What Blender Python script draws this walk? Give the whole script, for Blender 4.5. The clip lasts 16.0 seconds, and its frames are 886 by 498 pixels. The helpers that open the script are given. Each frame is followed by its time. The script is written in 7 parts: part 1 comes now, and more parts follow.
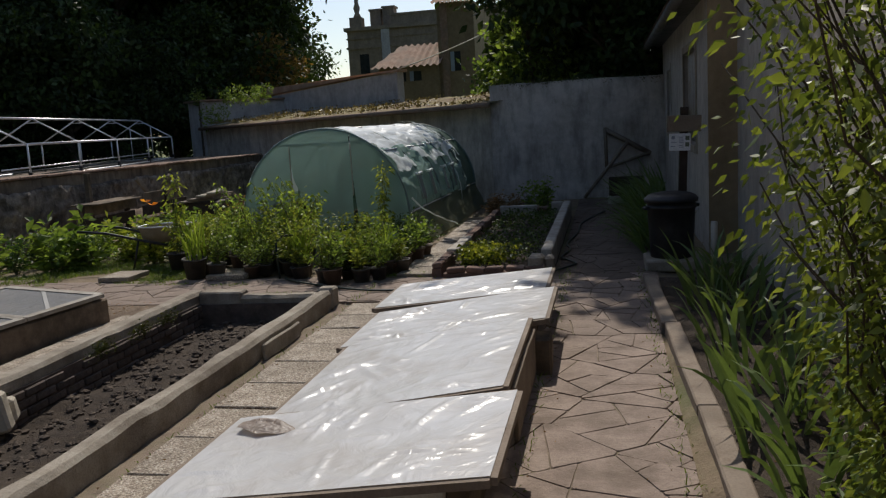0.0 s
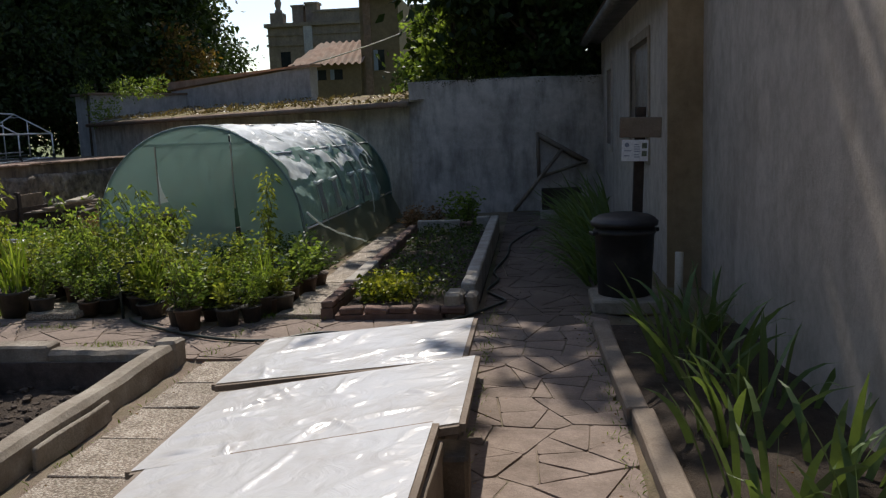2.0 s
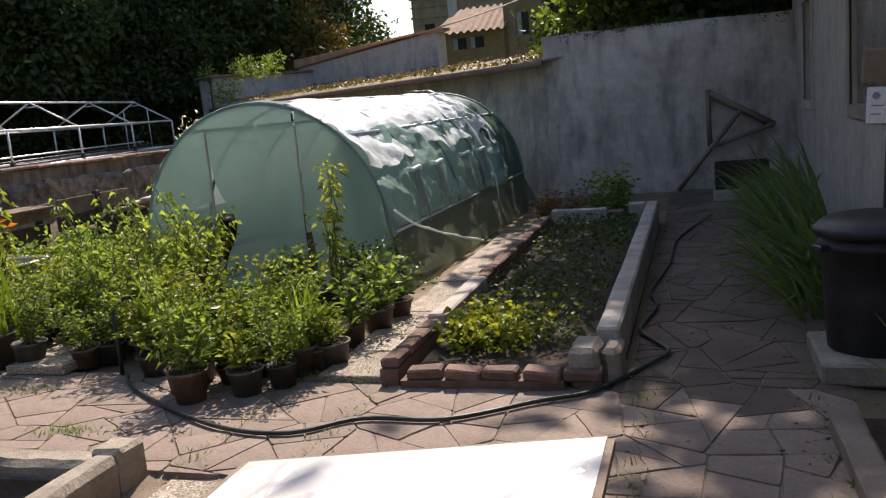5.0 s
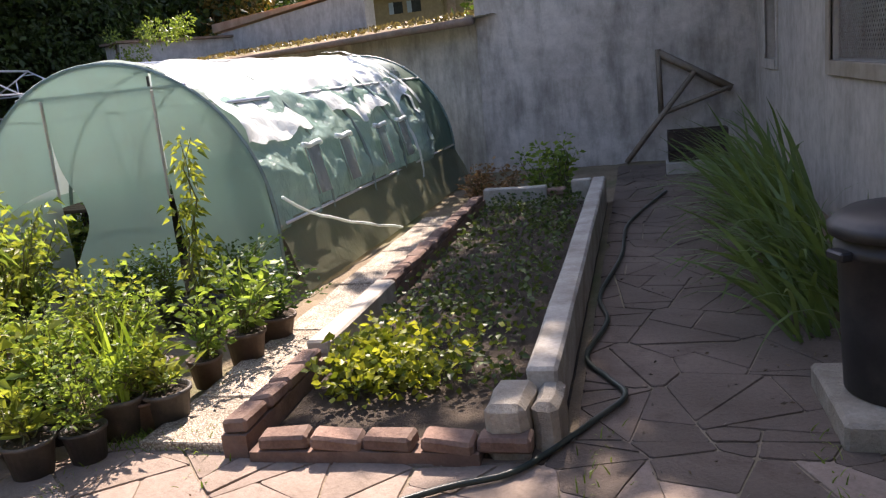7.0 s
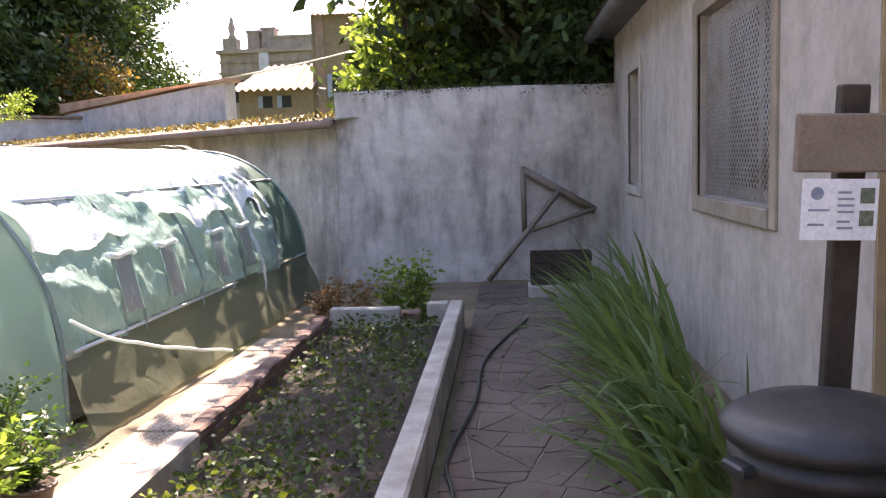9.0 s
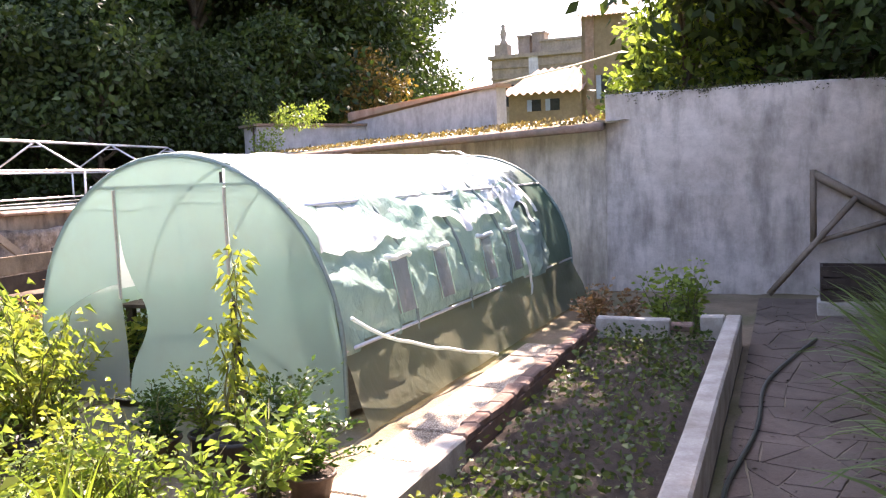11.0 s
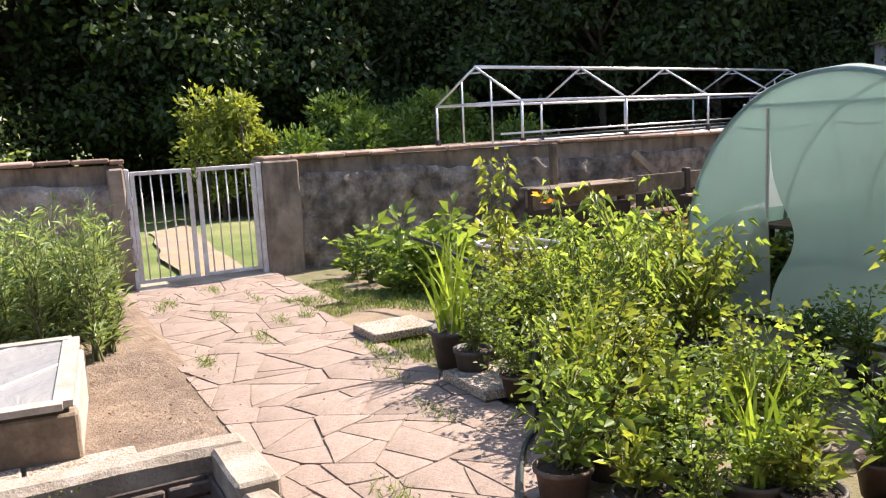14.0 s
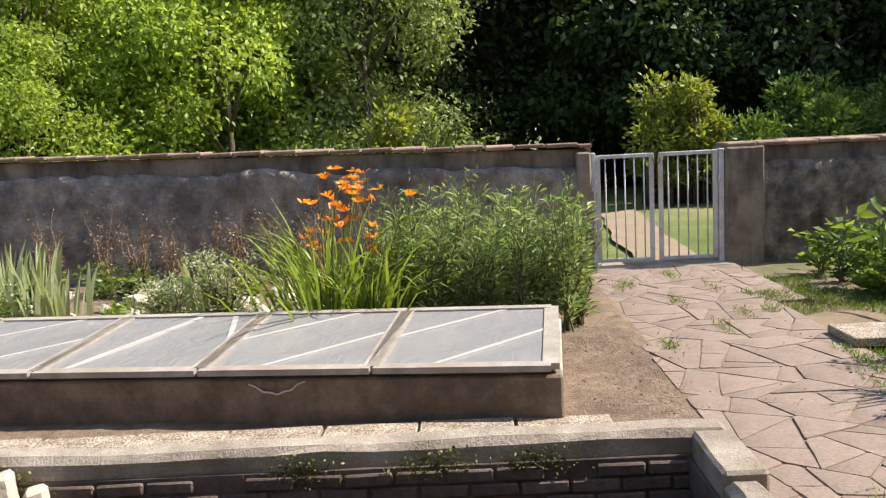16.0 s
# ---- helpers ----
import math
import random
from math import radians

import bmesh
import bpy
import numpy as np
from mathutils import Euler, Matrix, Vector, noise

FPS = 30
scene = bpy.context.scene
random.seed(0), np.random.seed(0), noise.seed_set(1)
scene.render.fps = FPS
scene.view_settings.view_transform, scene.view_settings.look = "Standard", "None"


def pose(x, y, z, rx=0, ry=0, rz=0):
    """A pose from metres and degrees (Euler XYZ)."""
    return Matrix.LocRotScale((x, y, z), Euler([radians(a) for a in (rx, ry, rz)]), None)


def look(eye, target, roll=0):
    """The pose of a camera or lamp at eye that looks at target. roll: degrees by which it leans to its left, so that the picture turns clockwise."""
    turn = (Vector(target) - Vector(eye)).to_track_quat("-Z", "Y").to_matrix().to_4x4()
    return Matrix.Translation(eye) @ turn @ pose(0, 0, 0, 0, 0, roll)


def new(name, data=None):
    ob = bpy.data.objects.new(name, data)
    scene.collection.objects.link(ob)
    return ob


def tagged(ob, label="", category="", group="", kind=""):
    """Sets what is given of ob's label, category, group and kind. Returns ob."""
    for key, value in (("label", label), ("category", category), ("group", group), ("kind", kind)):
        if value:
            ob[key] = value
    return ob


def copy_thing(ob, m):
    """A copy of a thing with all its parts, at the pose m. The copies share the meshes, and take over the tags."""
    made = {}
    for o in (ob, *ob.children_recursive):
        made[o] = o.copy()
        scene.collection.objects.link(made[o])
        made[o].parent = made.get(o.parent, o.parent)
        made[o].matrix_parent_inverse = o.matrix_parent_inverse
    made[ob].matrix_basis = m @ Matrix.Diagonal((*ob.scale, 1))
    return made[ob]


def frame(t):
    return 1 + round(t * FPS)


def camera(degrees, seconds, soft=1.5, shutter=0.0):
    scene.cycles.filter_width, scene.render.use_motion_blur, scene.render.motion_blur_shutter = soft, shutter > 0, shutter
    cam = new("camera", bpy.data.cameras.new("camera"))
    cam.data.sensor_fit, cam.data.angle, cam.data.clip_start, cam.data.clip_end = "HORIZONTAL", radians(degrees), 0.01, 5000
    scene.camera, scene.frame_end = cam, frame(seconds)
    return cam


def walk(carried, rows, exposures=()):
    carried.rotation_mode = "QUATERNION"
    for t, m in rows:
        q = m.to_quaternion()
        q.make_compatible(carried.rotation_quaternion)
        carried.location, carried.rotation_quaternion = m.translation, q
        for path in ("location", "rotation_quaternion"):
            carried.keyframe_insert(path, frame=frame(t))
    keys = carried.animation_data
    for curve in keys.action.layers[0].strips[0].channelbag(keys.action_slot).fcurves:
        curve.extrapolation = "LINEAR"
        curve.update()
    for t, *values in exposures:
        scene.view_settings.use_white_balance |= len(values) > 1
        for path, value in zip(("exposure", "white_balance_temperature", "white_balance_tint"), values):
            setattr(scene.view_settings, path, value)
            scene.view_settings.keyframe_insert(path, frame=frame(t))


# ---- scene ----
cam = camera(56.2, 16.0, 1.25)
PATH = [
    (0, (0.115, -0.291, 1.716), (-0.277, 1.647, 1.415), -3.41),
    (0.5, (0.112, 0.262, 1.689), (-0.299, 2.194, 1.375), -3.03),
    (1, (0.049, 0.769, 1.655), (-0.349, 2.704, 1.342), -1.60),
    (1.5, (0.018, 1.245, 1.617), (-0.334, 3.185, 1.279), -2.92),
    (2, (0.023, 1.796, 1.652), (-0.198, 3.761, 1.352), -2.20),
    (2.5, (-0.002, 2.266, 1.625), (-0.209, 4.236, 1.350), -1.40),
    (3, (0.014, 2.768, 1.608), (-0.288, 4.725, 1.327), -3.21),
    (3.5, (0.051, 3.222, 1.620), (-0.367, 5.154, 1.319), -3.47),
    (4, (0.017, 3.670, 1.607), (-0.489, 5.580, 1.298), -4.29),
    (4.2, (0.009, 3.827, 1.605), (-0.504, 5.729, 1.258), -4.83),
    (6.3, (-0.157, 5.427, 1.472), (-0.879, 7.263, 1.143), -4.90),
    (6.5, (-0.149, 5.568, 1.475), (-0.811, 7.423, 1.128), -5.13),
    (7, (-0.142, 5.884, 1.449), (-0.619, 7.780, 1.026), -5.76),
    (7.5, (-0.139, 6.157, 1.474), (-0.485, 8.089, 1.090), -5.19),
    (8, (-0.089, 6.421, 1.469), (-0.344, 8.359, 1.046), -4.56),
    (8.2, (-0.079, 6.521, 1.497), (-0.239, 8.479, 1.121), -2.29),
    (10.3, (-0.149, 6.807, 1.550), (-0.371, 8.788, 1.385), 0.36),
    (10.5, (-0.152, 6.815, 1.552), (-0.570, 8.764, 1.380), -1.29),
    (11, (-0.168, 6.865, 1.560), (-0.932, 8.703, 1.371), -2.01),
    (11.5, (-0.156, 6.828, 1.554), (-1.166, 8.540, 1.331), -2.06),
    (12, (-0.250, 6.789, 1.527), (-1.451, 8.372, 1.297), -2.29),
    (12.5, (-0.298, 6.769, 1.530), (-1.680, 8.193, 1.284), -3.15),
    (13, (-0.360, 6.718, 1.514), (-1.899, 7.965, 1.241), -3.41),
    (13.5, (-0.399, 6.681, 1.506), (-2.045, 7.781, 1.219), -3.34),
    (14, (-0.424, 6.614, 1.503), (-2.175, 7.534, 1.206), -2.97),
    (14.5, (-0.428, 6.562, 1.515), (-2.270, 7.290, 1.236), -2.89),
    (15, (-0.421, 6.476, 1.520), (-2.340, 6.964, 1.237), -2.58),
    (15.5, (-0.400, 6.385, 1.531), (-2.365, 6.621, 1.247), -2.52),
    (16, (-0.456, 6.331, 1.505), (-2.436, 6.279, 1.230), -3.09),
]
EXPOSURES = [(0.0, -0.3, 6500, 10), (0.5, -0.05, 6500, 10), (1.5, 0.0, 6500, 10), (2.5, 0.1, 6500, 13), (4.0, 0.42, 6650, 15), (6.5, 1.58, 7050, 20), (7.0, 1.75, 7050, 21),
             (8.0, 2.2, 7100, 23), (10.5, 3.05, 7350, 29), (11.5, 2.6, 7100, 29), (12.5, 2.15, 7000, 26), (14.0, 1.76, 6750, 18), (14.5, 1.7, 6750, 17), (15.5, 1.35, 6700, 13), (16.0, 1.18, 6700, 12)]
walk(cam, [(t, look(eye, target, roll)) for t, eye, target, roll in PATH], EXPOSURES)

# ---- camera exposure, world, sun ----
SUN_AZ = math.radians(9)      # degrees west of the +y axis
SUN_EL = math.radians(48)
sun_dir = Vector((-math.sin(SUN_AZ) * math.cos(SUN_EL), math.cos(SUN_AZ) * math.cos(SUN_EL), math.sin(SUN_EL)))
world = bpy.data.worlds.new("world")
scene.world = world
world.use_nodes = True
wn = world.node_tree
sky = wn.nodes.new("ShaderNodeTexSky")
sky.sky_type = "NISHITA"
sky.sun_disc = False
sky.sun_elevation = SUN_EL
sky.sun_rotation = -SUN_AZ
wn.links.new(sky.outputs["Color"], wn.nodes["Background"].inputs["Color"])
wn.nodes["Background"].inputs["Strength"].default_value = 0.13
sun_data = bpy.data.lights.new("sun", "SUN")
sun_data.energy = 4.2
sun_data.angle = math.radians(0.5)
sun_data.color = (1.0, 0.94, 0.85)
sun = new("sun", sun_data)
sun.matrix_world = look(sun_dir * 50, (0, 0, 0))


# ---- materials ----
def nodes_of(name):
    m = bpy.data.materials.new(name)
    m.use_nodes = True
    nt = m.node_tree
    return m, nt, nt.nodes["Principled BSDF"]


def noise_node(nt, scale, detail=5, rough=0.6, coords="Object"):
    tc = nt.nodes.new("ShaderNodeTexCoord")
    n = nt.nodes.new("ShaderNodeTexNoise")
    n.inputs["Scale"].default_value = scale
    n.inputs["Detail"].default_value = detail
    n.inputs["Roughness"].default_value = rough
    nt.links.new(tc.outputs[coords], n.inputs["Vector"])
    return n


def ramp(nt, src, stops):
    r = nt.nodes.new("ShaderNodeValToRGB")
    els = r.color_ramp.elements
    while len(els) < len(stops):
        els.new(0.5)
    for e, (p, c) in zip(els, stops):
        e.position, e.color = p, (*c, 1)
    nt.links.new(src, r.inputs["Fac"])
    return r


def mix(nt, a, b, fac, mode="MIX"):
    m = nt.nodes.new("ShaderNodeMix")
    m.data_type, m.blend_type = "RGBA", mode
    for sock, v in ((m.inputs["A"], a), (m.inputs["B"], b), (m.inputs["Factor"], fac)):
        if isinstance(v, bpy.types.NodeSocket):
            nt.links.new(v, sock)
        elif isinstance(v, (tuple, list)):
            sock.default_value = (*v, 1)
        else:
            sock.default_value = v
    return m.outputs["Result"]


def bump(nt, bsdf, height, strength, distance):
    b = nt.nodes.new("ShaderNodeBump")
    b.inputs["Strength"].default_value = strength
    b.inputs["Distance"].default_value = distance
    nt.links.new(height, b.inputs["Height"])
    nt.links.new(b.outputs["Normal"], bsdf.inputs["Normal"])


def surface(name, low, high, scale=6.0, fine=60.0, rough=0.85, stain=None, stain_scale=1.2, stain_amount=0.6,
            bump_strength=0.5, bump_distance=0.01, metal=0.0, vary=0.0, spec=0.3):
    """Two colours mixed by medium noise, broken by fine grain, with larger stains over it."""
    m, nt, b = nodes_of(name)
    n1 = noise_node(nt, scale)
    n2 = noise_node(nt, fine, 4, 0.7)
    c = ramp(nt, n1.outputs["Fac"], [(0.3, low), (0.7, high)]).outputs["Color"]
    g = ramp(nt, n2.outputs["Fac"], [(0.25, (0.62, 0.62, 0.62)), (0.75, (1.25, 1.25, 1.25))]).outputs["Color"]
    c = mix(nt, c, g, 0.55, "MULTIPLY")
    if stain:
        n3 = noise_node(nt, stain_scale, 7, 0.65)
        f = ramp(nt, n3.outputs["Fac"], [(0.45, (0, 0, 0)), (0.68, (stain_amount,) * 3)]).outputs["Color"]
        c = mix(nt, c, stain, f)
    if vary:
        oi = nt.nodes.new("ShaderNodeObjectInfo")
        v = ramp(nt, oi.outputs["Random"], [(0.0, (1 - vary,) * 3), (1.0, (1 + vary * 0.6,) * 3)]).outputs["Color"]
        c = mix(nt, c, v, 1.0, "MULTIPLY")
    nt.links.new(c, b.inputs["Base Color"])
    b.inputs["Roughness"].default_value = rough
    b.inputs["Metallic"].default_value = metal
    b.inputs["Specular IOR Level"].default_value = spec
    bump(nt, b, mix(nt, n1.outputs["Fac"], n2.outputs["Fac"], 0.6), bump_strength, bump_distance)
    return m


def leaf_material(name, dark, light, trans=0.45, gloss=0.45, vary_obj=0.15):
    """Leaves: a glossy skin over a body that lets light through; every leaf differs a little."""
    m, nt, b = nodes_of(name)
    geo = nt.nodes.new("ShaderNodeNewGeometry")
    c = ramp(nt, geo.outputs["Random Per Island"], [(0.0, dark), (0.75, light), (1.0, tuple(min(1, v * 1.35) for v in light))]).outputs["Color"]
    oi = nt.nodes.new("ShaderNodeObjectInfo")
    v = ramp(nt, oi.outputs["Random"], [(0.0, (1 - vary_obj,) * 3), (1.0, (1 + vary_obj,) * 3)]).outputs["Color"]
    c = mix(nt, c, v, 1.0, "MULTIPLY")
    n = noise_node(nt, 14, 3)
    c = mix(nt, c, ramp(nt, n.outputs["Fac"], [(0.3, (0.75, 0.75, 0.7)), (0.7, (1.15, 1.15, 1.1))]).outputs["Color"], 0.7, "MULTIPLY")
    nt.links.new(c, b.inputs["Base Color"])
    b.inputs["Roughness"].default_value = gloss
    b.inputs["Specular IOR Level"].default_value = 0.35
    tr = nt.nodes.new("ShaderNodeBsdfTranslucent")
    nt.links.new(mix(nt, c, (1.2, 1.16, 0.6), 1.0, "MULTIPLY"), tr.inputs["Color"])
    ms = nt.nodes.new("ShaderNodeMixShader")
    ms.inputs["Fac"].default_value = trans
    nt.links.new(b.outputs["BSDF"], ms.inputs[1])
    nt.links.new(tr.outputs["BSDF"], ms.inputs[2])
    nt.links.new(ms.outputs["Shader"], nt.nodes["Material Output"].inputs["Surface"])
    return m


def film_material(name, colour, trans_colour, clear=0.25, trans=0.4, rough=0.25, stain=(0.5, 0.45, 0.36), crease=9.0, strength=0.5):
    """Thin plastic sheet: part reflects, part glows through, part is see-through."""
    m, nt, b = nodes_of(name)
    n = noise_node(nt, 2.2, 6, 0.6)
    f = ramp(nt, n.outputs["Fac"], [(0.48, (0, 0, 0)), (0.75, (0.55, 0.55, 0.55))]).outputs["Color"]
    c = mix(nt, colour, stain, f)
    nt.links.new(c, b.inputs["Base Color"])
    b.inputs["Roughness"].default_value = rough
    b.inputs["Specular IOR Level"].default_value = 0.6
    w = noise_node(nt, crease, 4, 0.55)
    w.inputs["Distortion"].default_value = 1.6
    bump(nt, b, w.outputs["Fac"], strength, 0.03)
    tr = nt.nodes.new("ShaderNodeBsdfTranslucent")
    nt.links.new(mix(nt, trans_colour, stain, f), tr.inputs["Color"])
    tp = nt.nodes.new("ShaderNodeBsdfTransparent")
    tp.inputs["Color"].default_value = (*trans_colour, 1)
    m1, m2 = nt.nodes.new("ShaderNodeMixShader"), nt.nodes.new("ShaderNodeMixShader")
    m1.inputs["Fac"].default_value, m2.inputs["Fac"].default_value = trans, clear
    nt.links.new(b.outputs["BSDF"], m1.inputs[1])
    nt.links.new(tr.outputs["BSDF"], m1.inputs[2])
    nt.links.new(m1.outputs["Shader"], m2.inputs[1])
    nt.links.new(tp.outputs["BSDF"], m2.inputs[2])
    nt.links.new(m2.outputs["Shader"], nt.nodes["Material Output"].inputs["Surface"])
    return m


def aggregate_material():
    """Washed pebble concrete: small stones of mixed colour in a pale matrix."""
    m, nt, b = nodes_of("pebble_concrete")
    tc = nt.nodes.new("ShaderNodeTexCoord")
    vo = nt.nodes.new("ShaderNodeTexVoronoi")
    vo.inputs["Scale"].default_value = 105
    nt.links.new(tc.outputs["Object"], vo.inputs["Vector"])
    sep = nt.nodes.new("ShaderNodeSeparateColor")
    nt.links.new(vo.outputs["Color"], sep.inputs["Color"])
    c = ramp(nt, sep.outputs["Red"], [(0.0, (0.23, 0.175, 0.135)), (0.35, (0.36, 0.29, 0.22)), (0.7, (0.46, 0.39, 0.31)), (1.0, (0.56, 0.51, 0.43))]).outputs["Color"]
    edge = ramp(nt, vo.outputs["Distance"], [(0.35, (1, 1, 1)), (0.75, (0.45, 0.42, 0.38))]).outputs["Color"]
    c = mix(nt, c, edge, 1.0, "MULTIPLY")
    n = noise_node(nt, 2.5, 6)
    c = mix(nt, c, ramp(nt, n.outputs["Fac"], [(0.35, (0.7, 0.68, 0.62)), (0.65, (1.1, 1.1, 1.1))]).outputs["Color"], 1.0, "MULTIPLY")
    oi = nt.nodes.new("ShaderNodeObjectInfo")
    c = mix(nt, c, ramp(nt, oi.outputs["Random"], [(0, (0.85,) * 3), (1, (1.12,) * 3)]).outputs["Color"], 1.0, "MULTIPLY")
    nt.links.new(c, b.inputs["Base Color"])
    b.inputs["Roughness"].default_value = 0.8
    inv = nt.nodes.new("ShaderNodeMath")
    inv.operation = "SUBTRACT"
    inv.inputs[0].default_value = 1.0
    nt.links.new(vo.outputs["Distance"], inv.inputs[1])
    bump(nt, b, inv.outputs[0], 0.7, 0.006)
    return m


def plaster_material(name, base, light, stain, streak=0.7):
    """Old render: cloudy, with dark runs that go down the wall and fine pitting."""
    m, nt, b = nodes_of(name)
    n1 = noise_node(nt, 1.6, 8, 0.65)
    n2 = noise_node(nt, 45, 4, 0.7)
    tc = nt.nodes.new("ShaderNodeTexCoord")
    mp = nt.nodes.new("ShaderNodeMapping")
    mp.inputs["Scale"].default_value = (2.2, 2.2, 0.6)
    nt.links.new(tc.outputs["Object"], mp.inputs["Vector"])
    n3 = nt.nodes.new("ShaderNodeTexNoise")
    n3.inputs["Scale"].default_value = 1.5
    n3.inputs["Detail"].default_value = 7
    n3.inputs["Roughness"].default_value = 0.65
    nt.links.new(mp.outputs["Vector"], n3.inputs["Vector"])
    c = ramp(nt, n1.outputs["Fac"], [(0.35, base), (0.65, light)]).outputs["Color"]
    f = ramp(nt, n3.outputs["Fac"], [(0.46, (0, 0, 0)), (0.66, (streak,) * 3)]).outputs["Color"]
    c = mix(nt, c, stain, f)
    n4 = noise_node(nt, 7, 6, 0.7)
    c = mix(nt, c, ramp(nt, n4.outputs["Fac"], [(0.35, (0.72, 0.71, 0.69)), (0.6, (1.08, 1.08, 1.08))]).outputs["Color"], 0.55, "MULTIPLY")
    nt.links.new(c, b.inputs["Base Color"])
    b.inputs["Roughness"].default_value = 0.9
    b.inputs["Specular IOR Level"].default_value = 0.2
    bump(nt, b, mix(nt, n4.outputs["Fac"], n2.outputs["Fac"], 0.5), 0.5, 0.012)
    return m


M_SOIL = surface("garden_soil", (0.03, 0.022, 0.016), (0.075, 0.054, 0.038), 9, 70, 0.95, (0.11, 0.082, 0.058), 1.5, 0.5, 1.0, 0.03)
M_DRYSOIL = surface("dry_soil", (0.15, 0.105, 0.07), (0.28, 0.21, 0.15), 11, 45, 0.95, (0.12, 0.085, 0.06), 2.2, 0.75, 1.0, 0.035)
M_GROUND = surface("ground_earth", (0.15, 0.11, 0.07), (0.25, 0.19, 0.125), 2.5, 40, 0.95, (0.07, 0.095, 0.03), 0.6, 0.85, 0.8, 0.02)
M_MEADOW = surface("meadow_grass", (0.075, 0.11, 0.025), (0.14, 0.18, 0.05), 1.3, 30, 0.9, (0.27, 0.24, 0.11), 0.3, 0.7, 0.8, 0.03)
M_GRAVELPATH = surface("pale_path", (0.22, 0.16, 0.115), (0.32, 0.24, 0.18), 3, 60, 0.95, (0.2, 0.2, 0.08), 0.8, 0.6, 0.5, 0.01)
M_FLAG = surface("flagstone", (0.205, 0.152, 0.12), (0.335, 0.26, 0.21), 5, 45, 0.85, (0.13, 0.095, 0.07), 2.2, 0.85, 0.7, 0.014, 0, 0.1)
# House-side path stones: darker and more blotched than the other flagstones.
M_DARKFLAG = surface("dark_flagstone", (0.085, 0.062, 0.047), (0.2, 0.152, 0.12), 4, 45, 0.9, (0.06, 0.047, 0.035), 2.0, 0.85, 0.8, 0.016, 0, 0.12)
M_JOINT = surface("paving_joint", (0.19, 0.142, 0.104), (0.32, 0.25, 0.19), 8, 90, 0.95, (0.12, 0.12, 0.05), 2.0, 0.7, 0.9, 0.015)
M_PEBBLE = aggregate_material()
M_CONCRETE = surface("old_concrete", (0.28, 0.235, 0.18), (0.43, 0.38, 0.31), 5, 55, 0.9, (0.13, 0.1, 0.07), 1.7, 0.75, 0.9, 0.02)
M_PALECONC = surface("pale_concrete", (0.35, 0.31, 0.26), (0.49, 0.45, 0.39), 5, 60, 0.9, (0.2, 0.165, 0.125), 2.6, 0.8, 0.6, 0.01)
M_DARKCONC = surface("weathered_concrete", (0.13, 0.096, 0.064), (0.25, 0.19, 0.135), 6.5, 40, 0.92, (0.065, 0.052, 0.038), 2.4, 0.85, 0.8, 0.015)
M_BRICK = surface("red_brick", (0.15, 0.092, 0.07), (0.265, 0.165, 0.125), 9, 70, 0.9, (0.2, 0.15, 0.12), 3, 0.6, 0.8, 0.01, 0, 0.25)
M_COPING = surface("clay_coping", (0.24, 0.15, 0.11), (0.36, 0.25, 0.19), 7, 60, 0.9, (0.17, 0.15, 0.12), 2.2, 0.7, 0.7, 0.01, 0, 0.22)
M_STONE = surface("rubble_stone", (0.4, 0.35, 0.27), (0.56, 0.5, 0.4), 5, 50, 0.9, (0.25, 0.21, 0.16), 2.5, 0.6, 0.8, 0.015, 0, 0.2)
M_NWALL = plaster_material("stained_render", (0.42, 0.37, 0.325), (0.6, 0.535, 0.48), (0.17, 0.147, 0.13), 0.65)
M_HOUSE = plaster_material("cream_render", (0.45, 0.39, 0.33), (0.56, 0.49, 0.42), (0.33, 0.275, 0.225), 0.5)
M_OCHRE = plaster_material("ochre_render", (0.36, 0.26, 0.15), (0.45, 0.33, 0.2), (0.26, 0.18, 0.1), 0.5)
M_SHED = plaster_material("grey_shed_render", (0.42, 0.41, 0.42), (0.53, 0.52, 0.53), (0.25, 0.24, 0.24), 0.5)
M_WWALL = plaster_material("dark_garden_wall", (0.15, 0.115, 0.087), (0.31, 0.25, 0.195), (0.055, 0.046, 0.04), 0.85)
M_OLDROUGH = surface("old_mortar", (0.08, 0.065, 0.055), (0.44, 0.37, 0.3), 6, 26, 0.95, (0.05, 0.042, 0.036), 1.6, 0.9, 1.0, 0.06)
M_GREYROUGH = surface("grey_rough_mortar", (0.17, 0.145, 0.125), (0.5, 0.43, 0.365), 5, 26, 0.95, (0.09, 0.077, 0.067), 1.3, 0.75, 1.0, 0.06)
M_HOOP = surface("dull_green_hoop", (0.15, 0.21, 0.185), (0.24, 0.31, 0.28), 5, 50, 0.5, (0.12, 0.14, 0.12), 3, 0.5, 0.15, 0.002)
M_WOOD = surface("weathered_timber", (0.2, 0.15, 0.11), (0.32, 0.26, 0.2), 10, 80, 0.85, (0.12, 0.09, 0.065), 2.5, 0.6, 0.6, 0.008)
M_DARKWOOD = surface("dark_stained_timber", (0.035, 0.024, 0.018), (0.07, 0.05, 0.038), 10, 70, 0.7, None, 1, 0, 0.4, 0.006)
M_BATTEN = surface("pale_batten", (0.46, 0.41, 0.33), (0.6, 0.55, 0.46), 8, 70, 0.75, (0.42, 0.36, 0.28), 3, 0.5, 0.4, 0.005)
M_OLDBAR = surface("old_film_wrapped_wood", (0.26, 0.23, 0.19), (0.41, 0.37, 0.32), 7, 60, 0.6, (0.24, 0.2, 0.15), 2.5, 0.7, 0.5, 0.006)
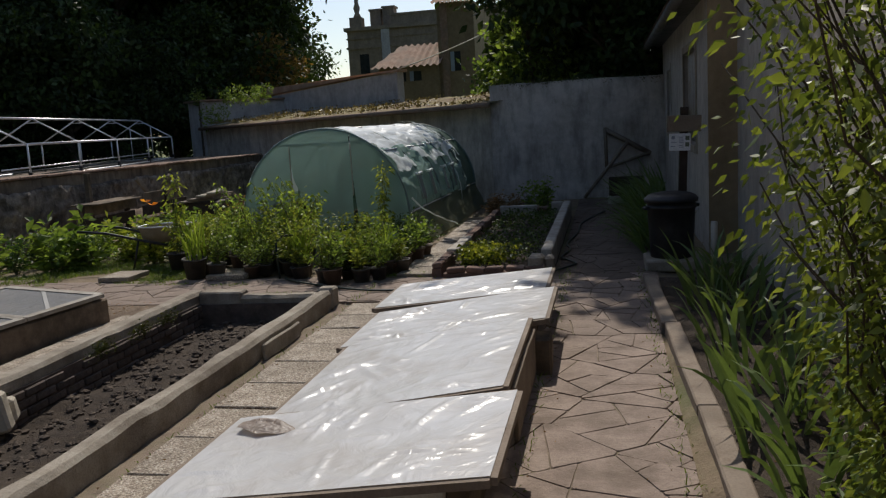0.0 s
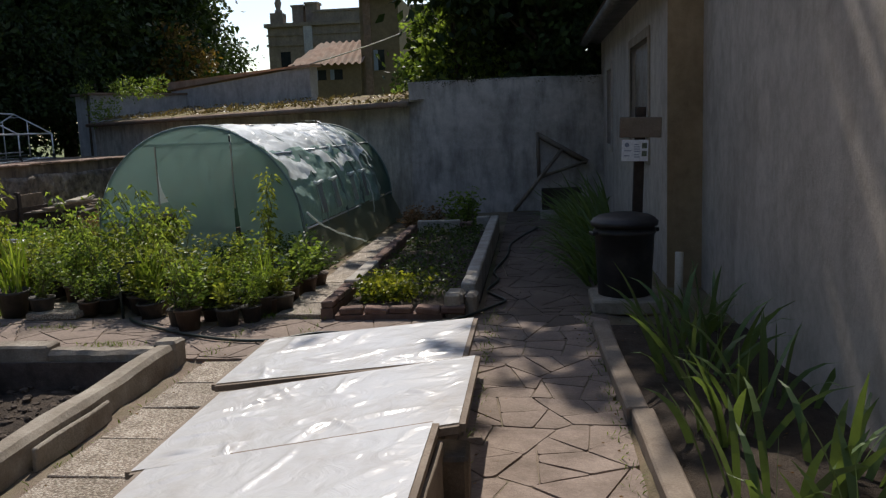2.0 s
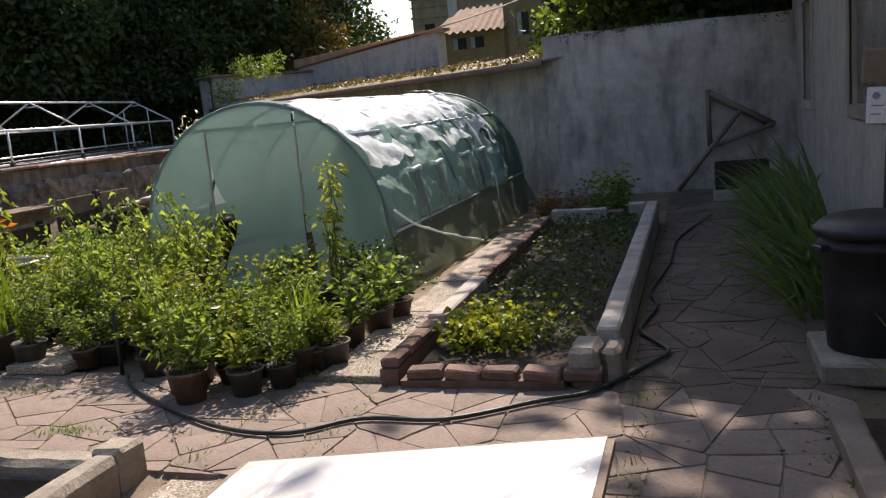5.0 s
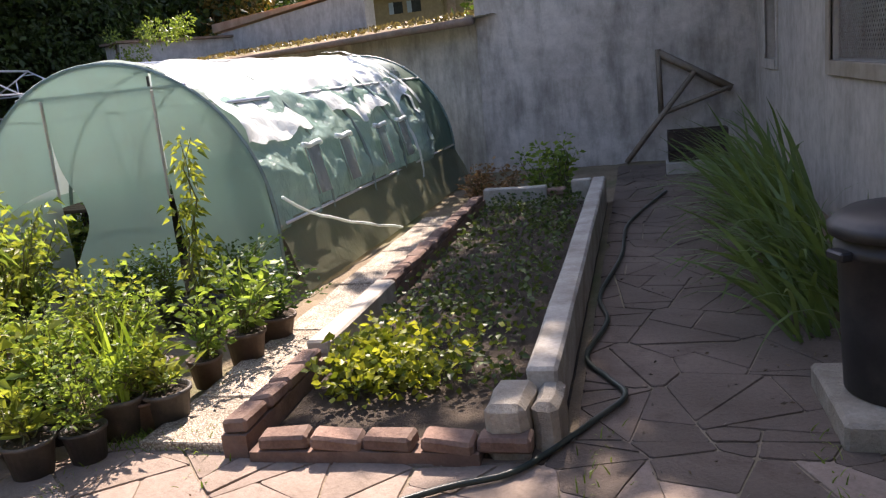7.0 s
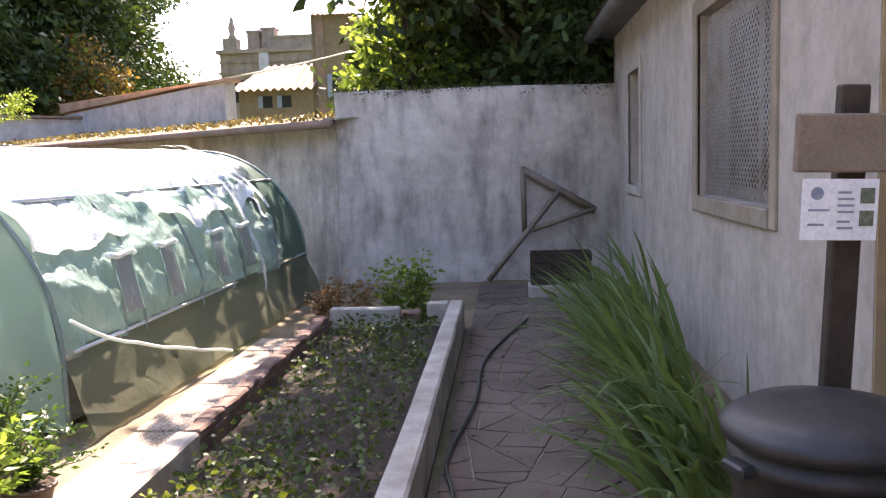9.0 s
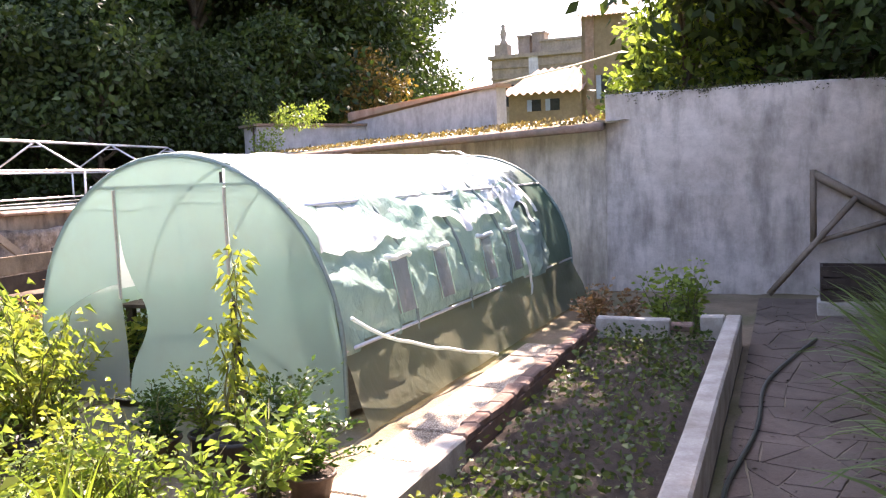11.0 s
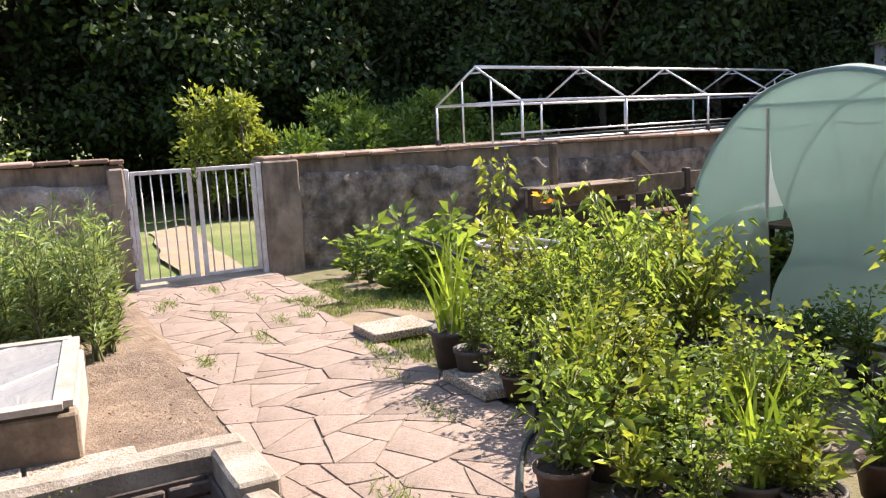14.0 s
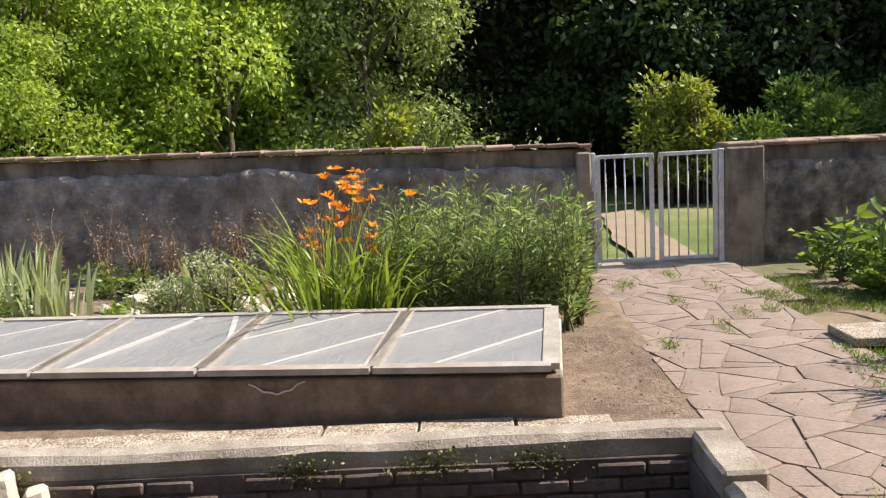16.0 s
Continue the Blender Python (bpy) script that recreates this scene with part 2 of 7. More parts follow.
M_ALU = surface("grey_aluminium", (0.62, 0.63, 0.65), (0.72, 0.73, 0.75), 5, 50, 0.4, (0.45, 0.44, 0.43), 3, 0.5, 0.15, 0.002, 0.55)
M_GATE = surface("grey_white_gate_paint", (0.56, 0.54, 0.52), (0.68, 0.66, 0.64), 9, 60, 0.5, (0.34, 0.2, 0.13), 4, 0.55, 0.25, 0.003)
M_BLACKPL = surface("black_plastic", (0.018, 0.018, 0.02), (0.035, 0.034, 0.036), 6, 60, 0.5, (0.08, 0.07, 0.06), 3, 0.5, 0.2, 0.003, 0, 0.2, 0.4)
M_POT = surface("dusty_black_pot", (0.045, 0.042, 0.04), (0.09, 0.082, 0.075), 6, 60, 0.6, (0.16, 0.13, 0.1), 3, 0.6, 0.25, 0.003, 0, 0.3)
M_BROWNPOT = surface("brown_plastic_pot", (0.09, 0.06, 0.045), (0.14, 0.095, 0.07), 6, 60, 0.6, (0.2, 0.16, 0.12), 3, 0.5, 0.2, 0.003, 0, 0.25)
M_HOSE = surface("dark_green_hose", (0.02, 0.03, 0.026), (0.04, 0.055, 0.045), 6, 60, 0.4, (0.1, 0.09, 0.07), 3, 0.4, 0.2, 0.002)
M_PAPER = surface("laminated_paper", (0.78, 0.8, 0.83), (0.85, 0.87, 0.9), 6, 60, 0.25, None, 1, 0, 0.1, 0.001, 0, 0, 0.5)
M_PRINT = surface("grey_print", (0.2, 0.24, 0.32), (0.3, 0.34, 0.42), 40, 200, 0.4, None, 1, 0, 0.05, 0.001)
M_PHOTO = surface("printed_photo", (0.08, 0.1, 0.07), (0.22, 0.25, 0.18), 60, 200, 0.35, None, 1, 0, 0.05, 0.001)
M_GUTTER = surface("dull_zinc", (0.13, 0.125, 0.12), (0.22, 0.21, 0.2), 5, 60, 0.6, (0.05, 0.045, 0.04), 2, 0.6, 0.3, 0.004)
# Dark brick of the bed's inner faces, with their shade in the colour.
M_DARKBRICK = surface("shaded_dark_brick", (0.085, 0.064, 0.053), (0.2, 0.155, 0.13), 7, 60, 0.9, (0.035, 0.03, 0.026), 2.2, 0.8, 0.8, 0.012, 0, 0.3)
M_CLOD = surface("earth_clod", (0.055, 0.042, 0.031), (0.14, 0.105, 0.08), 20, 90, 0.95)
M_DARKPANE = surface("dusty_dark_pane", (0.02, 0.021, 0.023), (0.045, 0.046, 0.048), 4, 40, 0.55)
M_SURROUND = plaster_material("brown_window_render", (0.33, 0.265, 0.2), (0.42, 0.345, 0.265), (0.24, 0.19, 0.14), 0.5)
M_TILE = surface("terracotta_tile", (0.3, 0.18, 0.12), (0.48, 0.33, 0.24), 3, 40, 0.9, (0.26, 0.22, 0.17), 1.2, 0.7, 0.5, 0.01, 0, 0.25)
M_MOSSROOF = surface("mossy_roof", (0.15, 0.1, 0.062), (0.27, 0.2, 0.12), 2.5, 30, 0.95, (0.3, 0.29, 0.1), 0.9, 0.7, 0.9, 0.03)
M_FARSTONE = plaster_material("old_chateau_stone", (0.22, 0.175, 0.135), (0.32, 0.26, 0.2), (0.19, 0.16, 0.13), 0.6)
M_FARRENDER = plaster_material("yellow_render", (0.2, 0.15, 0.095), (0.26, 0.2, 0.13), (0.2, 0.15, 0.1), 0.5)
M_FARSHUTTER = surface("blue_grey_shutter", (0.22, 0.27, 0.34), (0.3, 0.35, 0.42), 4, 40, 0.6)
M_FARGLASS = surface("dark_window_pane", (0.02, 0.022, 0.025), (0.04, 0.042, 0.046), 4, 40, 0.1)
M_BARK = surface("bark", (0.07, 0.052, 0.038), (0.15, 0.115, 0.085), 8, 50, 0.95, (0.05, 0.05, 0.03), 2, 0.6, 1.0, 0.03)
M_STEM = surface("green_stem", (0.09, 0.1, 0.035), (0.17, 0.16, 0.07), 12, 70, 0.7)
M_DRYSTEM = surface("dry_brown_stem", (0.16, 0.1, 0.06), (0.28, 0.19, 0.12), 12, 70, 0.9)
L_LIME = leaf_material("lime_leaves", (0.115, 0.165, 0.028), (0.29, 0.325, 0.068))
L_GREEN = leaf_material("mid_green_leaves", (0.085, 0.145, 0.032), (0.215, 0.295, 0.07), 0.52)
L_DEEP = leaf_material("deep_green_leaves", (0.025, 0.06, 0.014), (0.06, 0.115, 0.024), 0.35)
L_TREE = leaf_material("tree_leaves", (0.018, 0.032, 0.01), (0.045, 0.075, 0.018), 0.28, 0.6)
# Sunlight is put into these leaves: several times brighter than tree_leaves.
L_TREELIT = leaf_material("sunlit_tree_leaves", (0.18, 0.28, 0.04), (0.4, 0.5, 0.1), 0.5, 0.5)
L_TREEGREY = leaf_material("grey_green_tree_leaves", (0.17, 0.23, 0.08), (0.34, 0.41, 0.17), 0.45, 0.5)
L_AUTUMN = leaf_material("rusty_leaves", (0.09, 0.06, 0.02), (0.2, 0.13, 0.04), 0.4)
L_IRIS = leaf_material("iris_blades", (0.055, 0.105, 0.04), (0.15, 0.215, 0.075), 0.35, 0.4)
L_LILY = leaf_material("daylily_blades", (0.12, 0.2, 0.025), (0.27, 0.36, 0.06), 0.4, 0.4)
L_DRYSTALK = leaf_material("dry_stalk_leaves", (0.12, 0.085, 0.065), (0.27, 0.2, 0.15), 0.25)
L_WHIP = leaf_material("drooping_pale_leaves", (0.14, 0.22, 0.045), (0.29, 0.38, 0.1), 0.5)
L_GREYHERB = leaf_material("grey_herb_leaves", (0.2, 0.25, 0.14), (0.4, 0.45, 0.27), 0.4)
L_STRAW = leaf_material("strawberry_leaves", (0.12, 0.17, 0.02), (0.36, 0.38, 0.06))
L_WEED = leaf_material("low_weed_leaves", (0.032, 0.058, 0.013), (0.085, 0.115, 0.03), 0.35)
L_GRASS = leaf_material("grass_blades", (0.08, 0.14, 0.02), (0.18, 0.24, 0.045), 0.4)
L_DRY = leaf_material("dead_brown_leaves", (0.16, 0.085, 0.045), (0.3, 0.18, 0.1), 0.25)
L_ORANGE = leaf_material("orange_petals", (0.75, 0.2, 0.02), (0.9, 0.36, 0.05), 0.4)
L_MOSS = leaf_material("moss_tufts", (0.06, 0.075, 0.015), (0.14, 0.15, 0.035), 0.2)
F_LID = film_material("milky_film", (0.75, 0.74, 0.73), (0.78, 0.78, 0.78), 0.06, 0.16, 0.27, (0.54, 0.47, 0.4), 4.5, 0.42)
F_TORN = film_material("brown_torn_film", (0.3, 0.235, 0.19), (0.36, 0.28, 0.22), 0.1, 0.3, 0.4, (0.16, 0.12, 0.095), 14, 0.5)
F_CFLID = film_material("dull_old_film", (0.44, 0.44, 0.44), (0.52, 0.52, 0.52), 0.3, 0.2, 0.24, (0.6, 0.57, 0.52), 5, 0.6)
F_CLEAR = film_material("clear_tunnel_film", (0.42, 0.5, 0.47), (0.8, 0.88, 0.85), 0.62, 0.45, 0.3, (0.5, 0.52, 0.47), 2.5, 0.3)
F_GREEN = film_material("green_tunnel_film", (0.38, 0.5, 0.445), (0.58, 0.76, 0.68), 0.2, 0.6, 0.35, (0.5, 0.54, 0.47), 2.5, 0.3)
# Sun glare is put into this near-white film colour.
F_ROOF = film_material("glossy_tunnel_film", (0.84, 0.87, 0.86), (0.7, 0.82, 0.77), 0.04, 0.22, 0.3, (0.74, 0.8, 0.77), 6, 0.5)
# The pale patches on this green film stand for highlights on its folds.
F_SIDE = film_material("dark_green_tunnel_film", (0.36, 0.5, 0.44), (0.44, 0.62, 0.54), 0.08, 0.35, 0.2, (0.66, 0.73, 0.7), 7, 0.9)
F_SKIRT = film_material("yellowed_clear_skirt", (0.24, 0.25, 0.17), (0.46, 0.47, 0.34), 0.34, 0.45, 0.35, (0.42, 0.38, 0.26), 5, 0.5)
# Green film of the unlit far end; the shade is put into its colour.
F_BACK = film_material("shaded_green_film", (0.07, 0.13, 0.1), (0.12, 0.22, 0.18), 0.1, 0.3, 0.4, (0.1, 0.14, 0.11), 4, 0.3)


# ---- building helpers ----
def from_lists(name, verts, faces, material, parent=None, label="", smooth=False):
    me = bpy.data.meshes.new(name)
    me.from_pydata([tuple(v) for v in verts], [], [tuple(f) for f in faces])
    me.materials.append(material)
    if smooth:
        me.polygons.foreach_set("use_smooth", [True] * len(me.polygons))
    me.update()
    ob = new(name, me)
    if parent:
        ob.parent = parent
    if label:
        ob["label"] = label
    return ob


def part(name, bm, material, parent=None, label="", smooth=False):
    me = bpy.data.meshes.new(name)
    bmesh.ops.recalc_face_normals(bm, faces=bm.faces)
    bm.to_mesh(me)
    bm.free()
    me.materials.append(material)
    if smooth:
        me.polygons.foreach_set("use_smooth", [True] * len(me.polygons))
    ob = new(name, me)
    if parent:
        ob.parent = parent
    if label:
        ob["label"] = label
    return ob


def thing(name, at=(0, 0, 0), label="", category="", group="", kind="", turn=0):
    ob = new(name)
    ob.empty_display_size = 0.1
    ob.matrix_basis = pose(*at, 0, 0, turn)
    return tagged(ob, label, category, group, kind)


def box(bm, x0, x1, y0, y1, z0, z1, bevel=0.0, rough=0.0, cuts=0, m=None):
    """A box, bevelled, and roughened along its length where it is worn."""
    made = bmesh.ops.create_cube(bm, size=1.0)["verts"]
    for v in made:
        v.co = Vector(((x0 + x1) / 2 + v.co.x * (x1 - x0), (y0 + y1) / 2 + v.co.y * (y1 - y0), (z0 + z1) / 2 + v.co.z * (z1 - z0)))
    if bevel:
        es = list({e for v in made for e in v.link_edges})
        made = bmesh.ops.bevel(bm, geom=es, offset=bevel, segments=1, affect="EDGES")["verts"]
        made = [v for v in bm.verts if x0 - 1e-4 <= v.co.x <= x1 + 1e-4 and y0 - 1e-4 <= v.co.y <= y1 + 1e-4 and z0 - 1e-4 <= v.co.z <= z1 + 1e-4]
    if cuts:
        es = [e for e in {e for v in made for e in v.link_edges} if e.calc_length() > 0.25]
        bmesh.ops.subdivide_edges(bm, edges=es, cuts=cuts, use_grid_fill=True)
        made = [v for v in bm.verts if x0 - 1e-4 <= v.co.x <= x1 + 1e-4 and y0 - 1e-4 <= v.co.y <= y1 + 1e-4 and z0 - 1e-4 <= v.co.z <= z1 + 1e-4]
    if rough:
        for v in made:
            v.co += rough * noise.noise_vector(v.co * 2.3) + rough * 0.6 * noise.noise_vector(v.co * 9)
    if m:
        for v in made:
            v.co = m @ v.co
    return made


def boxes(name, specs, material, parent=None, label="", bevel=0.0, rough=0.0, cuts=0):
    bm = bmesh.new()
    for s in specs:
        b2 = bmesh.new()
        box(b2, *s, bevel=bevel, rough=rough, cuts=cuts)
        tmp = bpy.data.meshes.new("tmp")
        b2.to_mesh(tmp)
        b2.free()
        bm.from_mesh(tmp)
        bpy.data.meshes.remove(tmp)
    return part(name, bm, material, parent, label)


def tube(bm, pts, r, sides=8, r_end=None, cap=True):
    """A round bar or stem through points, tapering to r_end."""
    pts = [Vector(p) for p in pts]
    rings = []
    for i, p in enumerate(pts):
        d = (pts[min(i + 1, len(pts) - 1)] - pts[max(i - 1, 0)]).normalized()
        side = d.cross(Vector((0, 0, 1)) if abs(d.z) < 0.9 else Vector((1, 0, 0))).normalized()
        up = side.cross(d)
        k = i / max(1, len(pts) - 1)
        rr = r if r_end is None else r + (r_end - r) * k
        rings.append([bm.verts.new(p + rr * (math.cos(a) * side + math.sin(a) * up)) for a in [2 * math.pi * j / sides for j in range(sides)]])
    for a, b in zip(rings, rings[1:]):
        for j in range(sides):
            bm.faces.new((a[j], a[(j + 1) % sides], b[(j + 1) % sides], b[j]))
    if cap:
        bm.faces.new(rings[0][::-1])
        bm.faces.new(rings[-1])


def tubes(name, lines, r, material, parent=None, label="", sides=8):
    bm = bmesh.new()
    for pts in lines:
        tube(bm, pts, r, sides)
    return part(name, bm, material, parent, label, True)


def lathe(bm, profile, n=20, at=(0, 0, 0)):
    rings = [[bm.verts.new((at[0] + r * math.cos(2 * math.pi * j / n), at[1] + r * math.sin(2 * math.pi * j / n), at[2] + z)) for j in range(n)] for r, z in profile]
    for a, b in zip(rings, rings[1:]):
        for j in range(n):
            bm.faces.new((a[j], a[(j + 1) % n], b[(j + 1) % n], b[j]))
    bm.faces.new(rings[0][::-1])
    bm.faces.new(rings[-1])


def grid_sheet(name, fn, nu, nv, material, parent=None, label="", smooth=True):
    """A sheet of nu x nv cells; fn(u, v) gives the place, u and v from 0 to 1."""
    vs = [fn(i / nu, j / nv) for j in range(nv + 1) for i in range(nu + 1)]
    fs = [(j * (nu + 1) + i, j * (nu + 1) + i + 1, (j + 1) * (nu + 1) + i + 1, (j + 1) * (nu + 1) + i) for j in range(nv) for i in range(nu)]
    return from_lists(name, vs, fs, material, parent, label, smooth)


def n3(x, y, z=0.0, s=1.0):
    return noise.noise(Vector((x * s, y * s, z * s)))


# ---- foliage ----
def leaves(name, pos, way, size, width, material, parent=None, label="", droop=0.0, rng=None):
    """Many folded leaves: pos and way are n x 3, size is each leaf's length, width its share of it."""
    rng = rng or np.random.default_rng(1)
    n = len(pos)
    way = way / (np.linalg.norm(way, axis=1, keepdims=True) + 1e-9)
    side = np.cross(way, rng.normal(size=(n, 3)))
    side /= np.linalg.norm(side, axis=1, keepdims=True) + 1e-9
    nor = np.cross(side, way)
    L = (size * rng.uniform(0.65, 1.25, n))[:, None]
    W = L * width * 0.5
    down = np.zeros((n, 3))
    down[:, 2] = -1
    mid = pos + way * L * 0.45
    tip = pos + way * L + down * L * droop
    v = np.stack([pos, mid + side * W + nor * W * 0.35, tip, mid - side * W + nor * W * 0.35], 1).reshape(-1, 3)
    k = np.arange(n)[:, None] * 4
    f = np.concatenate([k + np.array([[0, 1, 2]]), k + np.array([[0, 2, 3]])], 0)
    me = bpy.data.meshes.new(name)
    me.vertices.add(len(v))
    me.vertices.foreach_set("co", v.astype(np.float32).ravel())
    me.loops.add(f.size)
    me.loops.foreach_set("vertex_index", f.astype(np.int32).ravel())
    me.polygons.add(len(f))
    me.polygons.foreach_set("loop_start", (np.arange(len(f)) * 3).astype(np.int32))
    me.polygons.foreach_set("loop_total", np.full(len(f), 3, dtype=np.int32))
    me.materials.append(material)
    me.update(calc_edges=True)
    ob = new(name, me)
    if parent:
        ob.parent = parent
    if label:
        ob["label"] = label
    return ob


def blades(name, roots, heading, length, width, material, parent=None, label="", bend=0.5, upright=0.8, rng=None, seg=4):
    """Sword-shaped blades that rise from roots and arch over along heading."""
    rng = rng or np.random.default_rng(2)
    vs, fs = [], []
    for (x, y, z), h in zip(roots, heading):
        L, w = length * rng.uniform(0.6, 1.15), width * rng.uniform(0.7, 1.2)
        a = h + rng.uniform(-0.4, 0.4)
        d = np.array([math.cos(a), math.sin(a), 0])
        lean = (1 - upright) * rng.uniform(0.3, 1.6)
        be = bend * rng.uniform(0.3, 1.5)
        tw = rng.uniform(0, math.pi)
        s = np.array([math.cos(tw), math.sin(tw), 0])
        p = np.array([x, y, z])
        base = len(vs)
        for i in range(seg + 1):
            k = i / seg
            ang = lean + be * k * k
            if i:
                p = p + (L / seg) * (math.sin(ang) * d + math.cos(ang) * np.array([0, 0, 1]))
            ww = w * (0.75 + 0.5 * k - 1.22 * k ** 3)
            vs.append(p - s * ww / 2)
            vs.append(p + s * ww / 2)
        fs += [(base + 2 * i, base + 2 * i + 1, base + 2 * i + 3, base + 2 * i + 2) for i in range(seg)]
    return from_lists(name, vs, fs, material, parent, label)


# ---- ground ----
BED_A = (-4.12, -2.56, 0.6, 7.45)     # outer faces of the sunken concrete bed
BED_B = (-1.85, -0.51, 8.68, 14.3)     # outer faces of the strawberry bed


def inside(x, y, r):
    return r[0] < x < r[1] and r[2] < y < r[3]


def paved(x, y):
    if -0.5 < x < 0.5 and -3 < y < 7.6:
        return True
    if 7.5 < y < 8.9 and -2.6 < x < 0.62:
        return True
    if 7.38 < y < 8.75 and -9.3 < x <= -2.6:
        return True
    if -7.2 > x > -9.3 and 7.6 < y < 9.0:
        return True
    return -0.45 < x < 0.78 and 8.8 <= y < 16.8


def ground_height(x, y):
    bump_ = 0.02 * n3(x, y, 0, 2.1) + 0.012 * n3(x, y, 3, 7)
    if inside(x, y, (BED_A[0] + 0.1, BED_A[1] - 0.08, BED_A[2] + 0.1, BED_A[3] - 0.1)):
        ridge = 0.07 * math.exp(-((x + 3.25) / 0.35) ** 2) * (1 + 0.6 * n3(x, y, 9, 2.5))
        return -0.19 + ridge + 2.2 * bump_ + 0.02 * n3(x, y, 5, 13)
    if inside(x, y, (BED_B[0] + 0.1, BED_B[1] - 0.1, BED_B[2] + 0.1, BED_B[3] - 0.1)):
        return 0.03 + bump_
    if 0.58 < x < 1.7 and y < 8.3:
        return 0.02 + 1.5 * bump_
    if x < -6.0 and y < 7.5:
        return 0.04 + 0.06 * min(1, (-6.0 - x) / 2) + 2 * bump_
    if paved(x, y):
        return -0.006 + 0.15 * bump_
    return -0.03 + bump_


def ground_kind(x, y):
    if inside(x, y, BED_A) or inside(x, y, BED_B) or (0.55 < x and y < 8.4):
        return 0
    if inside(x, y, (-9.5, -4.5, -8, 7.55)):
        return 1
    if paved(x, y) or inside(x, y, (-2.6, -0.3, -4, 9)):
        return 2
    return 3


def garden_ground():
    nx, ny, x0, x1, y0, y1 = 112, 250, -9.5, 1.7, -8.0, 17.3
    xs, ys = np.linspace(x0, x1, nx + 1), np.linspace(y0, y1, ny + 1)
    vs = [(x, y, ground_height(x, y)) for y in ys for x in xs]
    fs = [(j * (nx + 1) + i, j * (nx + 1) + i + 1, (j + 1) * (nx + 1) + i + 1, (j + 1) * (nx + 1) + i) for j in range(ny) for i in range(nx)]
    ob = from_lists("garden_ground", vs, fs, M_SOIL, smooth=True)
    for m in (M_DRYSOIL, M_JOINT, M_GROUND):
        ob.data.materials.append(m)
    ob.data.polygons.foreach_set("material_index", [ground_kind((xs[i] + xs[i + 1]) / 2, (ys[j] + ys[j + 1]) / 2) for j in range(ny) for i in range(nx)])
    return tagged(ob, "bare brown garden soil with patches of weeds", "ground", "", "structure")


garden_ground()
meadow = grid_sheet("ground", lambda u, v: (-900 + 1800 * u, -900 + 1800 * v, -0.3), 24, 24, M_MEADOW)
tagged(meadow, "rough green meadow grass beyond the garden wall", "ground", "", "structure")
lane = grid_sheet("meadow_path", lambda u, v: (-9.6 - 5.4 * u - 0.6 * v * u, 8.2 + 0.75 * v + 0.5 * u + 0.12 * n3(u * 4, v * 3), -0.02 - 0.02 * u), 14, 5, M_GRAVELPATH)
tagged(lane, "pale earth path through the gate onto the meadow", "path", "", "structure")
outer_lawn = grid_sheet("lawn", lambda u, v: (-9.55 - 22 * u, -12 + 44 * v, -0.05 - 0.03 * u + 0.03 * n3(u * 9, v * 14)), 30, 40, M_MEADOW)
tagged(outer_lawn, "sunlit mown grass outside the garden gate", "lawn", "", "structure")


# ---- garden wall, gate ----
def coping_run(parent, x, y0, y1, z0, z1, width, seed):
    rng = random.Random(seed)
    y, n = y0, 0
    base = None
    while y < y1 - 0.05:
        L = min(rng.uniform(0.3, 0.36), y1 - y)
        zc = z0 + (z1 - z0) * (y - y0) / (y1 - y0)
        if base is None:
            bm = bmesh.new()
            box(bm, -width / 2, width / 2, 0.005, 0.325, 0, 0.045, bevel=0.012)
            base = part("coping_tile", bm, M_COPING, parent)
            ob = base
        else:
            ob = new("coping_tile", base.data)
            ob.parent = parent
        ob.matrix_basis = pose(x + rng.uniform(-0.012, 0.012), y, zc + rng.uniform(0, 0.012), 0, rng.uniform(-2, 2), rng.uniform(-1.5, 1.5))
        ob.scale = (1, L / 0.33, 1)
        y += L


def wall_run(name, y0, y1, h0, h1, label, seed, mortar):
    """The west wall: a smoother upper band and a rough, battered mortar face below it."""
    w = thing(name, (0.09, 0, 0), label, "wall", kind="structure")
    bm = bmesh.new()
    box(bm, -9.75, -9.42, y0, y1, -0.3, 1.0, cuts=0)
    for v in bm.verts:
        if v.co.z > 0.5:
            v.co.z = h0 - 0.05 if v.co.y < (y0 + y1) / 2 else h1 - 0.05
    bmesh.ops.subdivide_edges(bm, edges=[e for e in bm.edges if e.calc_length() > 2], cuts=40)
    part("upper_wall", bm, M_WWALL, w)
    n = int((y1 - y0) / 0.04)

    def face(u, v):
        y = y0 + (y1 - y0) * u
        top = h0 + (h1 - h0) * u - 0.2 - 0.07 * (0.5 + n3(y, 0, seed, 1.3)) - 0.03 * n3(y, 4, seed, 6)
        z = -0.25 + (top + 0.25) * min(1, v / 0.85)
        x = -9.33 + 0.05 * n3(y, z, seed, 2) + 0.045 * n3(y, z, seed + 5, 7) + 0.03 * n3(y, z, seed + 9, 17) + 0.015 * n3(y, z, seed + 3, 31)
        if v > 0.85:
            x = x - (0.11 if v > 0.95 else 0.03)
            z += 0.015
        return (x, y, z)
    grid_sheet("rough_face", face, n, 34, mortar, w, "crumbling rough mortar face")
    coping_run(w, -9.55, y0, y1, h0 - 0.045, h1 - 0.045, 0.42, seed)
    return w


wall_run("wall_west_1", -8.0, 7.72, 1.75, 1.31, "weathered garden wall with crumbling render and clay coping", 3, M_GREYROUGH)
wall_run("wall_west_2", 9.12, 21.5, 1.25, 1.16, "dark stained garden wall with rough mortar and clay coping", 8, M_OLDROUGH)
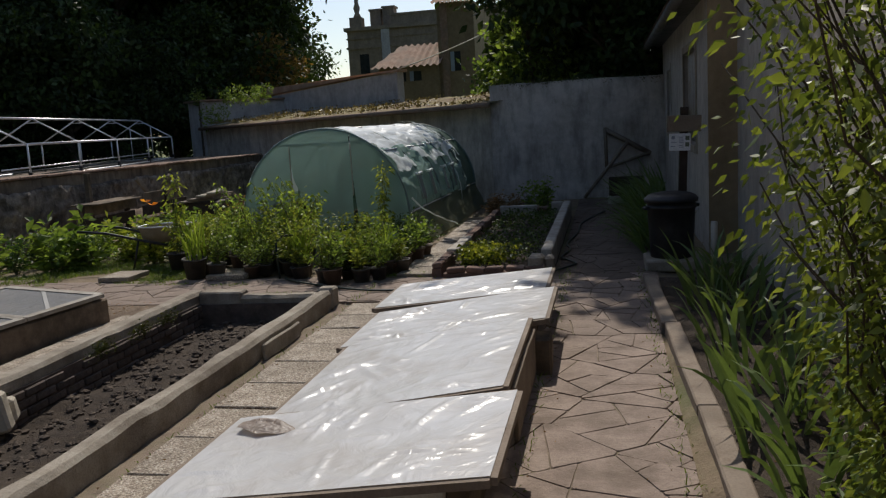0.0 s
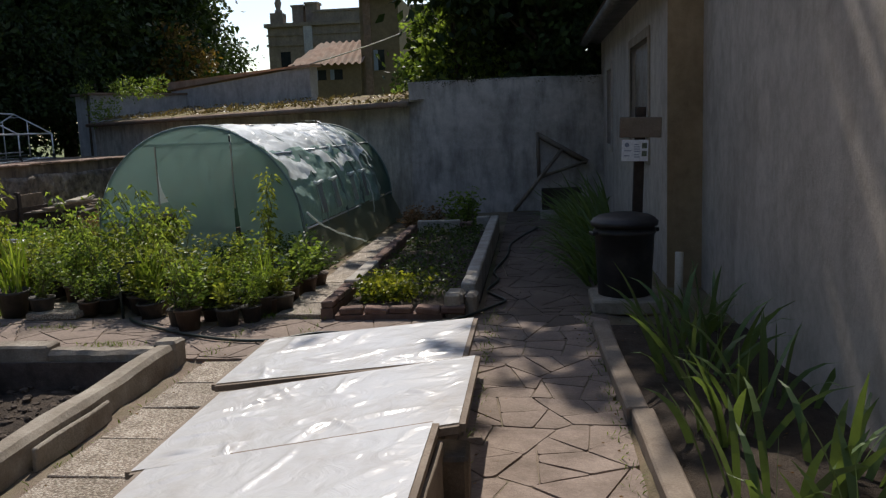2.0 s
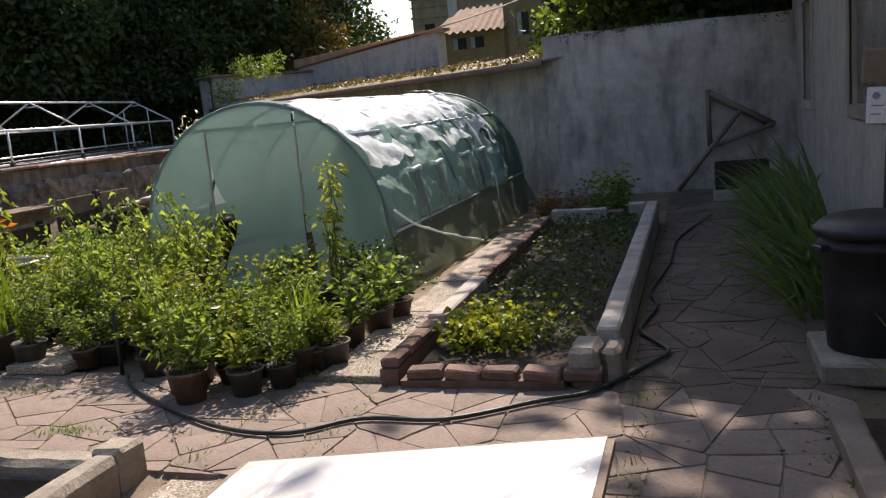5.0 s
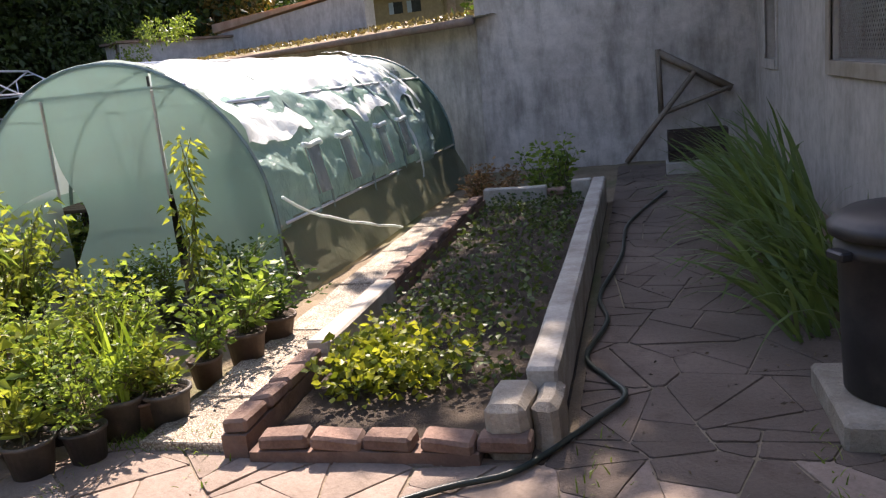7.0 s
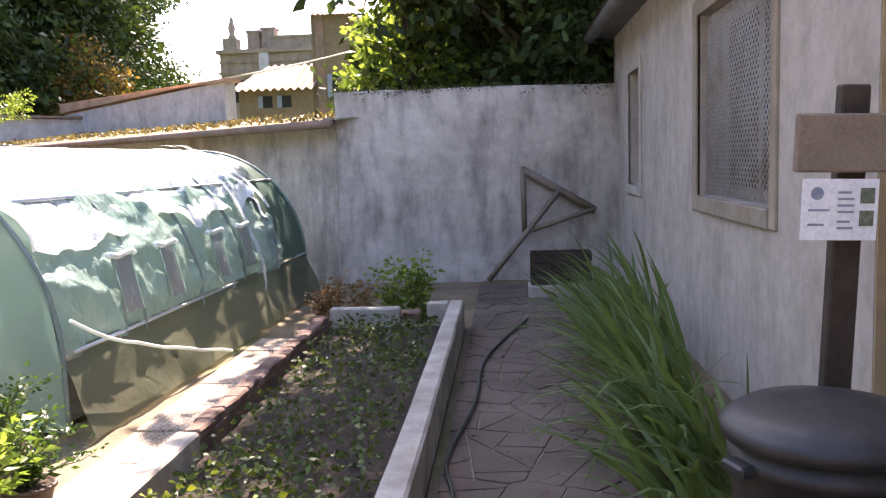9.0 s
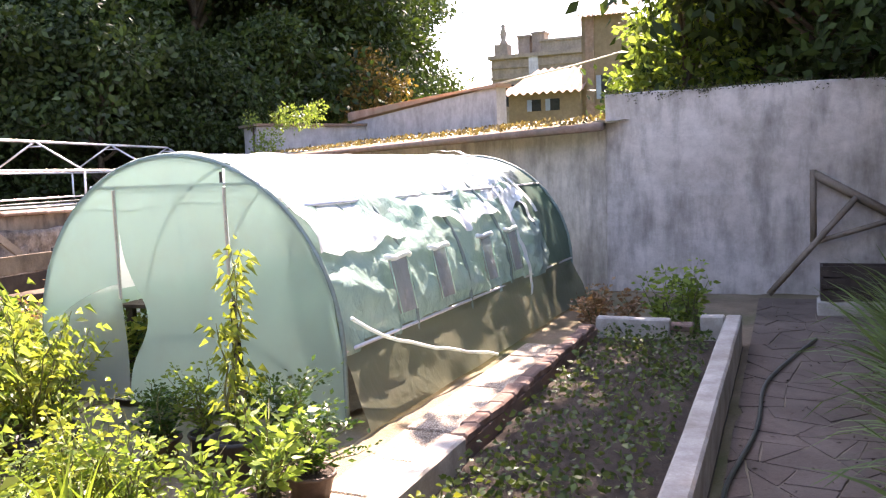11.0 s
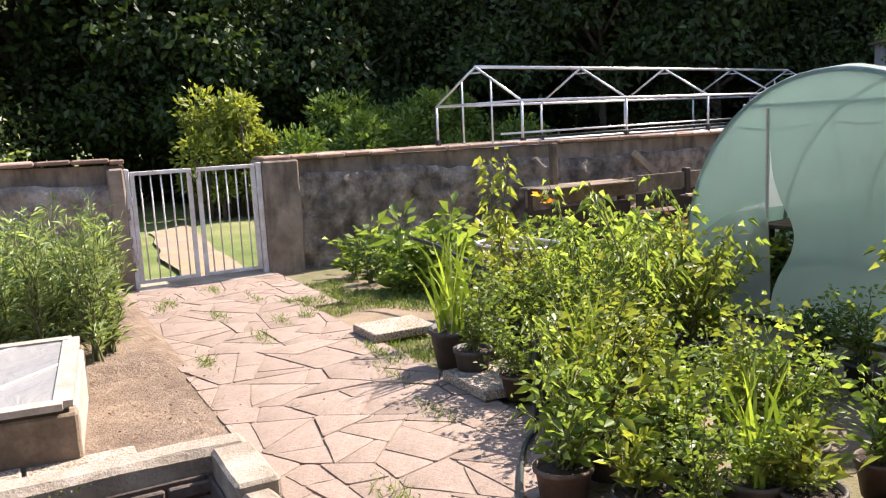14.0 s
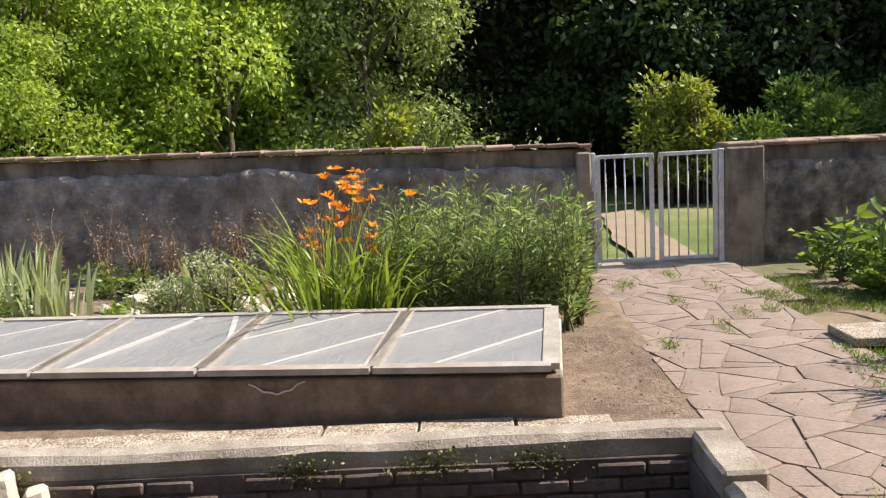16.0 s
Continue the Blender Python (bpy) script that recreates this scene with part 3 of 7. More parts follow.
for nm, y0, y1, h in (("gate_pillar", 7.55, 7.7, 1.24), ("gate_pillar", 9.09, 9.5, 1.21)):
    ob = boxes(nm, [(-9.67, -9.19, y0, y1, -0.2, h)], M_WWALL, None, "", 0.02, 0.012, 5)
    tagged(ob, "rendered brown wall pillar beside the gate", "pillar", "gate pillars", "structure")


def gate():
    g = thing("garden_gate", (-9.25, 0, 0), "grey-white painted double metal garden gate, closed, rust at the foot", "gate")
    for y0, y1, bars in ((7.75, 8.355, 5), (8.405, 9.02, 5)):
        leaf = boxes("gate_leaf", [(-0.02, 0.02, y0, y0 + 0.045, 0.05, 1.19), (-0.02, 0.02, y1 - 0.045, y1, 0.05, 1.18),
                                   (-0.018, 0.018, y0, y1, 1.15, 1.19), (-0.018, 0.018, y0, y1, 0.05, 0.085)], M_GATE, g, "", 0.004)
        for i in range(bars):
            yy = y0 + (y1 - y0) * (i + 1) / (bars + 1)
            tubes("bar", [[(0, yy, 0.08), (0, yy, 1.16)]], 0.008, M_GATE, leaf)
    tubes("chain", [[(0.03, 8.34, 1.14), (0.05, 8.36, 1.08), (0.045, 8.4, 1.08), (0.03, 8.42, 1.14)]], 0.008, M_DARKWOOD, g, "rusty chain")
    boxes("hinge_post", [(-0.03, 0.03, 7.7, 7.745, -0.05, 1.22)], M_GATE, g, "", 0.005)
    boxes("hinge_post", [(-0.03, 0.03, 9.03, 9.085, -0.05, 1.2)], M_GATE, g, "", 0.005)
    tubes("hinge", [[(0.035, 7.745, 0.28), (0.035, 7.745, 0.36)]], 0.014, M_GATE, g)
    tubes("hinge", [[(0.035, 7.745, 0.86), (0.035, 7.745, 0.94)]], 0.014, M_GATE, g)
    tubes("hinge", [[(0.035, 9.03, 0.86), (0.035, 9.03, 0.94)]], 0.014, M_GATE, g)


gate()
ob = boxes("gate_threshold", [(-9.5, -9.05, 7.7, 9.09, -0.06, 0.012)], M_CONCRETE, None, "", 0.01, 0.006, 4)
tagged(ob, "worn stone sill under the garden gate", "threshold", "", "structure")

# ---- north wall, shed ----
NW = 17.25
nwall = boxes("wall_north", [(-2.25, 2.6, NW, NW + 0.35, -0.3, 2.42)], M_NWALL, None, "", 0.015, 0.02, 14)
tagged(nwall, "tall grey rendered wall with dark damp streaks", "wall", "", "structure")
P0, P1 = Vector((-2.26, 17.32, 0)), Vector((-13.05, 24.9, 0))
sd = (P1 - P0).normalized()
sn = Vector((-sd.y, sd.x, 0)) * -1
shed_len = (P1 - P0).length


def shed_at(s, n, z):
    return P0 + sd * s + sn * n + Vector((0, 0, z))


def shed():
    sh = thing("lean_to_shed", label="long grey rendered lean-to shed with a mossy low roof", category="shed")

    def slab(name, s0, s1, n0, n1, za, zb, mat, label="", zbot=None):
        vs = [shed_at(s, n, z) for s, n, z in ((s0, n0, za[0] if zbot is None else zbot), (s1, n0, za[0] if zbot is None else zbot), (s1, n1, za[0] if zbot is None else zbot), (s0, n1, za[0] if zbot is None else zbot),
                                               (s0, n0, za[1]), (s1, n0, zb[1]), (s1, n1, zb[1]), (s0, n1, za[1]))]
        return from_lists(name, vs, [(0, 1, 2, 3), (4, 7, 6, 5), (0, 4, 5, 1), (1, 5, 6, 2), (2, 6, 7, 3), (3, 7, 4, 0)], mat, sh, label)
    slab("front_wall", 0.0, shed_len - 0.9, 0.0, 0.3, (-0.3, 2.02), (-0.3, 1.95), M_NWALL)
    slab("end_wall", shed_len - 0.9, shed_len, -0.05, 3.4, (-0.3, 2.8), (-0.3, 2.8), M_SHED, "pale grey end wall")
    slab("parapet", 6.35, shed_len - 0.1, 3.0, 3.25, (-0.3, 3.25), (-0.3, 2.95), M_SHED, "grey rendered parapet")
    slab("parapet_coping", 6.25, shed_len, 2.93, 3.32, (3.23, 3.3), (2.92, 3.0), M_TILE, "thin tile coping", )
    slab("back_wall", -0.3, 6.35, 3.0, 3.25, (-0.3, 2.36), (-0.3, 2.36), M_SHED)

    def roof(u, v):
        s = -0.3 + (shed_len - 0.7) * u
        return shed_at(s, -0.22 + 3.3 * v, 2.06 - 0.06 * u + 0.34 * v + 0.03 * n3(s, v * 3, 2, 1.6) + 0.035 * abs(n3(s, v * 3, 7, 5)) + 0.012 * math.sin(s * 22))
    grid_sheet("roof", roof, 120, 30, M_MOSSROOF, sh, "low roof grown over with dry moss")
    bm = bmesh.new()
    tube(bm, [shed_at(-0.2, -0.26, 2.02), shed_at(shed_len - 1.0, -0.26, 1.96)], 0.055, 8)
    part("gutter", bm, M_COPING, sh, "", True)
    slab("end_roof", shed_len - 1.0, shed_len + 0.12, -0.15, 3.5, (2.81, 2.87), (2.81, 2.87), M_COPING)


shed()

# ---- house on the east side ----
H_X, HN_X = 1.3, 1.63


def house():
    h = thing("house", label="cream rendered single-storey house with barred windows and a dark eave", category="house")
    # far block, with two window openings through the wall
    w1, w2 = (11.25, 12.95, 1.22, 2.5), (15.55, 16.35, 1.2, 2.42)
    specs, y = [], 10.0
    for a, b, z0, z1 in (w1, w2):
        specs += [(H_X, H_X + 0.4, y, a, -0.3, 3.12), (H_X, H_X + 0.4, a, b, -0.3, z0), (H_X, H_X + 0.4, a, b, z1, 3.12)]
        y = b
    specs.append((H_X, H_X + 0.4, y, NW + 0.34, -0.3, 3.12))
    for sp in specs:
        boxes("wall", [sp], M_HOUSE, h)
    boxes("quoin", [(H_X + 0.003, HN_X + 0.1, 9.985, 10.0, -0.3, 3.12)], M_OCHRE, h, "ochre painted return of the wall")
    boxes("near_wall", [(HN_X, HN_X + 0.35, -9.0, 10.0, -0.3, 4.6)], M_HOUSE, h, "plain cream rendered wall")
    boxes("back_wall", [(5.6, 5.9, -9, 18, -0.3, 4.6)], M_HOUSE, h)
    boxes("end_wall", [(HN_X, 5.9, -9.3, -9.0, -0.3, 4.6)], M_HOUSE, h)
    for (a, b, z0, z1), grille in ((w1, True), (w2, False)):
        win = boxes("window", [(H_X + 0.18, H_X + 0.24, a, a + 0.06, z0, z1), (H_X + 0.18, H_X + 0.24, b - 0.06, b, z0, z1),
                               (H_X + 0.18, H_X + 0.24, a, b, z0, z0 + 0.06), (H_X + 0.18, H_X + 0.24, a, b, z1 - 0.06, z1),
                               (H_X + 0.185, H_X + 0.235, (a + b) / 2 - 0.025, (a + b) / 2 + 0.025, z0, z1)], M_BATTEN, h, "", 0.005)
        boxes("pane", [(H_X + 0.205, H_X + 0.212, a, b, z0, z1)], M_DARKPANE, win, "dusty dark glass pane")
        t = 0.11
        boxes("surround", [(H_X - 0.018, H_X + 0.02, a - t, a, z0 - t, z1 + t), (H_X - 0.018, H_X + 0.02, b, b + t, z0 - t, z1 + t),
                           (H_X - 0.018, H_X + 0.02, a, b, z1, z1 + t), (H_X - 0.03, H_X + 0.02, a, b, z0 - t, z0)], M_SURROUND if grille else M_HOUSE, win, "brown plaster surround", 0.006)
        if grille:
            lines = []
            k, step = -1.3, 0.06
            while k < 1.3:
                for sgn in (1, -1):
                    pts = []
                    for yy in (a + 0.02, b - 0.02):
                        pts.append((yy, (z0 + z1) / 2 + k + sgn * (yy - (a + b) / 2)))
                    (ya, za), (yb, zb) = pts
                    lo, hi = z0 + 0.02, z1 - 0.02
                    ta = [0.0, 1.0]
                    dz = zb - za
                    t0, t1 = sorted(((lo - za) / dz, (hi - za) / dz))
                    t0, t1 = max(0, t0), min(1, t1)
                    if t0 < t1:
                        lines.append([(H_X + 0.06 + 0.004 * sgn, ya + (yb - ya) * t, za + dz * t) for t in (t0, t1)])
                k += step
            tubes("grille", lines, 0.0045, M_GATE, h, "diamond wire mesh grille", 4)
    # eave, soffit and roof
    boxes("soffit", [(1.0, H_X, 10.0, NW + 0.9, 3.0, 3.04)], M_GUTTER, h)
    bm = bmesh.new()
    tube(bm, [(0.98, 9.9, 2.98), (0.98, NW + 1.0, 2.98)], 0.065, 10)
    part("gutter", bm, M_GUTTER, h, "dark grey half-round gutter", True)
    grid_sheet("roof", lambda u, v: (0.92 + 4.2 * u, 9.9 + 8.2 * v, 3.06 + 1.2 * u), 8, 8, M_TILE, h)
    return h


house()
for nm, spec in (("wall_south", (-9.75, 6, -8.3, -8.0, -0.3, 1.6)),):
    ob = boxes(nm, [spec], M_WWALL)
    tagged(ob, "low rendered garden wall closing the plot", "wall", "", "structure")


# ---- beds ----
M_BRACE = surface("film_over_brace", (0.4, 0.39, 0.37), (0.52, 0.51, 0.48), 6, 60, 0.4, (0.34, 0.32, 0.29), 3, 0.6, 0.2, 0.002)
def bed_a():
    x0, x1, y0, y1 = BED_A
    b = thing("sunken_planting_bed", label="sunken bed of worn concrete walls with dark bare soil, mossy inside", category="planting bed")
    for nm, s, r in (("east_wall", (x1 - 0.15, x1, y0, y1 - 0.1, -0.4, 0.15), 0.012), ("west_wall", (x0, x0 + 0.16, y0, y1, -0.4, 0.16), 0.013),
                     ("north_wall", (x0 + 0.16, x1 - 0.15, y1 - 0.16, y1 - 0.01, -0.4, 0.12), 0.01), ("south_wall", (x0 + 0.16, x1 - 0.15, y0, y0 + 0.14, -0.4, 0.15), 0.01)):
        boxes(nm, [s], M_CONCRETE, b, "", 0.03, r * 1.5, 26)
    boxes("corner_block", [(x0 + 0.16, x0 + 0.62, y1 - 0.17, y1 + 0.01, -0.1, 0.165)], M_CONCRETE, b, "eroded corner block", 0.015, 0.006, 3)
    boxes("end_block", [(x1 - 0.17, x1 + 0.005, y1 - 0.12, y1 + 0.06, -0.1, 0.17)], M_CONCRETE, b, "", 0.02, 0.012, 3)
    boxes("loose_board", [(x1 + 0.02, x1 + 0.05, y1 - 1.9, y1 - 1.15, -0.03, 0.1)], M_CONCRETE, b, "broken concrete edging piece", 0.008, 0.008, 3)
    # Dark sheet over the north wall's inner face, standing for its shade.
    boxes("dark_lining", [(x0 + 0.172, x1 - 0.16, y1 - 0.19, y1 - 0.174, -0.38, 0.05)], M_DARKBRICK, b, "inner face darkened for its shade", 0.004, 0.004, 10)
    boxes("mortar_bed", [(x0 + 0.155, x0 + 0.178, y0 + 0.2, y1 - 0.2, -0.38, 0.06)], M_DARKBRICK, b, "dark mortar between the bricks", 0.004, 0.003, 14)
    bm = bmesh.new()
    box(bm, 0, 0.03, -0.106, 0.106, 0, 0.058, bevel=0.008, rough=0.006, cuts=1)
    first = part("brick", bm, M_DARKBRICK, b)
    rb = random.Random(31)
    count = 0
    for row in range(5):
        for k in range(21):
            if rb.random() < 0.06:
                continue
            ob = first if count == 0 else new("brick", first.data)
            ob.parent = b
            ob.matrix_basis = pose(x0 + 0.166 + rb.uniform(-0.006, 0.005), 2.75 + 0.222 * k + (0.11 if row % 2 else 0), -0.29 + 0.068 * row, rb.uniform(-1.5, 1.5), 0, rb.uniform(-2, 2))
            count += 1
    rng = np.random.default_rng(5)
    pos, way = [], []
    for cy in (6.6, 6.15, 5.55, 4.2):
        k = 260
        p = np.stack([np.full(k, x0 + 0.19), cy + rng.normal(0, 0.09, k), 0.07 + rng.normal(0, 0.035, k)], 1)
        pos.append(p)
        way.append(np.stack([rng.uniform(0.4, 1, k), rng.normal(0, 0.5, k), rng.normal(0.1, 0.5, k)], 1))
    leaves("moss", np.concatenate(pos), np.concatenate(way), 0.022, 0.6, L_MOSS, b, "green moss pads", rng=rng)
    bm = bmesh.new()
    r2 = random.Random(4)
    for i in range(1300):
        c = Vector((r2.uniform(x0 + 0.2, x1 - 0.2), r2.uniform(2.2, y1 - 0.2), 0))
        c.z = ground_height(c.x, c.y) + 0.006
        r = 0.006 + 0.03 * r2.random() ** 2
        made = bmesh.ops.create_icosphere(bm, subdivisions=1, radius=r)["verts"]
        for v in made:
            v.co = c + Vector((v.co.x, v.co.y, v.co.z * 0.7)) * (0.8 + 0.5 * r2.random())
    ob = part("soil_clods", bm, M_CLOD, None)
    tagged(ob, "loose dark clods of earth in the sunken bed", "soil", "", "stuff")
    st = bmesh.new()
    for i in range(2):
        box(st, -0.06, 0.05, -0.05 + 0.11 * i, 0.04 + 0.1 * i, 0, 0.2 - 0.07 * i, bevel=0.015, rough=0.015, cuts=2)
    ob = part("broken_stone", st, M_STONE, None)
    ob.matrix_basis = pose(x0 + 0.28, 4.3, -0.12, 6, -8, 20) @ Matrix.Diagonal((1.25, 1.25, 1.35, 1))
    tagged(ob, "broken pale stone propped against the bed wall", "stone")


bed_a()


def bed_b():
    x0, x1, y0, y1 = BED_B
    b = thing("strawberry_bed", label="raised bed edged with pale concrete and old red brick", category="planting bed")
    boxes("east_kerb", [(x1 - 0.13, x1, y0 + 0.35, y1, -0.2, 0.24)], M_PALECONC, b, "grey concrete kerb", 0.015, 0.006, 12)
    boxes("corner_post", [(x1 - 0.26, x1 - 0.085, y0 + 0.02, y0 + 0.36, -0.2, 0.2)], M_CONCRETE, b, "broken concrete corner block", 0.03, 0.018, 4)
    boxes("corner_post", [(x1 - 0.08, x1 + 0.03, y0 + 0.1, y0 + 0.42, -0.2, 0.18)], M_CONCRETE, b, "", 0.03, 0.018, 4)
    boxes("west_kerb", [(x0, x0 + 0.13, y0 + 0.95, y0 + 2.15, -0.2, 0.165)], M_PALECONC, b, "whitish concrete kerb", 0.012, 0.008, 6)
    boxes("west_base", [(x0 + 0.01, x0 + 0.12, y0, y1, -0.2, 0.1)], M_BRICK, b, "", 0.0, 0.006, 10)
    boxes("south_base", [(x0 + 0.14, x1 - 0.27, y0 - 0.03, y0 + 0.1, -0.2, 0.045)], M_BRICK, b, "", 0.0, 0.006, 6)
    boxes("north_kerb", [(x0 + 0.1, x0 + 0.75, y1 - 0.13, y1, -0.2, 0.2)], M_PALECONC, b, "", 0.012, 0.008, 4)
    boxes("north_kerb", [(x0 + 1.0, x1 - 0.14, y1 - 0.13, y1, -0.2, 0.24)], M_PALECONC, b, "", 0.012, 0.008, 4)
    bm = bmesh.new()
    box(bm, -0.055, 0.055, -0.104, 0.104, 0, 0.065, bevel=0.014, rough=0.012, cuts=1)
    first = part("brick", bm, M_BRICK, b)
    r = random.Random(2)
    spots = [(x0 + 0.065, y0 + 0.12 + 0.215 * i, 0.1, 0) for i in range(4)] + [(x0 + 0.065, y0 + 2.28 + 0.215 * i, 0.1, 0) for i in range(15)]
    spots += [(x0 + 0.28 + 0.22 * i, y0 + 0.03, 0.045, 90) for i in range(5)] + [(x0 + 0.85, y1 - 0.065, 0.1, 90)]
    first.matrix_basis = pose(*spots[0][:3], 0, 0, spots[0][3])
    for x, y, z, a in spots[1:]:
        ob = new("brick", first.data)
        ob.parent = b
        ob.matrix_basis = pose(x + r.uniform(-0.008, 0.008), y + r.uniform(-0.006, 0.006), z, r.uniform(-5, 5), r.uniform(-5, 5), a + r.uniform(-6, 6))


bed_b()


# ---- cold frames with white film lids ----
def film_sheet(name, corners, sag, crease, seed, material, parent, nu=46, nv=34, amp=0.008):
    """Film stretched on a frame: it sags a little, and long creases run over it, most of them in from the edges."""
    a, b, c, d = [Vector(p) for p in corners]
    rq = random.Random(seed)
    folds = []
    for i in range(34 if crease > 0.005 else 10):
        if i % 3:
            side = rq.choice(((0, 1), (0, -1), (1, 0), (-1, 0)))
            p = (rq.random() if side[0] == 0 else (0.03 if side[0] > 0 else 0.97), rq.random() if side[1] == 0 else (0.03 if side[1] > 0 else 0.97))
            ang = math.atan2(side[1], side[0]) + rq.gauss(0, 0.45)
        else:
            p, ang = (rq.random(), rq.random()), rq.choice((0.3, 0.5, 2.3)) + rq.gauss(0, 0.25)
        folds.append((p[0], p[1], math.cos(ang), math.sin(ang), rq.uniform(0.12, 0.42), rq.uniform(0.008, 0.02), crease * rq.uniform(0.3, 1.0), rq.uniform(-0.5, 0.5)))

    def fn(u, v):
        p = (a * (1 - u) + b * u) * (1 - v) + (d * (1 - u) + c * u) * v
        e = 16 * u * (1 - u) * v * (1 - v)
        w = amp * n3(p.x, p.y, seed, 3.5) + amp * 0.4 * n3(p.x, p.y, seed + 4, 11)
        for x, y, cx, cy, L, wd, h, bend in folds:
            du, dv = u - x, v - y
            along = du * cx + dv * cy
            if along < -0.02 or along > L:
                continue
            off = -du * cy + dv * cx - bend * along * along
            if abs(off) < 3 * wd:
                w += h * math.exp(-(off / wd) ** 2) * math.sin(math.pi * min(1, max(0, (along + 0.02) / (L + 0.02)))) ** 0.6
        edge = min(1, 14 * min(u, 1 - u, v, 1 - v))
        return p + Vector((0, 0, -sag * e + w * (0.15 + 0.85 * edge)))
    return grid_sheet(name, fn, nu, nv, material, parent)


def lid(y0, y1, xl, xr, zl, zr, seed, name_label, film, frame_mat, skew=0.0, amp=0.008, battens=(), lift=Vector((0, 0, -0.03))):
    t = thing("cloche", ((xl + xr) / 2, (y0 + y1) / 2, (zl + zr) / 2), name_label, "cold frame", "film covered lids")
    cx, cy, cz = t.location
    a, b, c, d = (xl - cx, y0 - cy - skew, zl - cz), (xr - cx, y0 - cy, zr - cz), (xr - cx, y1 - cy, zr - cz), (xl - cx, y1 - cy - skew, zl - cz)

    def bar(p, q, wdt, nm="frame_bar", mt=None):
        p, q = Vector(p), Vector(q)
        dr = (q - p).normalized()
        sd_ = dr.cross(Vector((0, 0, 1))).normalized() * wdt / 2
        up = Vector((0, 0, 0.034))
        vs = [p - sd_ - up, p + sd_ - up, q + sd_ - up, q - sd_ - up, p - sd_, p + sd_, q + sd_, q - sd_]
        from_lists(nm, [v + Vector((0, 0, -0.006 if amp > 0.003 else 0.008)) for v in vs], [(0, 3, 2, 1), (4, 5, 6, 7), (0, 1, 5, 4), (1, 2, 6, 5), (2, 3, 7, 6), (3, 0, 4, 7)], mt or frame_mat, t)
    for p, q in ((a, b), (b, c), (c, d), (d, a)):
        bar(p, q, 0.055 if amp > 0.003 else 0.09)
    for (u0, v0), (u1, v1) in battens:
        A, B, C, D = [Vector(k) for k in (a, b, c, d)]
        f = lambda u, v: (A * (1 - u) + B * u) * (1 - v) + (D * (1 - u) + C * u) * v
        bar(f(u0, v0) + lift, f(u1, v1) + lift, 0.035, "brace", M_BRACE)
    hem = film_sheet("film", (a, b, c, d), 0.012, 0.014 if amp > 0.003 else 0.003, seed, film, t, 84 if amp > 0.003 else 36, 62 if amp > 0.003 else 28, amp=amp)
    return t


LIDS = ((2.65, 3.66, -1.84, -0.35, 0.22, 0.385, 11), (3.73, 5.18, -1.66, -0.43, 0.235, 0.385, 23), (5.2, 6.24, -1.72, -0.32, 0.23, 0.375, 37), (6.28, 7.26, -1.8, -0.4, 0.235, 0.345, 41))
for (y0, y1, xl, xr, zl, zr, sd0), skew in zip(LIDS, (0.0, 0.15, 0.2, 0.1)):
    lid(y0, y1, xl, xr, zl, zr, sd0, "wooden lid covered with wrinkled milky plastic film", F_LID, M_WOOD, skew, battens=(((0.0, 0.5), (1.0, 0.6)), ((0.04, 0.05), (0.9, 0.95))))


def frame_base():
    b = thing("planting_box", label="low cold frame walls of concrete and old boards under the lids", category="cold frame")
    boxes("west_wall", [(-1.74, -1.64, 2.8, 7.1, -0.1, 0.16)], M_CONCRETE, b, "", 0.01, 0.008, 10)
    boxes("east_wall", [(-0.58, -0.48, 2.9, 7.22, -0.1, 0.28)], M_DARKCONC, b, "", 0.01, 0.008, 10)
    boxes("north_wall", [(-1.64, -0.58, 7.08, 7.18, -0.1, 0.18)], M_CONCRETE, b, "", 0.01, 0.006, 4)
    boxes("south_wall", [(-1.64, -0.58, 2.85, 2.95, -0.1, 0.18)], M_CONCRETE, b, "", 0.01, 0.006, 4)
    boxes("side_board", [(-0.41, -0.385, 3.9, 5.15, 0.02, 0.32)], M_WOOD, b, "leaning weathered board", 0.005, 0.008, 4)
    boxes("prop_block", [(-0.45, -0.28, 5.1, 5.32, -0.02, 0.26)], M_DARKCONC, b, "", 0.015, 0.01, 2)


frame_base()
hole = grid_sheet("torn_film_patch", lambda u, v: (-1.6 + 0.15 * v * math.cos(6.283 * u) * (1 + 0.3 * n3(math.cos(6.283 * u) * 2, math.sin(6.283 * u) * 2, 3)) + 0.05 * v * math.sin(6.283 * u), 3.44 - 0.06 * v * math.cos(6.283 * u) + 0.07 * v * math.sin(6.283 * u) * (1 + 0.4 * n3(math.cos(6.283 * u) * 2, math.sin(6.283 * u) * 2, 7)),
                                                   0.272 - 0.012 * v * v + 0.02 * math.exp(-((v - 0.7) / 0.2) ** 2) * max(0, math.sin(6.283 * u))), 24, 6, F_TORN)
tagged(hole, "brown torn patch curling up on the film lid", "torn film")


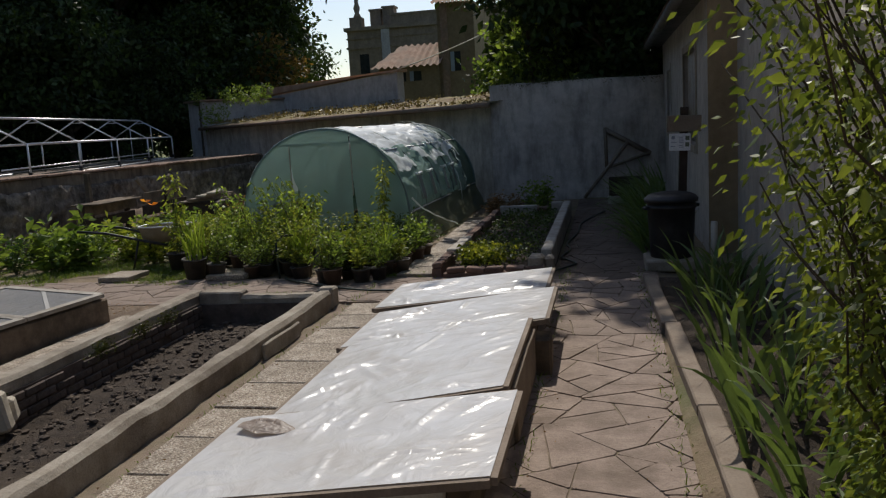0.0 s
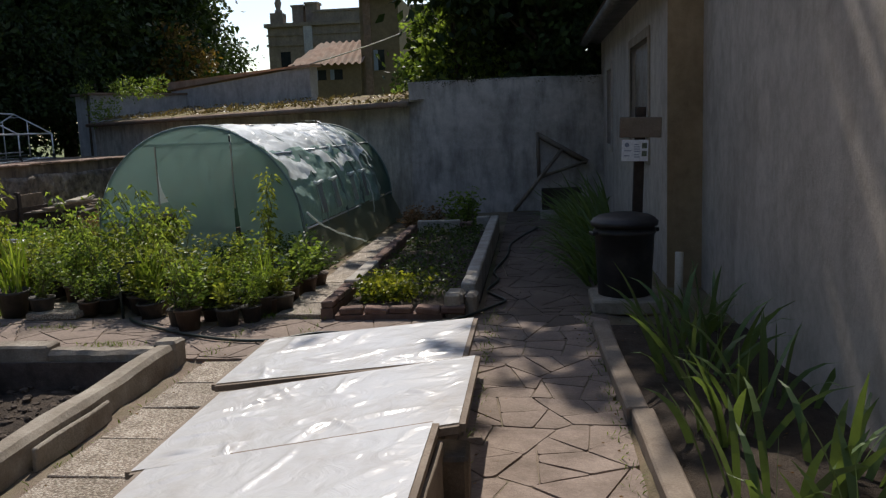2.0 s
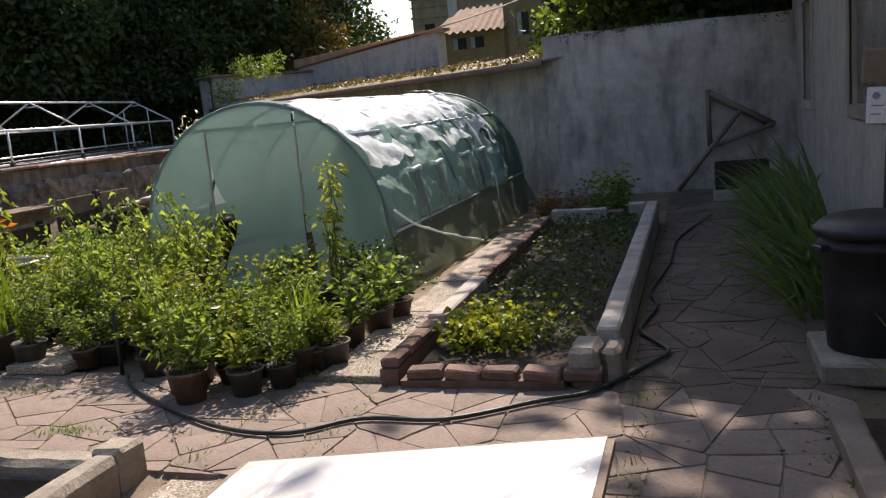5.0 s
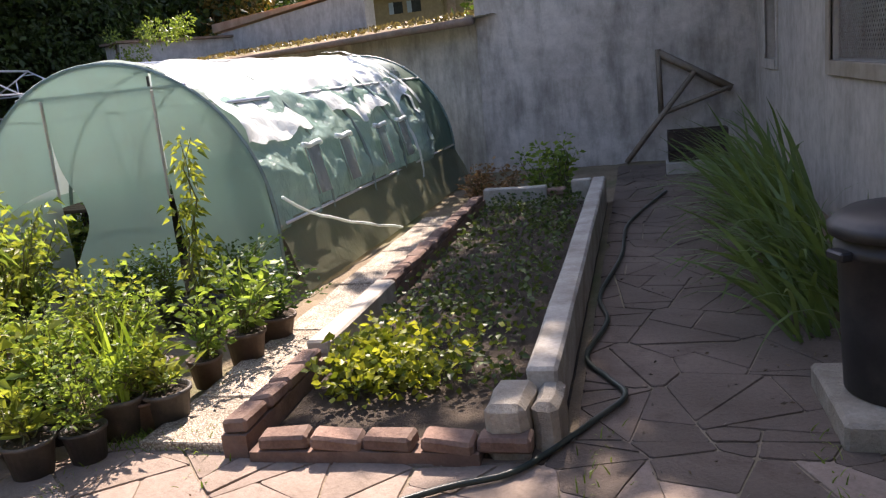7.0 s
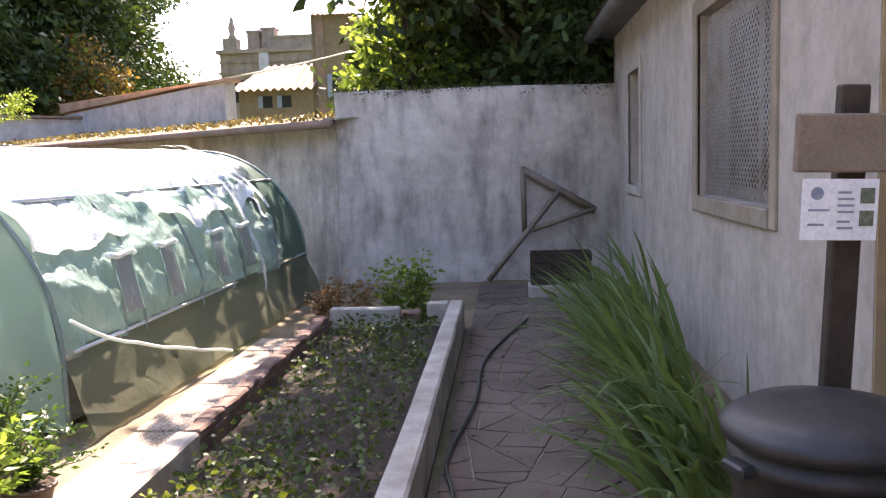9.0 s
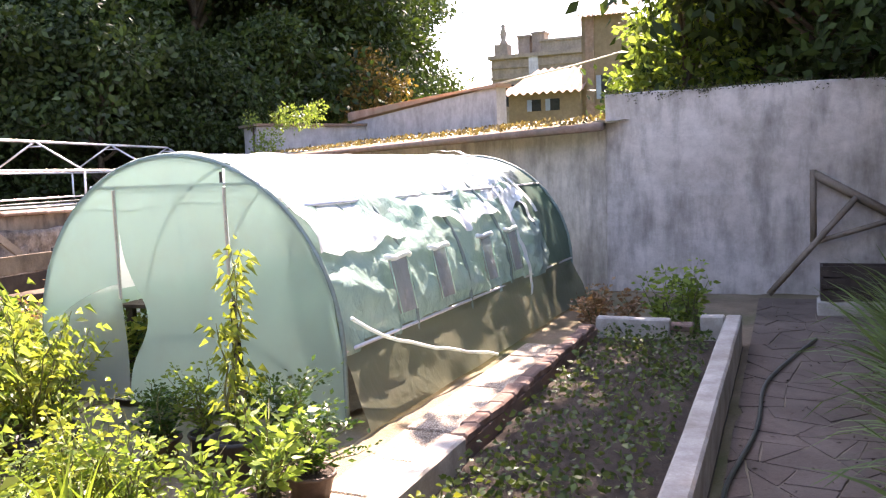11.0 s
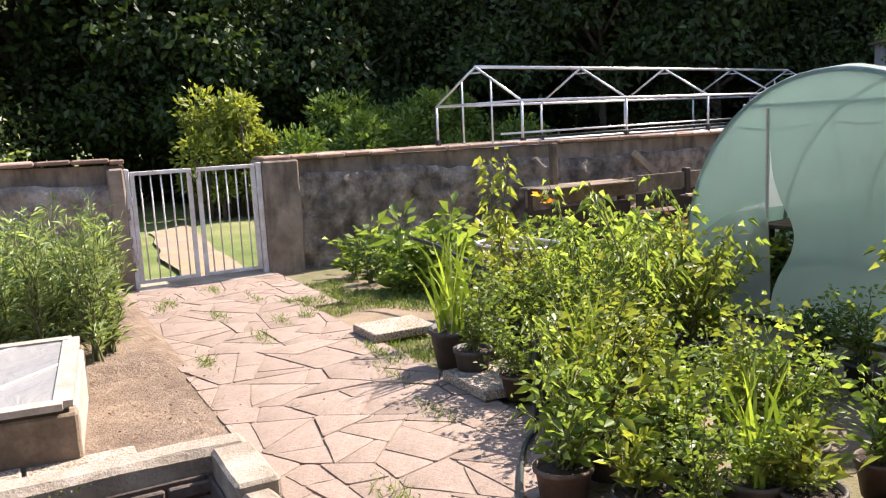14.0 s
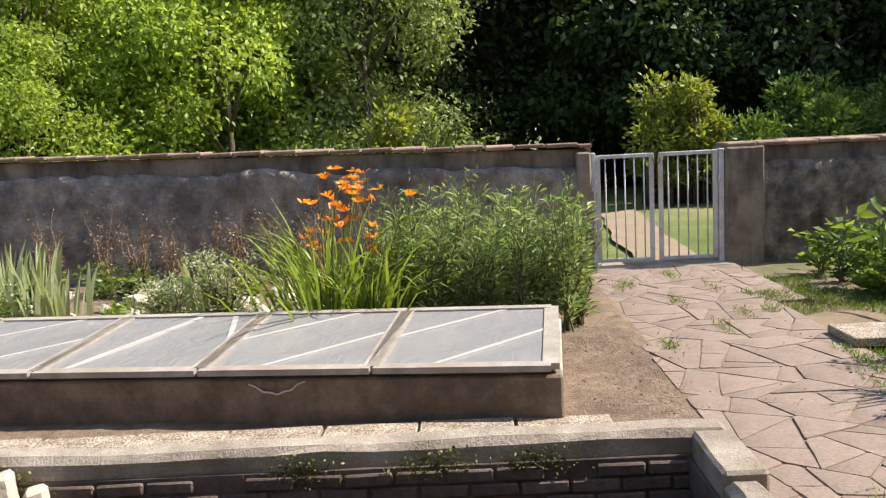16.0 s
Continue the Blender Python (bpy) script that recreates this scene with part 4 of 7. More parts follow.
def long_cold_frame():
    c = thing("hotbed", label="long low concrete cold frame, dark brown sides", category="cold frame")
    x0, x1, y0, y1 = -5.86, -4.66, -0.26, 6.81
    # The long sides use a darker, browner concrete than the end walls.
    boxes("east_wall", [(x1 - 0.1, x1, y0, y1, -0.15, 0.225)], M_DARKCONC, c, "", 0.012, 0.006, 16)
    boxes("west_wall", [(x0, x0 + 0.1, y0, y1, -0.15, 0.285)], M_DARKCONC, c, "", 0.012, 0.006, 16)
    for ya, yb in ((y0, y0 + 0.1), (y1 - 0.1, y1)):
        bm = bmesh.new()
        box(bm, x0 + 0.1, x1 - 0.1, ya, yb, -0.15, 0.285, bevel=0.01)
        for v in bm.verts:
            if v.co.z > 0.2:
                v.co.z -= 0.06 * (v.co.x - x0) / (x1 - x0)
        part("end_wall", bm, M_PALECONC, c)
    skew = pose(x1, y1, 0, 0, 0, -6.5) @ pose(-x1, -y1, 0)
    c.matrix_basis = skew
    bounds = (6.76, 5.79, 4.8, 3.8, 2.8, 1.8, 0.8, -0.2)
    for i, (b, a) in enumerate(zip(bounds, bounds[1:])):
        cover = lid(a + 0.01, b - 0.01, x0 + 0.04, x1 - 0.03, 0.34, 0.275, 50 + i, "low wooden frame lid with dull grey plastic film", F_CFLID, M_OLDBAR, 0, 0.002, lift=Vector((0, 0, -0.006)),
            battens=(((0.97, 0.33), (0.4, 1.0)), ((0.52, 0.03), (0.03, 0.68))) if i != 2 else (((0.97, 0.15), (0.03, 0.55)), ((0.03, 0.8), (0.6, 1.0))))
        cover.matrix_basis = skew @ cover.matrix_basis
    wire = bmesh.new()
    tube(wire, [(x1 + 0.01, 5.1 + 0.04 * i, 0.2 - 0.06 * math.sin(i * 0.42) + 0.01 * (i % 2)) for i in range(9)], 0.006, 5)
    part("cord", wire, M_BATTEN, c, "frayed pale cord", True)


long_cold_frame()


def timber_edge():
    t = thing("timber_edging", label="weathered railway-sleeper edging along the iris border", category="edging")
    for y0, y1, dx, a in ((2.2, 4.3, 0.11, 1.0), (4.32, 6.2, 0.07, 1.5), (6.22, 8.2, 0.0, 1.5)):
        ob = boxes("timber", [(-0.06, 0.06, 0, y1 - y0, -0.08, 0.085)], M_WOOD, t, "", 0.01, 0.006, 6)
        ob.matrix_basis = pose(0.56 + dx, y0, 0, 0, 0, a)


timber_edge()


# ---- polytunnel ----
T_W, T_STRAIGHT, T_L = 1.28, 0.44, 5.3
ARCH = 2 * T_STRAIGHT + math.pi * T_W


def arch(k, grow=0.0):
    """Place on the hoop, k from 0 (west foot) over the top to 1 (east foot)."""
    s, r = k * ARCH, T_W + grow
    if s < T_STRAIGHT:
        return Vector((-r, 0, s))
    if s > ARCH - T_STRAIGHT:
        return Vector((r, 0, ARCH - s))
    a = math.pi - (s - T_STRAIGHT) / T_W
    return Vector((r * math.cos(a), 0, T_STRAIGHT + r * math.sin(a)))


def polytunnel():
    t = thing("polytunnel", (-3.96, 11.3, 0), "green garden polytunnel, its glossy roof sheet torn and wrinkled", "polytunnel", turn=-1.5)
    bays = [0, 1.05, 2.1, 3.15, 4.2, 5.3]
    for y in bays:
        tubes("hoop", [[arch(k / 40) + Vector((0, y, 0)) for k in range(41)]], 0.017, M_HOOP, t, "dull green coated hoop")
    for k in (0.5, 0.3, 0.7, 0.905, 0.095):
        tubes("purlin", [[arch(k) + Vector((0, 0, 0)), arch(k) + Vector((0, T_L, 0))]], 0.013, M_ALU, t)
    for y in (0.0, T_L):
        tubes("crossbar", [[Vector((-0.72, y, 1.52)), Vector((0.72, y, 1.52))]], 0.012, M_ALU, t)
    for x in (-0.47, 0.47):
        tubes("door_post", [[Vector((x, T_L, 0)), Vector((x, T_L, 1.52))]], 0.012, M_ALU, t)

    # front: west panel, door flap with a gap on one side, east panel
    def top_at(x):
        return T_STRAIGHT + math.sqrt(max(0.0, T_W * T_W - x * x))

    def panel(xa, xb, seed, gap=None):
        def fn(u, v):
            a = xa(v) if callable(xa) else xa
            b = xb(v) if callable(xb) else xb
            x = a + (b - a) * u
            z = 0.02 + (top_at(x) - 0.02) * v
            edge = min(1, 6 * (1 - v))
            return (x, -0.02 - 0.035 * edge * n3(x, z, seed, 1.7) - 0.014 * edge * n3(x * 3, z, seed, 2.5), z)
        return fn
    gap_l = lambda v: -0.47 + (0.19 * math.exp(-((v - 0.36) / 0.17) ** 2))
    gap_r = lambda v: 0.45
    east_in = lambda v: 0.47 + 0.11 * max(0, 0.62 - v)
    low_west = panel(-T_W, -0.47, 1)
    grid_sheet("front_panel", lambda u, v: low_west(u, 0.52 + 0.48 * v), 16, 24, F_GREEN, t)
    grid_sheet("front_panel", lambda u, v: low_west(u, 0.52 * v), 16, 24, F_CLEAR, t, "clearer see-through lower film")
    grid_sheet("door_flap", panel(gap_l, gap_r, 2), 18, 36, F_GREEN, t)
    grid_sheet("front_panel", panel(east_in, T_W, 3), 16, 36, F_GREEN, t)
    for xz in (-0.47, 0.47):
        boxes("zip", [(xz - 0.007, xz + 0.007, -0.055, -0.03, 0.75, 1.5)], M_BATTEN, t, "", 0.003)
    boxes("zip_tag", [(0.462, 0.476, -0.07, -0.055, 1.53, 1.6)], M_BLACKPL, t)

    def back(u, v):
        x = -T_W + 2 * T_W * u
        z = 0.02 + (top_at(x) - 0.02) * v
        return (x, T_L + 0.05 + 0.05 * n3(x, z, 5, 1.5), z)
    grid_sheet("back_panel", back, 24, 24, F_BACK, t, "back sheet with its shade in the dark colour")

    # roof film: from the west foot over the top to the torn edge on the east side
    def roof(u, v):
        y = T_L * u * (0.8 + 0.025 * n3(v * 3, 1, 2, 3))
        edge = 0.77 + 0.04 * n3(y, 0, 4, 1.2) + 0.02 * n3(y, 2, 4, 4) - 0.05 * max(0, u - 0.78) / 0.22
        k = v * edge
        bay = math.sin(math.pi * ((y / 1.05 % 1.0)))
        sag = 0.05 * bay * min(1, max(0, (k - 0.12)) * 5)
        east = max(0.0, (k - 0.42) / 0.3)
        p = arch(k, 0.018 - sag + east * (0.06 * n3(y, k * 8, 9, 1.6) + 0.05 * abs(n3(y * 1.5 - k * 10, k * 16, 3, 1.5)) + 0.035 * abs(n3(y * 3 + k * 8, k * 20, 1, 1.8))) + 0.008 * n3(y, k * 5, 2, 5))
        return p + Vector((0, y, 0))
    grid_sheet("roof_sheet", roof, 130, 90, F_ROOF, t, "glossy wrinkled film, whitened for the sun's glare")

    def side(u, v):
        y = 0.82 * T_L * u
        k = 0.69 + (0.912 - 0.69) * v
        fold = 0.05 * n3(y * 1.1, k * 10, 6, 1.6) + 0.07 * (0.3 - abs(n3(y * 1.1 + k * 9, k * 9 - y * 0.8, 2, 1.5))) + 0.035 * (0.25 - abs(n3(y * 2.2 - k * 12, k * 14 + y, 6, 1.7))) + 0.008 * n3(y * 5, k * 18, 2, 2.5)
        p = arch(k, -0.012 + fold)
        return p + Vector((0, y, 0))
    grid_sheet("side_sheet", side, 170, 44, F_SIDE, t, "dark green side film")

    def skirt(u, v):
        y = T_L * u
        k = 0.9 + 0.1 * v
        out = 0.2 * v ** 1.3 + 0.03 * n3(y, v * 2, 8, 1.8)
        p = arch(min(k, 1), out)
        return p + Vector((0, y - 0.06 * v * (1 - u) ** 6, 0))
    grid_sheet("skirt", skirt, 60, 14, F_SKIRT, t, "yellowed translucent skirt")

    def rear(u, v):
        p = arch(v, -0.01 + 0.02 * n3(u * 2, v * 9, 5, 2))
        return p + Vector((0, 4.0 + 1.33 * u, 0))
    grid_sheet("rear_cover", rear, 10, 50, F_BACK, t, "bare green cover at the far end, its shade in the colour")

    def west(u, v):
        y = T_L * u
        p = arch(0.0 + 0.14 * v, 0.005 + 0.015 * n3(y, v, 1, 2))
        return p + Vector((0, y, 0))
    grid_sheet("west_skirt", west, 30, 6, F_GREEN, t)
    # rolled window flaps along the east side
    for y in (0.7, 1.4, 2.4, 3.1):
        p0, p1 = arch(0.805, 0.07), arch(0.882, 0.05)
        tubes("rolled_flap", [[p0 + Vector((0.012 * math.sin(j * 2.1), y + 0.075 * j - 0.03, 0.012 * math.cos(j * 1.7))) for j in range(6)]], 0.022, F_ROOF, t, "rolled pale flap")
        w = grid_sheet("mesh_window", lambda u, v, y=y, p0=p0, p1=p1: p0 + (p1 - p0) * v + Vector((0.015 * n3(u * 2, v * 3, y, 2), y + 0.26 * u, 0)), 8, 8, F_CFLID, t, "pale mesh window")
        for dy, e in ((0.0, 0.01), (0.26, -0.01)):
            tubes("window_tape", [[p0 + Vector((0.01, y + dy, 0)), p1 + Vector((0.012, y + dy + e, 0))]], 0.005, F_SIDE, w, "", 5)
    # loose torn strips hanging at the far end, and a fallen edge along the skirt
    for j, (y, k0, k1) in enumerate(((4.02, 0.6, 0.8), (4.24, 0.5, 0.78), (3.5, 0.7, 0.98))):
        grid_sheet("torn_strip", lambda u, v, y=y, k0=k0, k1=k1, j=j: arch(k0 + (k1 - k0) * v, 0.06 + 0.04 * n3(v * 4, j, 3, 2)) + Vector((0, y + (0.09 + 0.05 * n3(v * 3, j)) * (u - 0.5) + 0.06 * math.sin(v * 7 + j), 0)), 4, 20, F_ROOF, t)
    tubes("fallen_hem", [[arch(0.865 + 0.125 * (i / 12) ** 0.75, 0.06 + 0.22 * (i / 12) ** 1.1) + Vector((0, 0.04 + 1.9 * i / 12, 0.006 * math.sin(i * 1.9))) for i in range(13)]], 0.012, F_ROOF, t, "torn white hem")
    return t


polytunnel()
ob = grid_sheet("tunnel_soil", lambda u, v: (-5.25 + 2.45 * u, 11.32 + 5.2 * v, 0.0 + 0.05 * n3(u * 2, v * 4, 2, 2) + 0.02 * n3(u * 9, v * 12, 2, 2)), 30, 40, M_SOIL)
tagged(ob, "brown planting soil inside the polytunnel", "soil", "", "structure")


# ---- greenhouse frame on the terrace beyond the wall ----
def greenhouse_frame():
    base = boxes("terrace_wall", [(-14.8, -9.66, 11.6, 23.2, -0.3, 1.12)], M_WWALL, None, "", 0.03, 0.02, 8)
    tagged(base, "long concrete terrace behind the garden wall", "terrace", "", "structure")
    g = thing("greenhouse_skeleton", (-10.05, 13.0, 1.12), "bare aluminium greenhouse frame without glass", "greenhouse", turn=14)
    W, L, EZ, RZ, bays = 1.75, 9.6, 0.65, 1.17, 4
    for x in (0.0, -W):
        tubes("eave_rail", [[(x, 0, EZ), (x, L, EZ)]], 0.022, M_ALU, g, "", 6)
        tubes("base_rail", [[(x, 0, 0.03), (x, L, 0.03)]], 0.024, M_ALU, g, "", 6)
    tubes("ridge", [[(-W / 2, 0, RZ), (-W / 2, L, RZ)]], 0.025, M_ALU, g, "", 6)
    for y in (0.0, L):
        tubes("base_rail", [[(0, y, 0.03), (-W, y, 0.03)]], 0.024, M_ALU, g, "", 6)
        tubes("end_rail", [[(0, y, EZ), (-W, y, EZ)]], 0.016, M_ALU, g, "", 6)
        for x in (-W * 0.33, -W * 0.67):
            tubes("end_post", [[(x, y, 0.03), (x, y, EZ + (RZ - EZ) * 0.66)]], 0.014, M_ALU, g, "", 6)
    for i in range(bays + 1):
        y = L * i / bays
        for x in (0.0, -W):
            tubes("post", [[(x, y, 0.0), (x, y, EZ)]], 0.019, M_ALU, g, "", 6)
            tubes("rafter", [[(x, y, EZ), (-W / 2, y, RZ)]], 0.017, M_ALU, g, "", 6)
            boxes("foot", [(x - 0.03, x + 0.03, y - 0.03, y + 0.03, 0, 0.14)], M_BLACKPL, g)
        tubes("collar_tie", [[(-W / 2 + 0.16, y, RZ - 0.085), (-W / 2 - 0.16, y, RZ - 0.085)]], 0.012, M_ALU, g, "", 6)
    for z, n in ((0.07, 0), (0.13, 1), (0.2, 2)):
        tubes("stored_bar", [[(-0.2 - 0.2 * n, 0.2, z), (-0.25 - 0.2 * n, L - 0.3, z + 0.01)]], 0.016, M_HOSE if n != 2 else M_ALU, g, "bar lying along the base", 6)


greenhouse_frame()


# ---- sign, bin ----
def sign():
    s = thing("sign_post", (0.98, 9.55, 0), "dark timber post with a plank and a laminated notice, leaning", "sign")
    bm = bmesh.new()
    box(bm, -0.045, 0.045, -0.025, 0.025, -0.1, 1.82, bevel=0.006)
    post = part("post", bm, M_DARKWOOD, s)
    boxes("plank", [(-0.19, 0.18, -0.06, -0.028, 1.55, 1.73)], M_WOOD, s, "pale weathered plank", 0.006, 0.003, 2)
    notice = boxes("notice", [(-0.17, 0.065, -0.07, -0.064, 1.34, 1.53)], M_PAPER, s, "white laminated notice with print and photos", 0.001)
    for i, (x0, x1, z) in enumerate(((-0.06, -0.02, 1.485), (-0.15, -0.085, 1.43), (-0.15, -0.1, 1.385), (-0.06, -0.01, 1.465), (-0.06, -0.01, 1.445), (-0.06, -0.01, 1.425), (-0.06, -0.02, 1.395), (-0.06, -0.01, 1.375))):
        boxes("print_line", [(x0, x1, -0.0725, -0.0708, z, z + 0.007)], M_PRINT, notice)
    bm = bmesh.new()
    lathe(bm, [(0.02, 0), (0.02, 0.0015)], 16)
    lg = part("emblem", bm, M_PRINT, notice)
    lg.matrix_basis = pose(-0.125, -0.0708, 1.485, 90, 0, 0)
    for z in (1.455, 1.385):
        boxes("photo", [(0.008, 0.052, -0.0725, -0.0708, z, z + 0.048)], M_PHOTO, notice)
    s.matrix_basis = pose(0.92, 9.47, -0.09, 1.0, 2.0, 4)


sign()


def bin_():
    b = thing("compost_bin", (0.8, 9.12, 0.1), "black plastic dustbin with a domed lid on a slab", "bin")
    bm = bmesh.new()
    lathe(bm, [(0.215, 0.0), (0.23, 0.01), (0.245, 0.3), (0.258, 0.54), (0.27, 0.545), (0.27, 0.575), (0.26, 0.58), (0.262, 0.63), (0.245, 0.635)], 40)
    part("body", bm, M_BLACKPL, b, "", True)
    bm = bmesh.new()
    lathe(bm, [(0.288, 0.615), (0.292, 0.65), (0.278, 0.66), (0.268, 0.675), (0.225, 0.7), (0.12, 0.72), (0.02, 0.726)], 40)
    part("lid", bm, M_BLACKPL, b, "", True)
    for a in (20, 200):
        ob = boxes("handle", [(0.262, 0.315, -0.05, 0.05, 0.54, 0.575)], M_BLACKPL, b, "", 0.008)
        ob.matrix_basis = pose(0, 0, 0, 0, 0, a)
    slab = boxes("bin_slab", [(0.5, 1.13, 8.8, 9.42, -0.02, 0.1)], M_CONCRETE, None, "", 0.015, 0.008, 3)
    tagged(slab, "rough pale concrete slab under the bin", "slab")


bin_()

# ---- trees ----
def tree(name, height, radius, trunk_h, mat, n, leaf, seed, label, squash=1.0, clumps=26, hollow=0.55, low=0.25):
    """Tapered trunk with limbs, and a crown of leaf clumps with gaps between them."""
    rng = np.random.default_rng(seed)
    t = thing(name, label=label, category="tree", group="trees round the garden")
    bm = bmesh.new()
    tube(bm, [(0, 0, -0.4), (0.05, 0.04, trunk_h * 0.5), (0.1 * rng.normal(), 0.1 * rng.normal(), trunk_h), (0, 0, height * 0.8)], 0.02 * height + 0.06, 10, 0.03)
    cen = []
    for i in range(clumps):
        a = rng.uniform(0, 2 * math.pi)
        zz = rng.uniform(low, 1.0)
        env = math.sin(math.pi * min(1, 0.18 + 0.78 * zz)) ** 0.7
        rr = radius * env * rng.uniform(0.35, 1.0)
        c = np.array([rr * math.cos(a), rr * math.sin(a), height * (zz * 0.93 + 0.02)])
        cen.append(c)
        if i % 3 == 0:
            z0 = min(c[2] * 0.7, height * 0.7)
            tube(bm, [(0, 0, z0), (c[0] * 0.5, c[1] * 0.5, (z0 + c[2]) / 2 + 0.15), tuple(c)], 0.008 * height, 6, 0.015)
    part("trunk", bm, M_BARK, t, "", True)
    per = n // clumps
    pos, way = [], []
    for c in cen:
        s = radius * rng.uniform(0.26, 0.46)
        d = rng.normal(size=(per, 3))
        d /= np.linalg.norm(d, axis=1, keepdims=True)
        r = (hollow + (1 - hollow) * rng.random(per)) * s * (1 + 0.25 * rng.normal(size=per))
        p = c + d * r[:, None] * np.array([1, 1, 0.75 * squash])
        p[:, 2] = np.maximum(p[:, 2], 0.1)
        pos.append(p)
        way.append(d * 0.6 + rng.normal(size=(per, 3)) * 0.7 + np.array([0, 0, -0.35]))
    leaves("crown", np.concatenate(pos), np.concatenate(way), leaf, 0.55, mat, t, rng=rng)
    return t


def place(ob, x, y, turn, sc=1.0, z=-0.1):
    ob.matrix_basis = pose(x, y, z, 0, 0, turn) @ Matrix.Diagonal((sc, sc, sc, 1))


def also(ob, x, y, turn, sc=1.0, z=-0.1):
    c = copy_thing(ob, pose(x, y, z, 0, 0, turn))
    c.scale = (sc, sc, sc)
    return c


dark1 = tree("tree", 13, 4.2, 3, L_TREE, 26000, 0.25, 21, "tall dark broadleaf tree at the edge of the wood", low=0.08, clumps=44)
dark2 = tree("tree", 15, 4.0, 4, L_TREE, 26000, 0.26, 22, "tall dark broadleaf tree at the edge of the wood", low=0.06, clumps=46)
pale = tree("tree", 6.5, 2.2, 1.2, L_TREELIT, 18000, 0.13, 23, "young green tree, its sunlight in the bright leaf colour", low=0.04, clumps=34)
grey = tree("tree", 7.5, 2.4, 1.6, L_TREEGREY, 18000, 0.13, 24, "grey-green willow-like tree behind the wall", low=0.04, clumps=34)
place(dark1, -24, 12, 0)
place(dark2, -26, 19, 40)
r = random.Random(9)
spots = [(-22, 7.5), (-23.5, 16), (-21, 21), (-20, 26), (-17.5, 30), (-15.5, 32), (-15.5, 37), (-27, 23), (-24, 30), (-20, 36), (-18.5, 41), (-30, 9), (-31, 15), (-29, 3),
         (-33, -4), (-28, -9), (-36, 3), (-35, 26), (-33, 36), (-28, 42), (-36, 20), (-36, 11), (-19.5, 46), (-40, -12), (-30, -16), (-22, -18), (-41, 8), (-18.5, 24)]
for i, (x, y) in enumerate(spots):
    also((dark1, dark2)[i % 2], x + r.uniform(-0.8, 0.8), y + r.uniform(-0.8, 0.8), r.uniform(0, 360), r.uniform(0.85, 1.15))
place(pale, -15.5, 2.2, 30, 0.95, -1.1)
for x, y, s in ((-13.2, -0.4, 0.7), (-15.4, 0.7, 0.8), (-17.4, 2.9, 0.85), (-14.0, -2.0, 0.8)):
    also(pale, x, y, 200 * s + 31 * x, s, -1.1)
place(grey, -17.3, 4.5, 10, 0.95, -1.0)
for x, y, s in ((-17.5, 0.2, 1.1), (-20.5, 3.6, 0.85), (-14.2, -0.6, 0.9), (-22, -2.5, 1.25)):
    also(pale, x, y, r.uniform(0, 360), s)
for x, y, s in ((-18.4, 2.4, 1.05), (-24, 2.0, 1.2), (-19.6, 5.0, 1.0)):
    also(grey, x, y, r.uniform(0, 360), s)
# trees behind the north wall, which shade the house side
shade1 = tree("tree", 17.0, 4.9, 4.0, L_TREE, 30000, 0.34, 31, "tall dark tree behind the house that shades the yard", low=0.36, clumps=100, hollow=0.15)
place(shade1, 3.0, 21.0, 0)
also(shade1, 5.2, 20.5, 70, 0.95)
also(shade1, 3.6, 19.6, 300, 1.15)
also(shade1, 1.6, 20.0, 200, 0.92)
also(shade1, 9.0, 27.0, 170, 1.0)
also(shade1, 0.9, 20.5, 120, 0.72)
also(shade1, 5.0, 22.5, 20, 1.25)
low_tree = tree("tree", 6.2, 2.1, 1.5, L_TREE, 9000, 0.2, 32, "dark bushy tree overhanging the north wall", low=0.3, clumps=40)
place(low_tree, 0.4, 19.6, 0)
also(low_tree, 2.4, 20.0, 130, 1.05)
also(low_tree, 1.2, 23.5, 60, 1.35)
also(low_tree, 3.8, 26.5, 10, 1.6)
edge_tree = tree("tree", 5.4, 1.1, 1.4, L_GREEN, 3600, 0.17, 34, "pale leafy shoots at the end of the north wall", low=0.35, clumps=22)
place(edge_tree, -1.6, 20.3, 0)
also(edge_tree, -2.75, 23.8, 80, 0.85)
also(low_tree, -1.2, 23.6, 210, 1.0)
rust = tree("tree", 8, 2.0, 2, L_AUTUMN, 5000, 0.24, 33, "small tree with rusty leaves beside the shed", low=0.2, clumps=24)
place(rust, -12.4, 31.0, 0, 0.7)


def hedge(name, spots_, mat, leaf, n, seed, label, wood=True):
    rng = np.random.default_rng(seed)
    t = thing(name, label=label, category="shrub")
    pos, way = [], []
    per = n // len(spots_)
    for x, y, z, s in spots_:
        d = rng.normal(size=(per, 3))
        d /= np.linalg.norm(d, axis=1, keepdims=True)
        rr = s * (0.55 + 0.5 * rng.random(per)) * (1 + 0.16 * rng.normal(size=per))
        p = np.array([x, y, z]) + d * rr[:, None]
        p[:, 2] = np.maximum(p[:, 2], 0.02)
        pos.append(p)
        way.append(d + rng.normal(size=(per, 3)) * 0.5)
        if wood or x == spots_[0][0]:
            bm = bmesh.new()
            tube(bm, [(x * 0.9 + 0.1 * spots_[0][0], y, -0.2), (x, y, z)], 0.05, 6, 0.02)
            part("branch", bm, M_BARK, t, "", True)
    leaves("foliage", np.concatenate(pos), np.concatenate(way), leaf, 0.5, mat, t, rng=rng)
    return t


